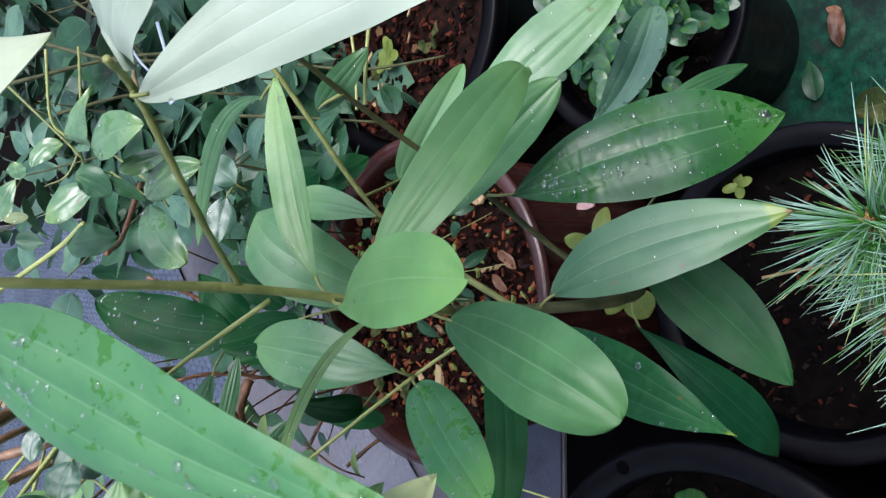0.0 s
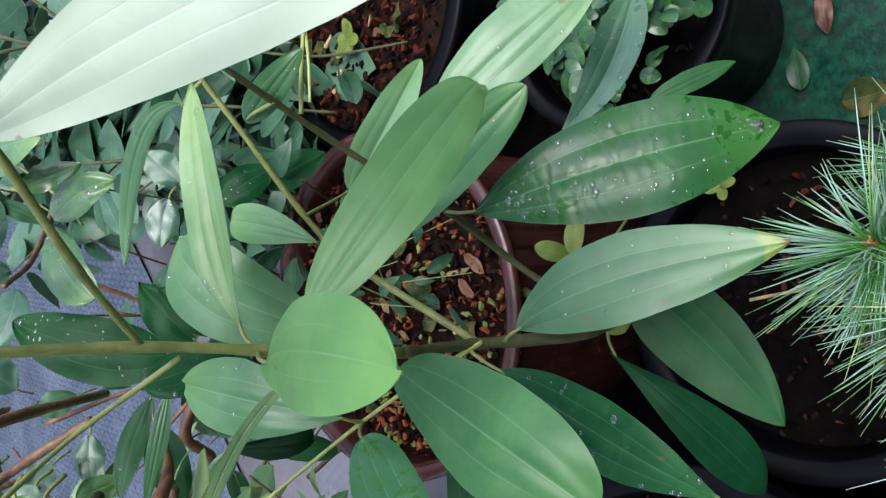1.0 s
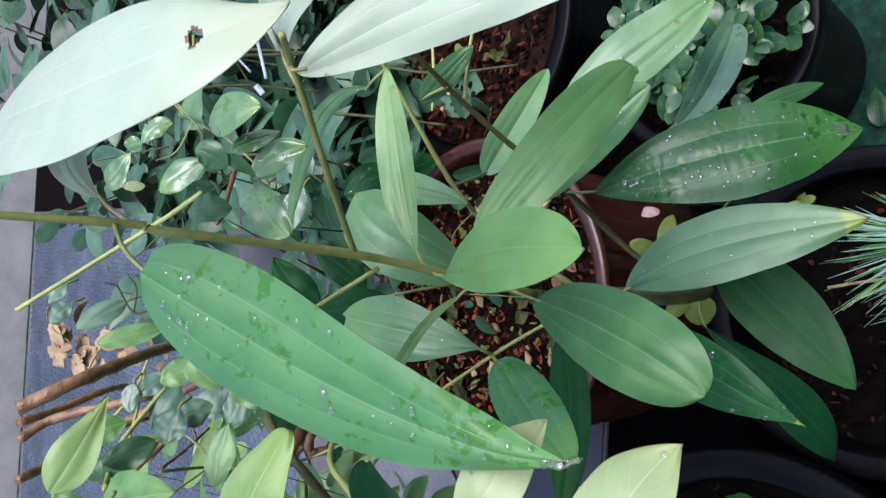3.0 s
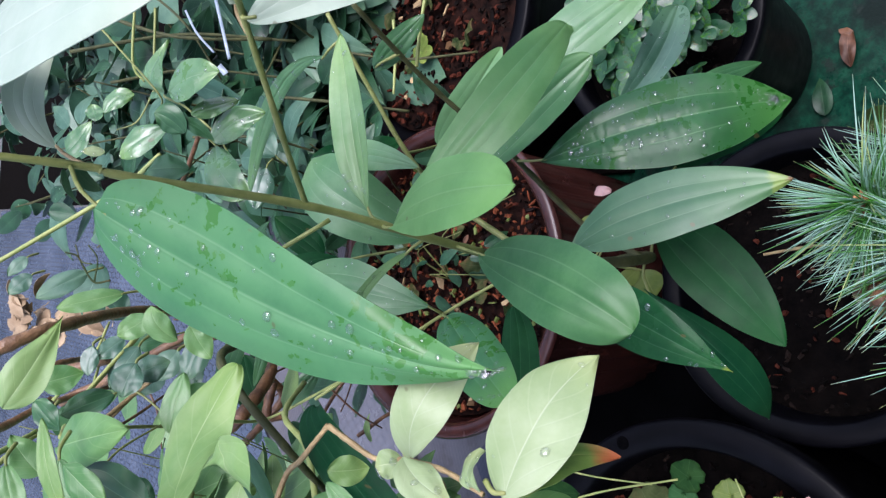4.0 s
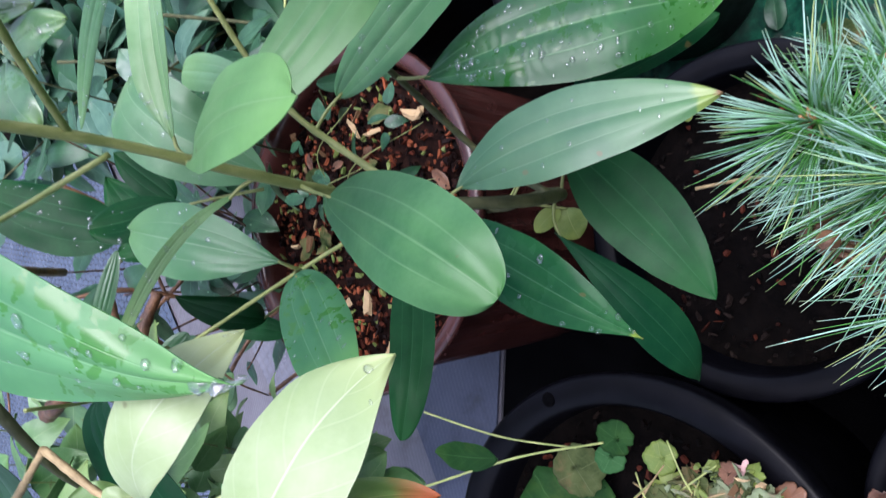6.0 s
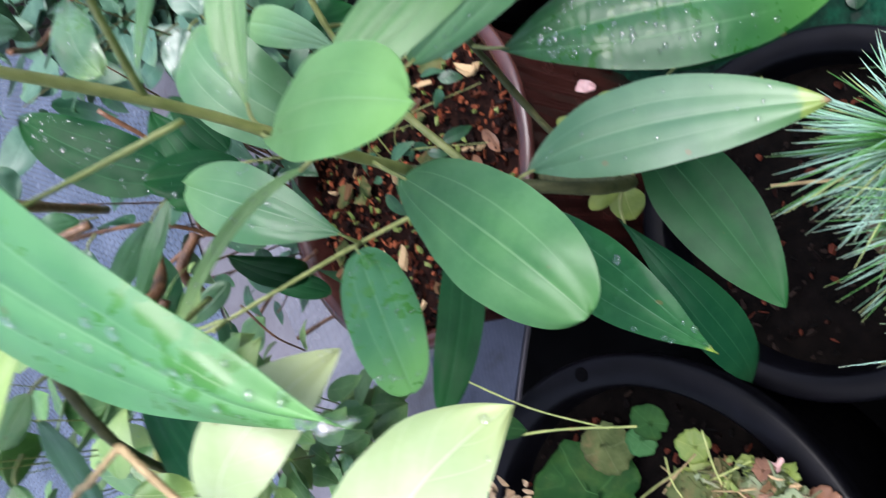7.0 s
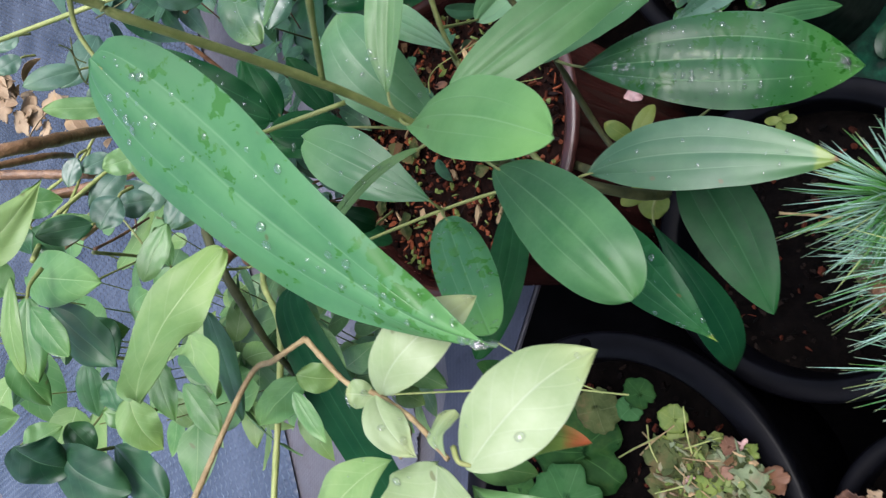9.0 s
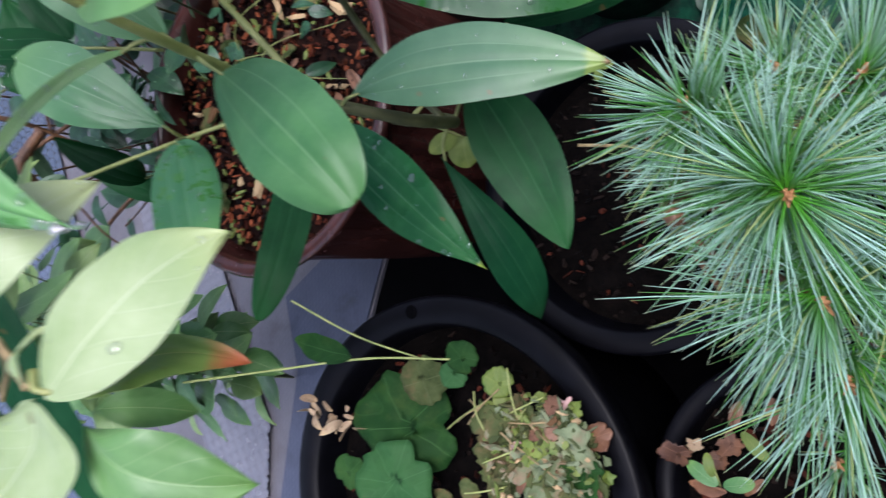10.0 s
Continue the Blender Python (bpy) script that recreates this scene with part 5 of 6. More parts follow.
leaf(shrub, (-0.147, 0.674, 0.971), (-0.160, 0.673, 0.974), (-0.174, 0.671, 0.975), 0.017, (0.33, -0.74, 0.59), BLOOM, stalk=(-0.141, 0.685, 0.961), seed=706, a=0.70, b=0.78, groove=0.0001, ripple=0.1)
leaf(shrub, (-0.172, 0.567, 0.986), (-0.181, 0.572, 1.009), (-0.190, 0.577, 1.027), 0.020, (0.36, -0.72, 0.59), SOFT, "soft green leaf with a pale midrib", stalk=(-0.168, 0.575, 0.968), seed=707, a=0.75, b=0.84, groove=0.0001, ripple=0.1, under=SOFT)
leaf(shrub, (-0.072, 0.911, 0.969), (-0.083, 0.913, 0.979), (-0.095, 0.915, 0.987), 0.017, (0.26, -0.79, 0.56), DUSK, stalk=(-0.067, 0.921, 0.955), seed=708, a=0.60, b=0.90, groove=0.0001, ripple=0.1)
leaf(shrub, (-0.215, 0.514, 1.056), (-0.202, 0.521, 1.066), (-0.188, 0.527, 1.073), 0.024, (0.41, -0.73, 0.55), SOFT, stalk=(-0.220, 0.522, 1.042), seed=709, a=0.65, b=0.96, groove=0.0001, ripple=0.1, under=SOFT)
leaf(shrub, (-0.198, 0.537, 0.934), (-0.183, 0.543, 0.942), (-0.169, 0.550, 0.947), 0.018, (0.36, -0.68, 0.64), SOFT, stalk=(-0.203, 0.544, 0.921), seed=710, a=0.70, b=0.72, groove=0.0001, ripple=0.1, under=SOFT)
stem("dry_tendril", [(-0.090, 0.770, 0.925), (-0.093, 0.785, 0.936), (-0.078, 0.799, 0.943), (-0.066, 0.801, 0.950), (-0.063, 0.805, 0.961)], 0.0011, 0.00082, WITHERED, shrub)
stem("dry_tendril", [(-0.093, 0.785, 0.936), (-0.068, 0.786, 0.934), (-0.054, 0.798, 0.940)], 0.0009, 0.00068, WITHERED, shrub)
stem("dry_tendril", [(-0.074, 0.792, 0.937), (-0.071, 0.800, 0.946), (-0.054, 0.812, 0.949)], 0.0008, 0.0006, WITHERED, shrub)
stem("branch", [(-0.200, 0.790, 1.037), (-0.197, 0.822, 0.994), (-0.188, 0.859, 0.937), (-0.192, 0.899, 0.898)], 0.0045, 0.00337, BARK_RED, shrub)
stem("branch", [(-0.219, 0.666, 1.063), (-0.219, 0.700, 1.032), (-0.207, 0.742, 0.984)], 0.004, 0.003, BARK_RED, shrub)
stem("twig", [(-0.206, 0.597, 0.972), (-0.200, 0.620, 0.943), (-0.193, 0.660, 0.903)], 0.0014, 0.00105, BARK, shrub)
stem("twig", [(-0.203, 0.579, 0.980), (-0.212, 0.600, 0.930), (-0.227, 0.624, 0.895)], 0.0016, 0.0012, STEM, shrub)
stem("stem", [(-0.196, 0.490, 1.102), (-0.198, 0.526, 1.077), (-0.195, 0.561, 1.047)], 0.0022, 0.00165, STEM_YELLOW, shrub)
stem("twig", [(-0.330, 0.262, 1.070), (-0.250, 0.285, 1.027), (-0.184, 0.310, 0.992), (-0.163, 0.293, 0.990), (-0.142, 0.274, 0.988)], .0017, .0015, TWIG, shrub)
stem("twig", [(-0.142, 0.274, 0.988), (-0.149, 0.261, 0.982), (-0.155, 0.248, 0.976), (-0.152, 0.230, 0.973), (-0.150, 0.200, 0.974), (-0.154, 0.172, 0.976)], .0016, .0012, TWIG, shrub)
stem("twig", [(-0.150, 0.215, 0.974), (-0.160, 0.205, 0.968), (-0.176, 0.208, 0.966)], .0012, .001, TWIG, shrub)
stem("stem", [(-0.190, 0.640, 0.760), (-0.185, 0.489, 0.878), (-0.190, 0.400, 0.915), (-0.225, 0.360, 0.930), (-0.279, 0.331, 0.937), (-0.350, 0.300, 0.940)], .0026, .002, STEM_YELLOW, shrub)
stem("twig", [(-0.191, 0.509, 0.921), (-0.205, 0.561, 0.850), (-0.160, 0.471, 0.842), (-0.134, 0.369, 0.902)], .0014, .001, STEM_YELLOW, shrub)
stem("branch", [(-0.215, 0.577, 0.884), (-0.197, 0.553, 0.881), (-0.166, 0.593, 0.830), (-0.139, 0.633, 0.817)], .0065, .005, BARK, shrub)
stem("branch", [(-0.182, 0.616, 0.813), (-0.215, 0.617, 0.817), (-0.216, 0.610, 0.801)], .005, .004, BARK, shrub)
stem("stem", [(-0.120, 0.470, 0.930), (-0.128, 0.410, 0.980), (-0.174, 0.358, 0.960), (-0.220, 0.382, 0.906)], .0035, .0022, STEM_GREY, shrub)
stem("branch", [(-0.141, 0.571, 1.089), (-0.121, 0.573, 1.040), (-0.114, 0.672, 0.932), (-0.131, 0.790, 0.798)], .0055, .0045, BARK_RED, shrub)
stem("branch", [(-0.202, 0.731, 1.050), (-0.186, 0.734, 1.018), (-0.161, 0.679, 0.950)], .0045, .004, BARK_RED, shrub)
stem("stem", [(-0.088, 0.760, 1.052), (-0.002, 0.695, 0.954), (0.023, 0.556, 0.970)], .0022, .002, STEM_YELLOW, shrub)
stem("twig", [(-0.214, 0.618, 0.990), (-0.190, 0.646, 0.942), (-0.162, 0.619, 0.925)], .0022, .0018, TWIG, shrub)
stem("branch", [(-0.225, 0.816, 0.952), (-0.190, 0.765, 0.912), (-0.157, 0.720, 0.883), (-0.130, 0.690, 0.850)], .005, .004, BARK_RED, shrub)
stem("stem", [(-0.193, 0.525, 1.041), (-0.190, 0.631, 0.995), (-0.130, 0.654, 0.934)], .002, .0017, STEM_YELLOW, shrub)
stem("branch", [(0.070, 0.733, 0.855), (0.015, 0.657, 0.903), (0.001, 0.571, 0.948)], .0025, .002, BARK, shrub)
stem("stem", [(0.159, 0.607, 0.979), (0.110, 0.624, 0.971), (0.095, 0.623, 0.960)], .0012, .001, STEM_YELLOW, shrub)
stem("stem", [(0.125, 0.597, 1.008), (0.077, 0.569, 0.970), (0.069, 0.584, 0.958), (0.064, 0.596, 0.934)], .0009, .0007, STEM, shrub)
stem("stem", [(0.068, 0.613, 0.929), (0.054, 0.600, 0.913), (0.043, 0.594, 0.901)], .0009, .0007, STEM, shrub)
stem("stem", [(0.190, 0.706, 0.922), (0.108, 0.682, 0.925), (0.083, 0.641, 0.912), (0.058, 0.611, 0.895), (0.040, 0.602, 0.885)], 0.0013, 0.0009, STEM, shrub)
stem("stem", [(0.108, 0.682, 0.925), (0.072, 0.694, 0.936), (0.061, 0.708, 0.951)], 0.001, 0.0007, STEM, shrub)
stem("branch", [(-0.169, 0.859, 0.665), (-0.212, 0.850, 0.684), (-0.244, 0.848, 0.653), (-0.275, 0.861, 0.665), (-0.319, 0.902, 0.677)], 0.007, 0.005, BARK, shrub, "dark crooked branch")
stem("branch", [(-0.324, 1.058, 0.690), (-0.193, 1.013, 0.574), (-0.097, 1.007, 0.496)], 0.0035, 0.0025, BARK, shrub)
stem("branch", [(-0.220, 1.071, 0.766), (-0.182, 1.016, 0.645), (-0.212, 1.005, 0.499)], 0.0035, 0.0025, BARK, shrub)
stem("branch", [(-0.361, 1.003, 0.503), (-0.262, 0.968, 0.467), (-0.209, 0.949, 0.419)], 0.0035, 0.0025, BARK, shrub)
stem("branch", [(-0.038, 1.085, 0.703), (-0.090, 1.061, 0.614), (-0.201, 1.013, 0.574)], 0.0035, 0.0025, BARK, shrub)
stem("branch", [(-0.345, 0.943, 0.446), (-0.302, 0.911, 0.387), (-0.319, 0.862, 0.342)], 0.0035, 0.0025, BARK, shrub)
stem("branch", [(0.302, 1.160, 0.823), (0.274, 1.073, 0.740), (0.291, 1.012, 0.611)], 0.003, 0.0024, STEM_GREY, shrub)
stem("branch", [(0.395, 1.232, 0.753), (0.328, 1.166, 0.690), (0.246, 1.162, 0.618)], 0.0022, 0.00176, STEM_GREY, shrub)
stem("branch", [(0.211, 1.059, 0.589), (0.206, 0.976, 0.508), (0.197, 0.887, 0.422)], 0.0028, 0.00224, STEM_GREY, shrub)
stem("branch", [(0.120, 1.045, 0.717), (0.125, 0.970, 0.643), (0.116, 0.955, 0.559)], 0.0022, 0.00176, STEM_GREY, shrub)
stem("branch", [(0.250, 1.222, 0.847), (0.300, 1.143, 0.702), (0.312, 1.050, 0.544)], 0.003, 0.0024, STEM_GREY, shrub)
stem("branch", [(0.204, 1.173, 0.799), (0.243, 1.129, 0.688), (0.249, 1.061, 0.554)], 0.0025, 0.002, STEM_GREY, shrub)
stem("branch", [(0.270, 0.912, 0.550), (0.262, 0.840, 0.481), (0.279, 0.757, 0.401)], 0.0022, 0.00176, STEM_GREY, shrub)
stem("branch", [(0.290, 0.775, 0.557), (0.238, 0.771, 0.553), (0.185, 0.771, 0.552)], 0.0022, 0.00176, STEM_YELLOW, shrub)


def leaf_kinds(material, length, width, count, seed, **shape):
    """A few shared leaf meshes of one kind, lying along +x with the upper side up."""
    made = []
    for n in range(count):
        rnd = random.Random(seed + n)
        le, wi = length * rnd.uniform(0.85, 1.15), width * rnd.uniform(0.85, 1.15)
        sag = rnd.uniform(-0.05, 0.16) * le
        v, f, uv, ix = blade_data((0, 0, 0), (le * 0.5, rnd.uniform(-0.05, 0.05) * le, sag), (le * 0.98, 0, -sag * 0.6), wi, (0, 0, 1), seed=seed + n, nu=10, nv=6, groove=0.0001, ripple=0.28 if material in (WITHERED, DEAD) else 0.06, **shape)
        made.append(mesh_of("leaf", v, f, [material, material if material in (WITHERED, DEAD, DRY, SOFT, DUSK) else UNDER], uv, ix))
    return made


def set_leaf(parent, mesh, at, heading, pitch, roll, size=1.0, name="leaf"):
    ob = new(name, mesh)
    ob.parent = parent
    ob.matrix_basis = Matrix.Translation(V(at) - origin_of(parent)) @ Euler((roll, pitch, heading)).to_matrix().to_4x4() @ Matrix.Scale(size, 4)
    return ob


def bushy(name, at, label, stems, kinds, per_stem, seed, size=(0.7, 1.2), bark=None, r=0.004, category="shrub", tilt=0.5):
    """A shrub: bent stems from the foot, each set with leaves all along its upper part."""
    ob = thing(name, at, label, category)
    rnd = random.Random(seed)
    for line in stems:
        stem("stem", line, r, r * 0.35, bark or STEM_GREY, ob)
        path = spline(line, 10)
        for k in range(per_stem):
            s = rnd.uniform(0.22, 1.0)
            p = path[min(int(s * (len(path) - 1)), len(path) - 1)]
            spread = rnd.uniform(0.01, 0.075)
            w = rnd.uniform(0, 2 * math.pi)
            q = p + V(spread * math.cos(w), spread * math.sin(w), rnd.uniform(-0.03, 0.03))
            set_leaf(ob, rnd.choice(kinds), q, w + rnd.uniform(-0.6, 0.6), rnd.uniform(-0.3, 0.75), rnd.gauss(0, tilt), rnd.uniform(*size))
    return ob


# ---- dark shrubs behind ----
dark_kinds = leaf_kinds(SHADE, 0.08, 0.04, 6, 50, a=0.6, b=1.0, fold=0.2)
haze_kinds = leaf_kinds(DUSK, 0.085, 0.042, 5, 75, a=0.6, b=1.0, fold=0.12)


def fan_of_stems(foot, count, reach, height, seed):
    rnd = random.Random(seed)
    lines = []
    for k in range(count):
        w = 2 * math.pi * (k + rnd.random()) / count
        rr = reach * rnd.uniform(0.35, 1.0)
        top = V(foot) + V(rr * math.cos(w), rr * math.sin(w), height * rnd.uniform(0.55, 1.0))
        bend = V(foot).lerp(top, 0.5) + V(-0.12 * rr * math.cos(w), -0.12 * rr * math.sin(w), height * 0.12)
        lines.append([V(foot), bend, top])
    return lines


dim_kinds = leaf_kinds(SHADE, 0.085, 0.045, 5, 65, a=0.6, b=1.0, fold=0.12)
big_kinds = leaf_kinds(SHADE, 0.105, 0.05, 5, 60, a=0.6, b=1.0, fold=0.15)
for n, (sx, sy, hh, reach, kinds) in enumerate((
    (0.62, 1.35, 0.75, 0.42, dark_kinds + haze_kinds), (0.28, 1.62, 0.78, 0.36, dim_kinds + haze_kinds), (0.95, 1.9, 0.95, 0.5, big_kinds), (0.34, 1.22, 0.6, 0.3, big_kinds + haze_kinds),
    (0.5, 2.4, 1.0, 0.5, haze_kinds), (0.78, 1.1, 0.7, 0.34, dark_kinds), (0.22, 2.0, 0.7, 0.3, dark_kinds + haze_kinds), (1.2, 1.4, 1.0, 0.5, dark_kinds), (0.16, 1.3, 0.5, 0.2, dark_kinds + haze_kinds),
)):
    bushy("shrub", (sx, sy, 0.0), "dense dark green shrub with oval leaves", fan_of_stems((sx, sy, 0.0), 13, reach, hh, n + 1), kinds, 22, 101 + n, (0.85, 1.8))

soft_kinds = leaf_kinds(SOFT, 0.07, 0.038, 5, 80, a=0.55, b=1.0, fold=0.1)
lime_kinds = leaf_kinds(LEMON, 0.062, 0.034, 4, 85, a=0.55, b=0.95, fold=0.08)
dry_kinds = leaf_kinds(DRY, 0.04, 0.016, 3, 95, a=0.6, b=0.7, fold=0.3)
bushy("shrub", (-0.62, 1.0, 0.014), "soft green shrub with small oval leaves", [[(-0.620, 1.000, 0.014), (-0.431, 0.882, 0.580), (-0.276, 0.677, 1.006)], [(-0.620, 1.000, 0.014), (-0.445, 0.857, 0.558), (-0.302, 0.630, 0.966)], [(-0.620, 1.000, 0.014), (-0.441, 0.879, 0.516), (-0.294, 0.671, 0.891)], [(-0.620, 1.000, 0.014), (-0.460, 0.795, 0.531), (-0.329, 0.518, 0.918)], [(-0.620, 1.000, 0.014), (-0.467, 0.842, 0.579), (-0.342, 0.603, 1.005)], [(-0.620, 1.000, 0.014), (-0.414, 0.960, 0.473), (-0.246, 0.819, 0.813)], [(-0.620, 1.000, 0.014), (-0.418, 0.975, 0.567), (-0.253, 0.845, 0.983)], [(-0.620, 1.000, 0.014), (-0.476, 0.825, 0.549), (-0.358, 0.572, 0.950)], [(-0.620, 1.000, 0.014), (-0.442, 0.847, 0.594), (-0.296, 0.613, 1.033)], [(-0.620, 1.000, 0.014), (-0.411, 0.857, 0.488), (-0.240, 0.631, 0.839)]], soft_kinds + lime_kinds, 20, 201, (0.7, 1.4), STEM, 0.0016)
bushy("shrub", (-0.70, 1.25, 0.014), "dusky green shrub with small oval leaves", [[(-0.700, 1.250, 0.014), (-0.576, 1.142, 0.530), (-0.475, 0.944, 0.916)], [(-0.700, 1.250, 0.014), (-0.587, 1.093, 0.485), (-0.494, 0.856, 0.834)], [(-0.700, 1.250, 0.014), (-0.571, 1.098, 0.446), (-0.465, 0.864, 0.763)], [(-0.700, 1.250, 0.014), (-0.509, 1.163, 0.459), (-0.352, 0.983, 0.786)], [(-0.700, 1.250, 0.014), (-0.526, 1.198, 0.497), (-0.384, 1.046, 0.855)]], soft_kinds, 17, 202, (0.6, 1.2), STEM, 0.0016)
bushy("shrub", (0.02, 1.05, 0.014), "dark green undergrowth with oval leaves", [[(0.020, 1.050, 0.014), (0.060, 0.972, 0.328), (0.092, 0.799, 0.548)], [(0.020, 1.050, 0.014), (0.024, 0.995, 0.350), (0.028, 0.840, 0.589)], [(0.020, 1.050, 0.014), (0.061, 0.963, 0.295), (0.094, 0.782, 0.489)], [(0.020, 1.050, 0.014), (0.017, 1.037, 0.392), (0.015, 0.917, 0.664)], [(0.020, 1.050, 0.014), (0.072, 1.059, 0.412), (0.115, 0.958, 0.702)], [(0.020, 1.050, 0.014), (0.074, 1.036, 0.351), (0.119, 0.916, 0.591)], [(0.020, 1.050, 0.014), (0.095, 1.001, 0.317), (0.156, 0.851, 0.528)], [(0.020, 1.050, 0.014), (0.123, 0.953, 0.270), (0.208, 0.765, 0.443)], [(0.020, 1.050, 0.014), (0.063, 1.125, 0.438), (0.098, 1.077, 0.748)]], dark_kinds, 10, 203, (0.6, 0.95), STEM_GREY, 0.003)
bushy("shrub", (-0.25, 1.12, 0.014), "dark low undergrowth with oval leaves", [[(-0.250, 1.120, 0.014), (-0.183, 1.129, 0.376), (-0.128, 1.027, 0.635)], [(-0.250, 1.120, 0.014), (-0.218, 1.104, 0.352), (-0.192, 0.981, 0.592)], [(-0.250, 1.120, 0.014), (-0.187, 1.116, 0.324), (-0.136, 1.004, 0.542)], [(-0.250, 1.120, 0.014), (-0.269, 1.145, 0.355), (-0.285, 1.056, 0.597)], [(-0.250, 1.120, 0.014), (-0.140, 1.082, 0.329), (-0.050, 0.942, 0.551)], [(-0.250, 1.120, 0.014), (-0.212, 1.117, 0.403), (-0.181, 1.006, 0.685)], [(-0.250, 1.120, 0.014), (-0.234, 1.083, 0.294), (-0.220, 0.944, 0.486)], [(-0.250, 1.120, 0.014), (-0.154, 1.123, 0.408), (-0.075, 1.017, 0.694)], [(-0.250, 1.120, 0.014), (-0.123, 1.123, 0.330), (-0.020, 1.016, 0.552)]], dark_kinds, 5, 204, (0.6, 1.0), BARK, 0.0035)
bushy("weed", (-0.074, 0.80, 0.39), "small dark green weeds among the bark chips", [[(-0.074, 0.800, 0.390), (-0.009, 0.742, 0.467), (0.044, 0.585, 0.493)], [(-0.074, 0.800, 0.390), (-0.037, 0.784, 0.477), (-0.007, 0.662, 0.512)], [(-0.074, 0.800, 0.390), (-0.068, 0.769, 0.462), (-0.063, 0.634, 0.484)], [(-0.074, 0.800, 0.390), (0.005, 0.803, 0.473), (0.069, 0.696, 0.505)], [(-0.074, 0.800, 0.390), (-0.043, 0.732, 0.464), (-0.018, 0.567, 0.488)]], dark_kinds, 6, 205, (0.3, 0.55), STEM, 0.0012, "weed")
rnd = random.Random(77)
for k in range(26):
    q = V((-0.140, 0.868, 0.930)) + V(0.012, 0.055, 0.040) * rnd.uniform(-1, 1) + V(rnd.gauss(0, 0.008), rnd.gauss(0, 0.008), rnd.gauss(0, 0.008))
    set_leaf(shrub, dry_kinds[k % 3], q, 1.4 + rnd.gauss(0, 0.7), rnd.uniform(-0.6, 0.4), rnd.gauss(0, 0.7), rnd.uniform(0.4, 1.1), "dry_petal")

bushy("shrub", (-0.18, 1.2, 0.014), "low dark undergrowth with pointed leaves on brown stems", [[(-0.180, 1.200, 0.014), (-0.069, 1.168, 0.422), (0.022, 1.033, 0.720)], [(-0.180, 1.200, 0.014), (-0.124, 1.150, 0.408), (-0.078, 1.000, 0.694)], [(-0.180, 1.200, 0.014), (-0.094, 1.154, 0.373), (-0.024, 1.008, 0.630)], [(-0.180, 1.200, 0.014), (-0.144, 1.132, 0.355), (-0.114, 0.968, 0.597)], [(-0.180, 1.200, 0.014), (-0.185, 1.156, 0.378), (-0.189, 1.011, 0.640)], [(-0.180, 1.200, 0.014), (-0.113, 1.143, 0.325), (-0.059, 0.987, 0.543)], [(-0.180, 1.200, 0.014), (-0.165, 1.143, 0.441), (-0.153, 0.988, 0.754)], [(-0.180, 1.200, 0.014), (-0.185, 1.102, 0.328), (-0.190, 0.912, 0.548)], [(-0.180, 1.200, 0.014), (-0.235, 1.153, 0.340), (-0.280, 1.006, 0.571)], [(-0.180, 1.200, 0.014), (-0.244, 1.109, 0.299), (-0.296, 0.925, 0.496)], [(-0.180, 1.200, 0.014), (-0.238, 1.142, 0.406), (-0.285, 0.986, 0.690)], [(-0.180, 1.200, 0.014), (-0.120, 1.155, 0.450), (-0.071, 1.009, 0.770)], [(-0.180, 1.200, 0.014), (-0.052, 1.169, 0.347), (0.052, 1.035, 0.583)]], dark_kinds + big_kinds, 6, 206, (0.5, 0.95), BARK, 0.003)
lobed_leaf(shrub, (-0.140, 0.927, 0.964), 0.016, (-0.4, -0.3, 0.9), 0.2, 3, DRY, "crumpled tan dry leaf", 91, 0.6, "dry_leaf")
lobed_leaf(shrub, (-0.147, 0.908, 0.943), 0.019, (0.0, -0.3, 0.9), 1.4, 3, DRY, "", 92, 0.6, "dry_leaf")
lobed_leaf(shrub, (-0.130, 0.893, 0.928), 0.015, (0.4, -0.3, 0.9), 2.6, 3, DRY, "", 93, 0.6, "dry_leaf")
lobed_leaf(shrub, (-0.164, 0.918, 0.953), 0.014, (-0.4, -0.3, 0.9), 3.5, 3, DRY, "", 94, 0.6, "dry_leaf")
lobed_leaf(shrub, (-0.159, 0.935, 0.972), 0.015, (0.0, -0.3, 0.9), 4.4, 3, DRY, "", 95, 0.6, "dry_leaf")
lobed_leaf(shrub, (-0.168, 0.898, 0.932), 0.011, (0.4, -0.3, 0.9), 5.2, 3, DRY, "", 96, 0.6, "dry_leaf")
lobed_leaf(shrub, (-0.147, 0.879, 0.913), 0.011, (-0.4, -0.3, 0.9), 0.8, 3, DRY, "", 97, 0.6, "dry_leaf")

# ---- the pine ----


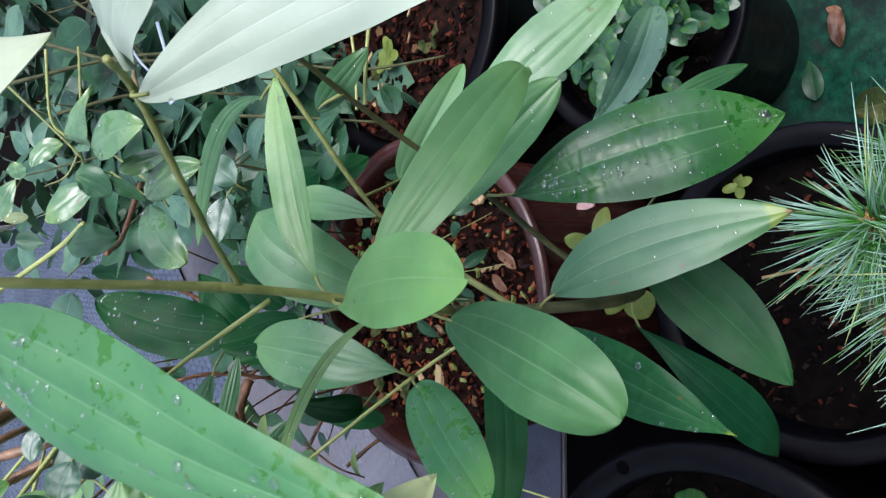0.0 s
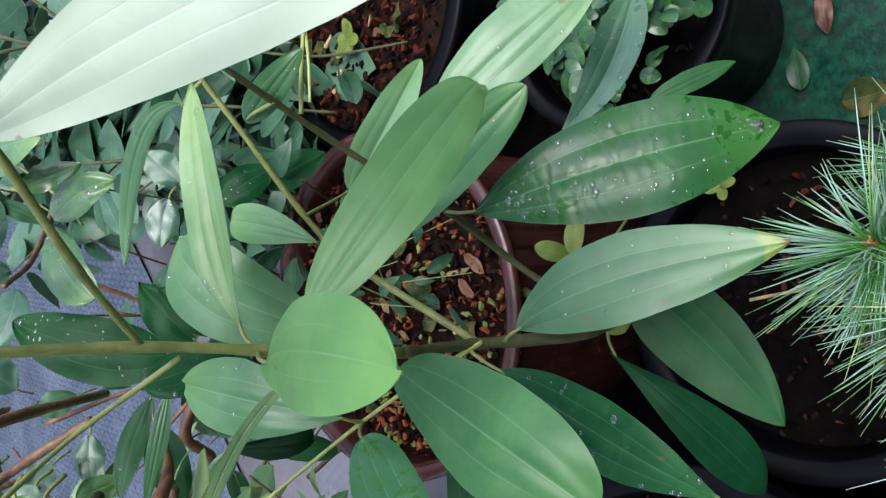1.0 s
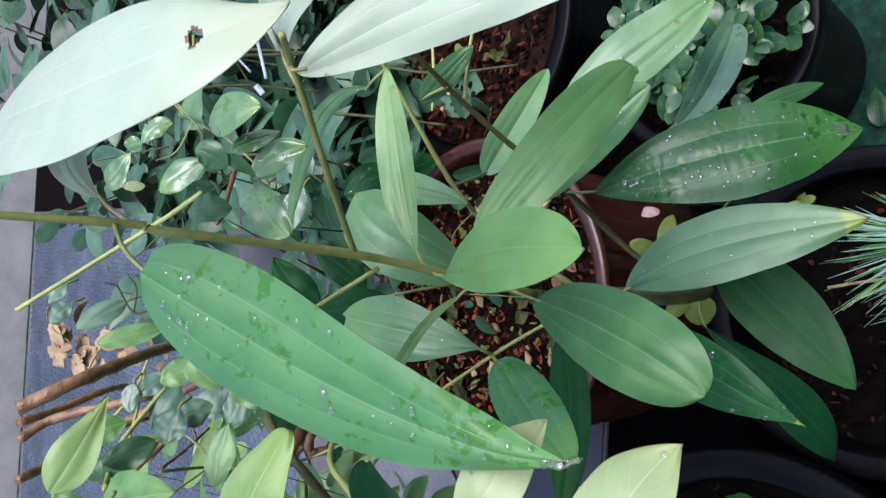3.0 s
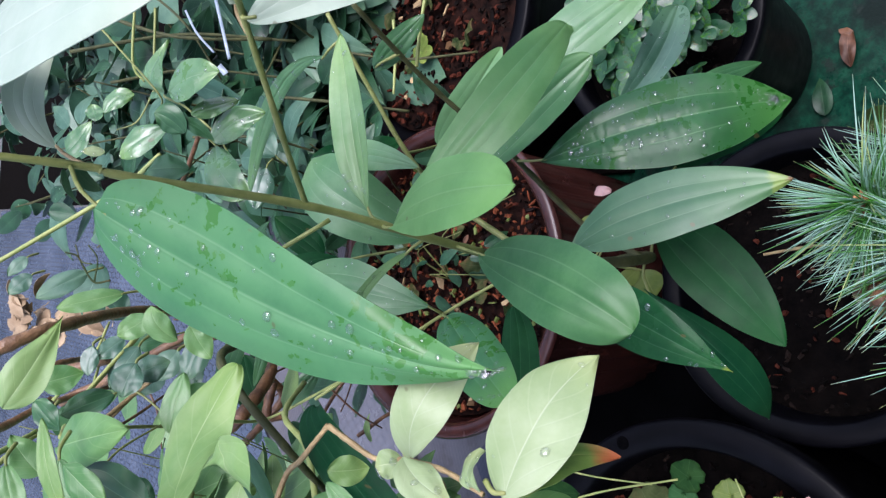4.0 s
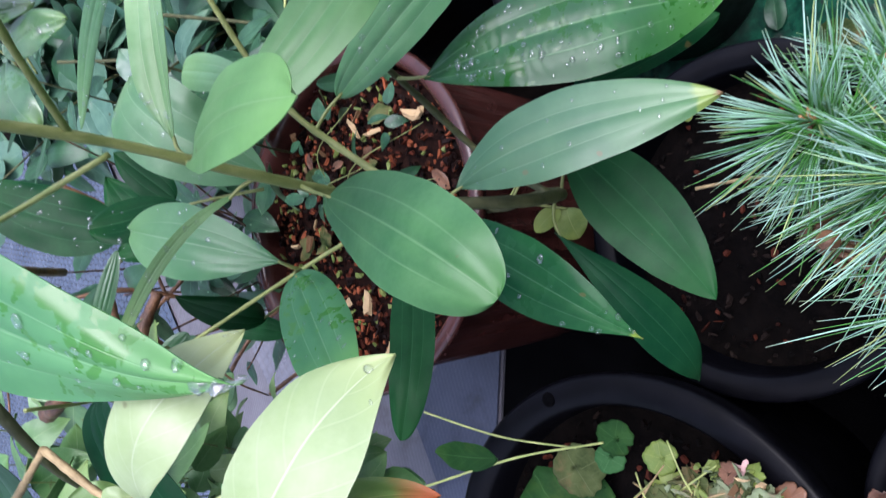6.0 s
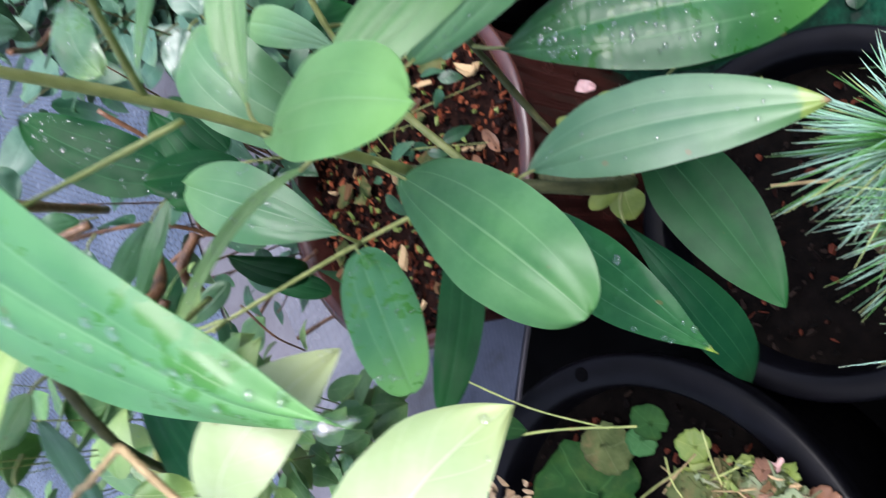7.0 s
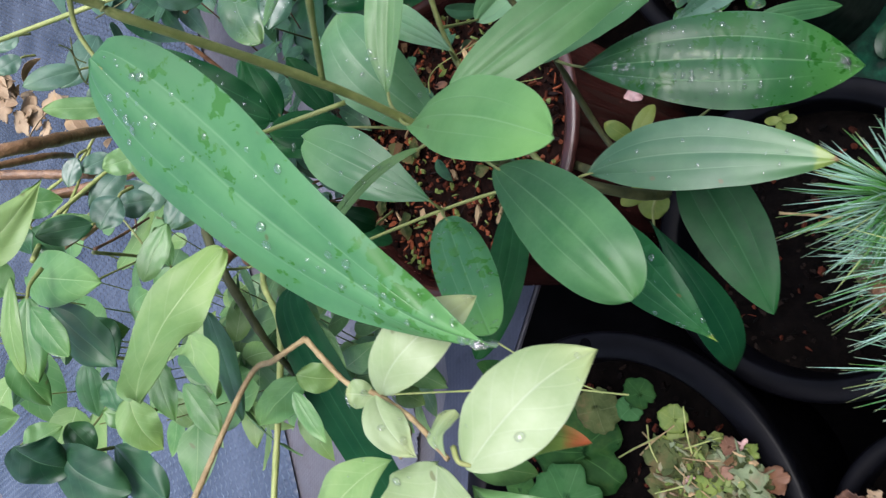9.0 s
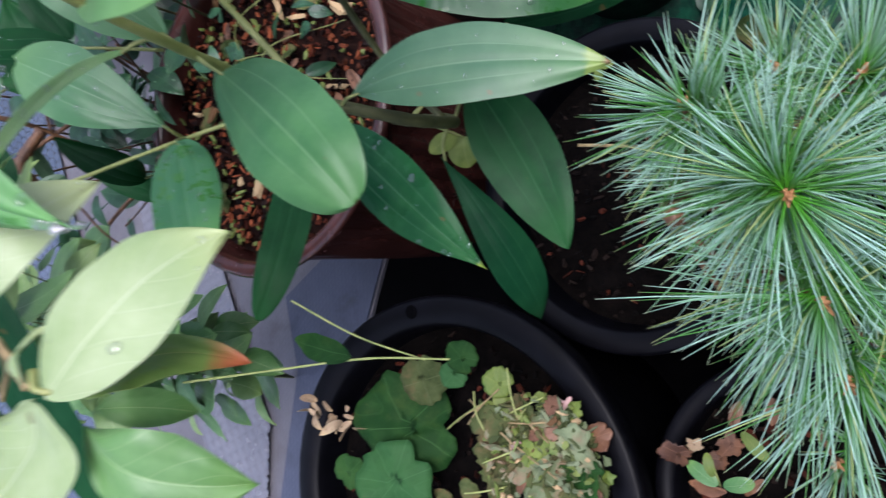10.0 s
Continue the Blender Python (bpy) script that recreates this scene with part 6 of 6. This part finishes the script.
def needle_tuft(parent, at, way, count, length, seed, label=""):
    """A shoot tip with slender needles bursting from it, and its bud."""
    rnd = random.Random(seed)
    at, way = V(at), V(way).normalized()
    a = way.orthogonal().normalized()
    b = way.cross(a)
    verts, faces, uvs = [], [], []
    for bundle in range(int(count * 0.32)):
        back = rnd.random() ** 1.4
        w = rnd.uniform(0, 2 * math.pi)
        lean = radians(rnd.uniform(8, 80) + 40 * back)
        axis = way * math.cos(lean) + (a * math.cos(w) + b * math.sin(w)) * math.sin(lean)
        sag = rnd.uniform(0.04, 0.32)
        reach = length * rnd.uniform(0.7, 1.12)
        for k in range(4):
            d = (axis + V(rnd.gauss(0, 0.07), rnd.gauss(0, 0.07), rnd.gauss(0, 0.07))).normalized()
            p = at - way * (0.09 * back) + axis * 0.003
            le = reach * rnd.uniform(0.88, 1.05)
            side = d.cross(V(rnd.uniform(-1, 1), rnd.uniform(-1, 1), rnd.uniform(-1, 1))).normalized()
            lift = d.cross(side)
            droop = V(0, 0, -1) * le * sag + way * le * 0.06 + V(rnd.gauss(0, 1), rnd.gauss(0, 1), rnd.gauss(0, 1)) * le * 0.06
            n = len(verts)
            for j in range(5):
                t = j / 4
                c0 = p + d * le * t + droop * t * t
                rr = 0.00074 * (1 - 0.8 * t ** 3)
                uvs += [(t, 0.5)] * 3
                verts += [c0 + side * rr, c0 - side * rr * 0.6 + lift * rr, c0 - side * rr * 0.6 - lift * rr]
            for j in range(4):
                for q in range(3):
                    q2 = (q + 1) % 3
                    faces.append((n + j * 3 + q, n + j * 3 + q2, n + j * 3 + 3 + q2, n + j * 3 + 3 + q))
    ob = part("needle_tuft", verts, faces, NEEDLE, parent, label, uvs)
    bv, bf = tube_data([at - way * 0.004, at + way * 0.004, at + way * 0.011], 0.004, 0.0008, 7, 4, 0.5, seed)
    for k in range(5):
        w = 2 * math.pi * (k + 0.3 * rnd.random()) / 5
        out = (a * math.cos(w) + b * math.sin(w)) * rnd.uniform(0.005, 0.009)
        tv, tf = tube_data([at + way * 0.001, at + out * 0.6 + way * 0.003, at + out + way * 0.006], 0.0022, 0.0006, 6, 3, 0.4, seed + k)
        n = len(bv)
        bv += tv
        bf += [tuple(n + q for q in f) for f in tf]
    part("bud", bv, bf, BUD, ob, "orange brown bud")
    return ob


pine = thing("pine", (-0.05, 0.25, 0.262), "small five-needle pine with blue green needles", "potted plant")
stem("twig", [(-0.026, 0.255, 0.508), (-0.017, 0.220, 0.495), (-0.011, 0.185, 0.482)], 0.0013, 0.0013, TWIG, pine, "dry straw caught in the needles")
stem("trunk", [(-0.050, 0.250, 0.240), (-0.060, 0.200, 0.400), (-0.060, 0.140, 0.550)], 0.009, 0.007, BARK, pine, "scaly brown trunk")
stem("branch", [(-0.060, 0.170, 0.500), (-0.042, 0.118, 0.517), (-0.025, 0.065, 0.575)], 0.0032, 0.0024, BARK, pine)
stem("branch", [(-0.060, 0.170, 0.500), (-0.075, 0.102, 0.488), (-0.090, 0.033, 0.517)], 0.0032, 0.0024, BARK, pine)
stem("branch", [(-0.060, 0.170, 0.500), (-0.019, 0.165, 0.502), (0.021, 0.160, 0.544)], 0.0032, 0.0024, BARK, pine)
stem("branch", [(-0.060, 0.170, 0.500), (0.012, 0.122, 0.449), (0.083, 0.074, 0.437)], 0.0032, 0.0024, BARK, pine)
stem("branch", [(-0.060, 0.170, 0.500), (-0.041, 0.147, 0.475), (-0.023, 0.123, 0.491)], 0.0032, 0.0024, BARK, pine)
stem("branch", [(-0.060, 0.170, 0.500), (0.011, 0.157, 0.435), (0.081, 0.144, 0.411)], 0.0032, 0.0024, BARK, pine)
stem("branch", [(-0.060, 0.170, 0.500), (-0.091, 0.085, 0.419), (-0.123, -0.001, 0.378)], 0.0032, 0.0024, BARK, pine)
stem("branch", [(-0.060, 0.170, 0.500), (-0.100, 0.089, 0.472), (-0.140, 0.007, 0.484)], 0.0032, 0.0024, BARK, pine)
stem("branch", [(-0.060, 0.170, 0.500), (-0.066, 0.110, 0.478), (-0.075, 0.060, 0.490)], 0.0032, 0.0024, BARK, pine)
stem("branch", [(-0.060, 0.170, 0.500), (-0.149, 0.088, 0.395), (-0.238, 0.006, 0.331)], 0.0032, 0.0024, BARK, pine)
needle_tuft(pine, (-0.025, 0.065, 0.575), (-0.25, -0.45, 0.85), 320, 0.118, 1)
needle_tuft(pine, (-0.090, 0.033, 0.517), (-0.70, -0.35, 0.60), 260, 0.125, 2)
needle_tuft(pine, (0.021, 0.160, 0.544), (0.10, 0.25, 0.95), 340, 0.088, 3)
needle_tuft(pine, (0.083, 0.074, 0.437), (0.50, -0.20, 0.80), 240, 0.100, 4)
needle_tuft(pine, (-0.023, 0.123, 0.491), (-0.20, 0.60, 0.70), 200, 0.100, 5)
needle_tuft(pine, (0.081, 0.144, 0.411), (0.30, 0.30, 0.90), 220, 0.090, 6)
needle_tuft(pine, (-0.123, -0.001, 0.378), (-0.60, -0.20, 0.70), 200, 0.090, 7)
needle_tuft(pine, (-0.140, 0.007, 0.484), (-0.60, -0.15, 0.50), 170, 0.120, 8)
needle_tuft(pine, (-0.075, 0.060, 0.490), (-0.55, 0.60, 0.20), 150, 0.130, 10)
needle_tuft(pine, (-0.238, 0.006, 0.331), (-0.30, 0.10, 0.80), 90, 0.060, 9)

# ---- small round-leaved creeper ----
round_kinds = leaf_kinds(WEED, 0.029, 0.021, 5, 90, a=0.5, b=0.65, fold=0.1)
creeper = thing("creeper", (0.305, 0.529, 0.245), "low creeper with small wet round leaves", "ground cover")
rnd = random.Random(8)
for k in range(16):
    w = 2 * math.pi * k / 16 + rnd.uniform(-0.3, 0.3)
    rr = rnd.uniform(0.07, 0.15)
    line = [(0.305, 0.529, 0.245), (0.305 + 0.5 * rr * math.cos(w), 0.529 + 0.5 * rr * math.sin(w), 0.33), (0.305 + rr * math.cos(w), 0.529 + rr * math.sin(w), 0.30)]
    stem("stem", line, 0.0014, 0.0008, STEM_GREY, creeper)
    for q in spline(line, 8)[3:]:
        for _ in range(2):
            h = rnd.uniform(0, 6.28)
            set_leaf(creeper, rnd.choice(round_kinds), q + V(rnd.gauss(0, 0.014), rnd.gauss(0, 0.014), rnd.uniform(0, 0.03)), h, rnd.uniform(-0.5, 0.3), rnd.gauss(0, 0.3), rnd.uniform(0.7, 1.25))

# ---- litter and fallen leaves ----
dead_kinds = leaf_kinds(DEAD, 0.06, 0.026, 4, 120, a=0.7, b=0.7, fold=0.3)
withered_kinds = leaf_kinds(WITHERED, 0.07, 0.052, 5, 130, a=0.5, b=0.8, fold=0.2, curl=0.25)


def fallen(at, heading, mesh, label, size=1.0):
    ob = new("fallen_leaf", mesh)
    ob.matrix_basis = Matrix.Translation(at) @ Euler((0.05, 0.03, heading)).to_matrix().to_4x4() @ Matrix.Scale(size, 4)
    return tagged(ob, label, "fallen leaf", "fallen leaves on the floor")


def lay_leaf(mesh, at, heading, pitch, roll, size, name, label):
    """A dead leaf lying loose on a pot's soil."""
    ob = new(name, mesh)
    ob.matrix_basis = Matrix.Translation(at) @ Euler((roll, pitch, heading)).to_matrix().to_4x4() @ Matrix.Scale(size, 4)
    return tagged(ob, label, "dead leaf", "dead leaves on the soil")


fallen((0.283, 0.352, 0.006), 0.1, dead_kinds[0], "reddish brown fallen leaf on the wet floor", 1.0)
fallen((0.335, 0.35, 0.006), 1.2, dead_kinds[1], "small orange brown leaf fallen on the floor", 0.45)
fallen((0.212, 0.386, 0.006), 0.2, dark_kinds[0], "dark grey green fallen leaf on the wet floor", 0.8)
fallen((0.19, 0.335, 0.006), 4.9, withered_kinds[1], "pale withered leaf fallen on the wet floor", 0.95)
ivy = thing("ivy", (-0.43, 0.33, 0.365), "trailing ivy with lobed green leaves on yellow stems", "potted plant")
lobed_leaf(ivy, (-0.284, 0.372, 0.400), 0.020, (-0.15, -0.20, 0.95), 0.3, 5, IVY, "small lobed ivy leaf", 31)
lobed_leaf(ivy, (-0.396, 0.427, 0.368), 0.067, (0.00, -0.30, 0.95), 1.2, 5, IVY, "broad dull green lobed leaf", 32)
lobed_leaf(ivy, (-0.448, 0.417, 0.395), 0.050, (0.15, -0.20, 0.95), 2.0, 7, IVY_LIGHT, "round scalloped green leaf", 33)
leaf(ivy, (-0.323, 0.492, 0.450), (-0.332, 0.540, 0.456), (-0.341, 0.587, 0.450), 0.034, (0.0, -0.3, 0.95), IVY, "dull green pointed ivy leaf", seed=405, nu=20, nv=12, a=0.6, b=0.7, ripple=0.12, groove=0.0001)
lobed_leaf(ivy, (-0.328, 0.436, 0.385), 0.030, (0.00, -0.20, 0.95), 3.0, 4, WITHERED, "pale worn lobed leaf", 35)
lobed_leaf(ivy, (-0.302, 0.383, 0.395), 0.016, (0.15, -0.30, 0.95), 2.0, 4, IVY_LIGHT, "small lobed ivy leaf", 36)
lobed_leaf(ivy, (-0.497, 0.504, 0.385), 0.024, (-0.15, -0.20, 0.95), 5.0, 5, IVY, "small lobed ivy leaf", 37)
lobed_leaf(ivy, (-0.298, 0.332, 0.375), 0.018, (0.00, -0.30, 0.95), 0.7, 5, YELLOW, "yellowing lobed leaf", 38)
stem("stem", [(-0.448, 0.716, 0.500), (-0.374, 0.578, 0.470), (-0.320, 0.475, 0.440), (-0.283, 0.379, 0.420)], 0.0016, 0.0011, STEM_YELLOW, ivy)
stem("stem", [(-0.293, 0.598, 0.460), (-0.302, 0.500, 0.440), (-0.297, 0.411, 0.420)], 0.0012, 0.0009, STEM_YELLOW, ivy)
rnd = random.Random(21)
lobed_leaf(ivy, (-0.358, 0.301, 0.368), 0.034, (-0.20, -0.20, 0.95), 0.3, 4, WITHERED, "crumpled grey green withered leaf", 61, 0.32, "withered_leaf")
lobed_leaf(ivy, (-0.310, 0.258, 0.372), 0.023, (0.00, -0.10, 0.95), 1.5, 4, BLEACHED, "crumpled grey green withered leaf", 62, 0.32, "withered_leaf")
lobed_leaf(ivy, (-0.357, 0.257, 0.376), 0.037, (0.20, 0.00, 0.95), 2.2, 4, BLEACHED, "crumpled grey green withered leaf", 63, 0.32, "withered_leaf")
lobed_leaf(ivy, (-0.323, 0.236, 0.380), 0.026, (-0.20, 0.10, 0.95), 4.0, 4, BLEACHED, "crumpled grey green withered leaf", 64, 0.32, "withered_leaf")
lobed_leaf(ivy, (-0.405, 0.312, 0.368), 0.031, (0.00, -0.20, 0.95), 5.0, 4, WITHERED, "crumpled grey green withered leaf", 65, 0.32, "withered_leaf")
lobed_leaf(ivy, (-0.330, 0.320, 0.372), 0.020, (0.20, -0.10, 0.95), 0.9, 4, YELLOW, "limp leaf among withered ones", 66, 0.32, "withered_leaf")
lobed_leaf(ivy, (-0.344, 0.215, 0.376), 0.025, (-0.20, 0.00, 0.95), 2.8, 4, IVY, "limp leaf among withered ones", 67, 0.32, "withered_leaf")
lobed_leaf(ivy, (-0.342, 0.341, 0.380), 0.021, (0.00, 0.10, 0.95), 3.3, 4, WITHERED, "crumpled grey green withered leaf", 68, 0.32, "withered_leaf")
lobed_leaf(ivy, (-0.299, 0.254, 0.368), 0.014, (0.20, -0.20, 0.95), 0.1, 4, PETAL, "limp leaf among withered ones", 69, 0.32, "withered_leaf")
lobed_leaf(ivy, (-0.359, 0.284, 0.372), 0.013, (-0.20, -0.10, 0.95), 1.1, 4, PETAL, "limp leaf among withered ones", 70, 0.32, "withered_leaf")
lobed_leaf(ivy, (-0.332, 0.266, 0.376), 0.015, (0.00, 0.00, 0.95), 2.1, 4, YELLOW, "limp leaf among withered ones", 71, 0.32, "withered_leaf")
wilt, buds = V((-0.352, 0.25, 0.362)), V((-0.432, 0.556, 0.395))
for bits, shade, seed, size, words in ((150, WITHERED, 61, (0.002, 0.009), "grey green crumbs of withered leaves"), (70, BLEACHED, 62, (0.002, 0.01), "bleached scraps of withered leaves"), (60, YELLOW, 63, (0.002, 0.01), "yellow scraps of withered leaves"), (40, SCRAP, 64, (0.002, 0.008), "tan scraps of withered leaves")):
    litter(ivy, "withered_scrap", (-0.355, 0.265, 0), 0.07, 0.37, bits, shade, seed, size, words)
for k in range(14):
    w, rr = rnd.uniform(0, 6.28), 0.07 * math.sqrt(rnd.random())
    foot = V(-0.37 + rr * math.cos(w), 0.3 + rr * math.sin(w), 0.374)
    way = V(rnd.gauss(0, 0.022), rnd.gauss(0, 0.022), 0.006)
    stem("stalk", [foot - way, foot + V(0, 0, 0.008), foot + way], 0.0011, 0.0008, rnd.choice((STEM_YELLOW, TWIG, STEM)), ivy)
for k in range(34):
    w, rr = rnd.uniform(0, 6.28), 0.068 * math.sqrt(rnd.random())
    spot = wilt + V(0.8 * rr * math.cos(w) + 0.01, rr * math.sin(w), 0.004 + 0.016 * rnd.random())
    lobed_leaf(ivy, spot, rnd.choice((0.005, 0.008, 0.011, 0.016)), (rnd.gauss(0, 0.35), rnd.gauss(0, 0.35), 0.9), rnd.uniform(0, 6.28), 3, rnd.choice((WITHERED, WITHERED, BLEACHED, YELLOW, DEAD)), "", 200 + k, 0.6, "withered_leaf")
for k in range(12):
    w, rr = rnd.uniform(0, 6.28), 0.13 * math.sqrt(rnd.random())
    set_leaf(ivy, rnd.choice(withered_kinds), (-0.44 + rr * math.cos(w), 0.27 + rr * math.sin(w), 0.356 + 0.012 * rnd.random()), rnd.uniform(0, 6.28), rnd.uniform(-0.4, 0.2), rnd.gauss(0, 0.3), rnd.uniform(0.3, 0.7), "withered_leaf")
for k in range(20):
    set_leaf(ivy, dry_kinds[k % 3], buds + V(rnd.gauss(0, 0.01), rnd.gauss(0, 0.022), rnd.gauss(0, 0.006)), rnd.uniform(0, 6.28), rnd.uniform(-1.0, 0.6), rnd.gauss(0, 0.7), rnd.uniform(0.4, 0.8), "dry_petal")
for k in range(7):
    w, rr = rnd.uniform(0, 6.28), 0.08 * math.sqrt(rnd.random())
    lay_leaf(rnd.choice(dead_kinds), (-0.27 + rr * math.cos(w), 0.03 + rr * math.sin(w), 0.315), rnd.uniform(0, 6.28), rnd.uniform(-0.4, 0.2), rnd.gauss(0, 0.3), rnd.uniform(0.4, 0.8), "dead_leaf", "dry reddish brown leaf on the soil of the small pot")
for k in range(22):
    w, rr = rnd.uniform(0, 6.28), 0.16 * math.sqrt(rnd.random())
    lay_leaf(rnd.choice(withered_kinds + dead_kinds), (-0.074 + rr * math.cos(w), 0.80 + rr * math.sin(w), 0.402), rnd.uniform(0, 6.28), rnd.uniform(-0.3, 0.2), rnd.gauss(0, 0.3), rnd.uniform(0.35, 0.7), "withered_leaf", "shrivelled scrap of leaf on the bark chips")
for k in range(9):
    w, rr = rnd.uniform(0, 6.28), 0.12 * math.sqrt(rnd.random())
    lay_leaf(rnd.choice(withered_kinds), (0.37 + rr * math.cos(w), 0.93 + rr * math.sin(w), 0.352), rnd.uniform(0, 6.28), rnd.uniform(-0.3, 0.2), rnd.gauss(0, 0.3), rnd.uniform(0.3, 0.6), "withered_leaf", "shrivelled leaf on the reddish mulch")


def sprout(at, label, count, size, material, seed):
    ob = thing("sprout", at, label, "seedling")
    kinds = leaf_kinds(material, size, size * 0.62, 2, seed, a=0.5, b=0.5)
    stem("stem", [at, V(at) + V(0.002, 0.001, 0.012), V(at) + V(0, 0, 0.022)], 0.0008, 0.0006, STEM_YELLOW, ob)
    for k in range(count):
        set_leaf(ob, kinds[k % 2], V(at) + V(0, 0, 0.012 + 0.012 * k / count), 6.283 * k / count + 0.3, -0.25, 0.0, 1.0)
    return ob


sprout((0.075, 0.384, 0.25), "tiny yellow green seedling on the dark soil", 4, 0.019, YELLOW, 301)

sprout((0.318, 0.927, 0.345), "small yellow green seedling in the bark mulch", 6, 0.032, YELLOW, 302)
leaf(cinnamon, (-0.045, 0.417, 0.450), (-0.060, 0.412, 0.449), (-0.075, 0.407, 0.439), 0.035, (0.01, -0.51, 0.86), YELLOW, stalk=(-0.042, 0.453, 0.491), seed=401, nu=14, nv=8, a=0.5, b=0.6, label="yellowing leaf")
leaf(cinnamon, (-0.045, 0.422, 0.455), (-0.058, 0.430, 0.467), (-0.071, 0.438, 0.471), 0.020, (0.01, -0.53, 0.84), YELLOW, stalk=(-0.042, 0.453, 0.491), seed=402, nu=14, nv=8, a=0.5, b=0.6)
leaf(cinnamon, (0.003, 0.451, 0.463), (0.025, 0.451, 0.462), (0.046, 0.450, 0.452), 0.020, (-0.07, -0.49, 0.87), YELLOW, stalk=(-0.044, 0.466, 0.481), seed=403, nu=14, nv=8, a=0.5, b=0.6)
leaf(cinnamon, (0.002, 0.465, 0.449), (0.007, 0.479, 0.465), (0.013, 0.492, 0.473), 0.021, (-0.05, -0.51, 0.86), YELLOW, stalk=(-0.045, 0.480, 0.470), seed=404, nu=14, nv=8, a=0.5, b=0.6)
tagged(new("petal", mesh_of("petal", *blade_data((0.052, 0.509, 0.425), (0.052, 0.497, 0.428), (0.052, 0.485, 0.425), 0.013, (0, -0.3, 1), a=0.3, b=0.4, nu=12, nv=8, ripple=0.35, thick=0.0006)[:2], [PETAL])), "fallen pale pink petal on the pot rim", "petal")


def ribbon(points, width, label):
    line = spline(points, 8)
    verts, faces = [], []
    for i, p in enumerate(line):
        way = (line[min(i + 1, len(line) - 1)] - line[max(i - 1, 0)]).normalized()
        side = way.cross(V(0.3 * math.sin(i * 0.4), -0.7, 0.6)).normalized() * width / 2
        up = side.cross(way).normalized() * 0.0004
        verts += [p - side - up, p + side - up, p + side + up, p - side + up]
    for i in range(len(line) - 1):
        for k in range(4):
            faces.append((i * 4 + k, i * 4 + (k + 1) % 4, i * 4 + 4 + (k + 1) % 4, i * 4 + 4 + k))
    faces += [(3, 2, 1, 0), tuple(len(verts) - 4 + k for k in range(4))]
    ob = new("plastic_tie", mesh_of("plastic_tie", verts, faces, [WHITE]))
    return tagged(ob, label, "plant tie", "ties on the shrub")


ribbon([(0.290, 0.909, 0.760), (0.240, 0.881, 0.760), (0.202, 0.865, 0.757)], 0.0042, "white plastic strip tied to the shrub")
ribbon([(0.273, 0.937, 0.789), (0.238, 0.907, 0.785), (0.212, 0.889, 0.767)], 0.003, "narrow white plastic strip hanging on the shrub")
ribbon([(0.193, 0.875, 0.766), (0.187, 0.871, 0.762), (0.182, 0.868, 0.759)], 0.008, "white plastic tag end among the leaves")
rnd = random.Random(55)
lobed_leaf(thing("dead_leaf", (-0.291, 0.133, 0.346), "curled brown dead leaf lying in the small pot", "dead leaf", "dead leaves on the soil"), (-0.291, 0.133, 0.346), 0.016, (-0.30, -0.4, 0.9), 0.4, 3, DEAD, "", 81, 0.4, "leaf")
lobed_leaf(thing("dead_leaf", (-0.265, 0.098, 0.316), "curled brown dead leaf lying in the small pot", "dead leaf", "dead leaves on the soil"), (-0.265, 0.098, 0.316), 0.013, (0.00, -0.4, 0.9), 2.0, 3, DEAD, "", 82, 0.4, "leaf")
lobed_leaf(thing("dead_leaf", (-0.287, 0.103, 0.314), "curled brown dead leaf lying in the small pot", "dead leaf", "dead leaves on the soil"), (-0.287, 0.103, 0.314), 0.009, (0.30, -0.4, 0.9), 1.0, 3, DEAD, "", 83, 0.4, "leaf")
lobed_leaf(thing("dead_leaf", (-0.274, 0.126, 0.345), "curled brown dead leaf lying in the small pot", "dead leaf", "dead leaves on the soil"), (-0.274, 0.126, 0.345), 0.008, (-0.30, -0.4, 0.9), 3.0, 3, DRY, "", 84, 0.4, "leaf")
seedling = thing("seedling", (-0.308, 0.101, 0.305), "seedling with round green leaves and a yellow stem", "seedling")
leaf(seedling, (-0.307, 0.095, 0.330), (-0.303, 0.113, 0.333), (-0.299, 0.130, 0.330), 0.016, (0, -0.4, 0.9), SOFT, seed=501, nu=14, nv=8, a=0.5, b=0.5, groove=0.0001)
leaf(seedling, (-0.306, 0.090, 0.330), (-0.297, 0.077, 0.333), (-0.289, 0.065, 0.330), 0.017, (0, -0.4, 0.9), SOFT, seed=502, nu=14, nv=8, a=0.5, b=0.5, groove=0.0001)
leaf(seedling, (-0.300, 0.101, 0.335), (-0.290, 0.108, 0.338), (-0.280, 0.114, 0.335), 0.010, (0, -0.4, 0.9), YELLOW, seed=503, nu=14, nv=8, a=0.5, b=0.5, groove=0.0001)
leaf(seedling, (-0.249, 0.092, 0.325), (-0.257, 0.076, 0.328), (-0.264, 0.061, 0.325), 0.013, (0, -0.4, 0.9), YELLOW, seed=504, nu=14, nv=8, a=0.5, b=0.5, groove=0.0001)
stem("stem", [(-0.316, 0.098, 0.305), (-0.304, 0.098, 0.325), (-0.281, 0.112, 0.335)], 0.0012, 0.0008, STEM_YELLOW, seedling)
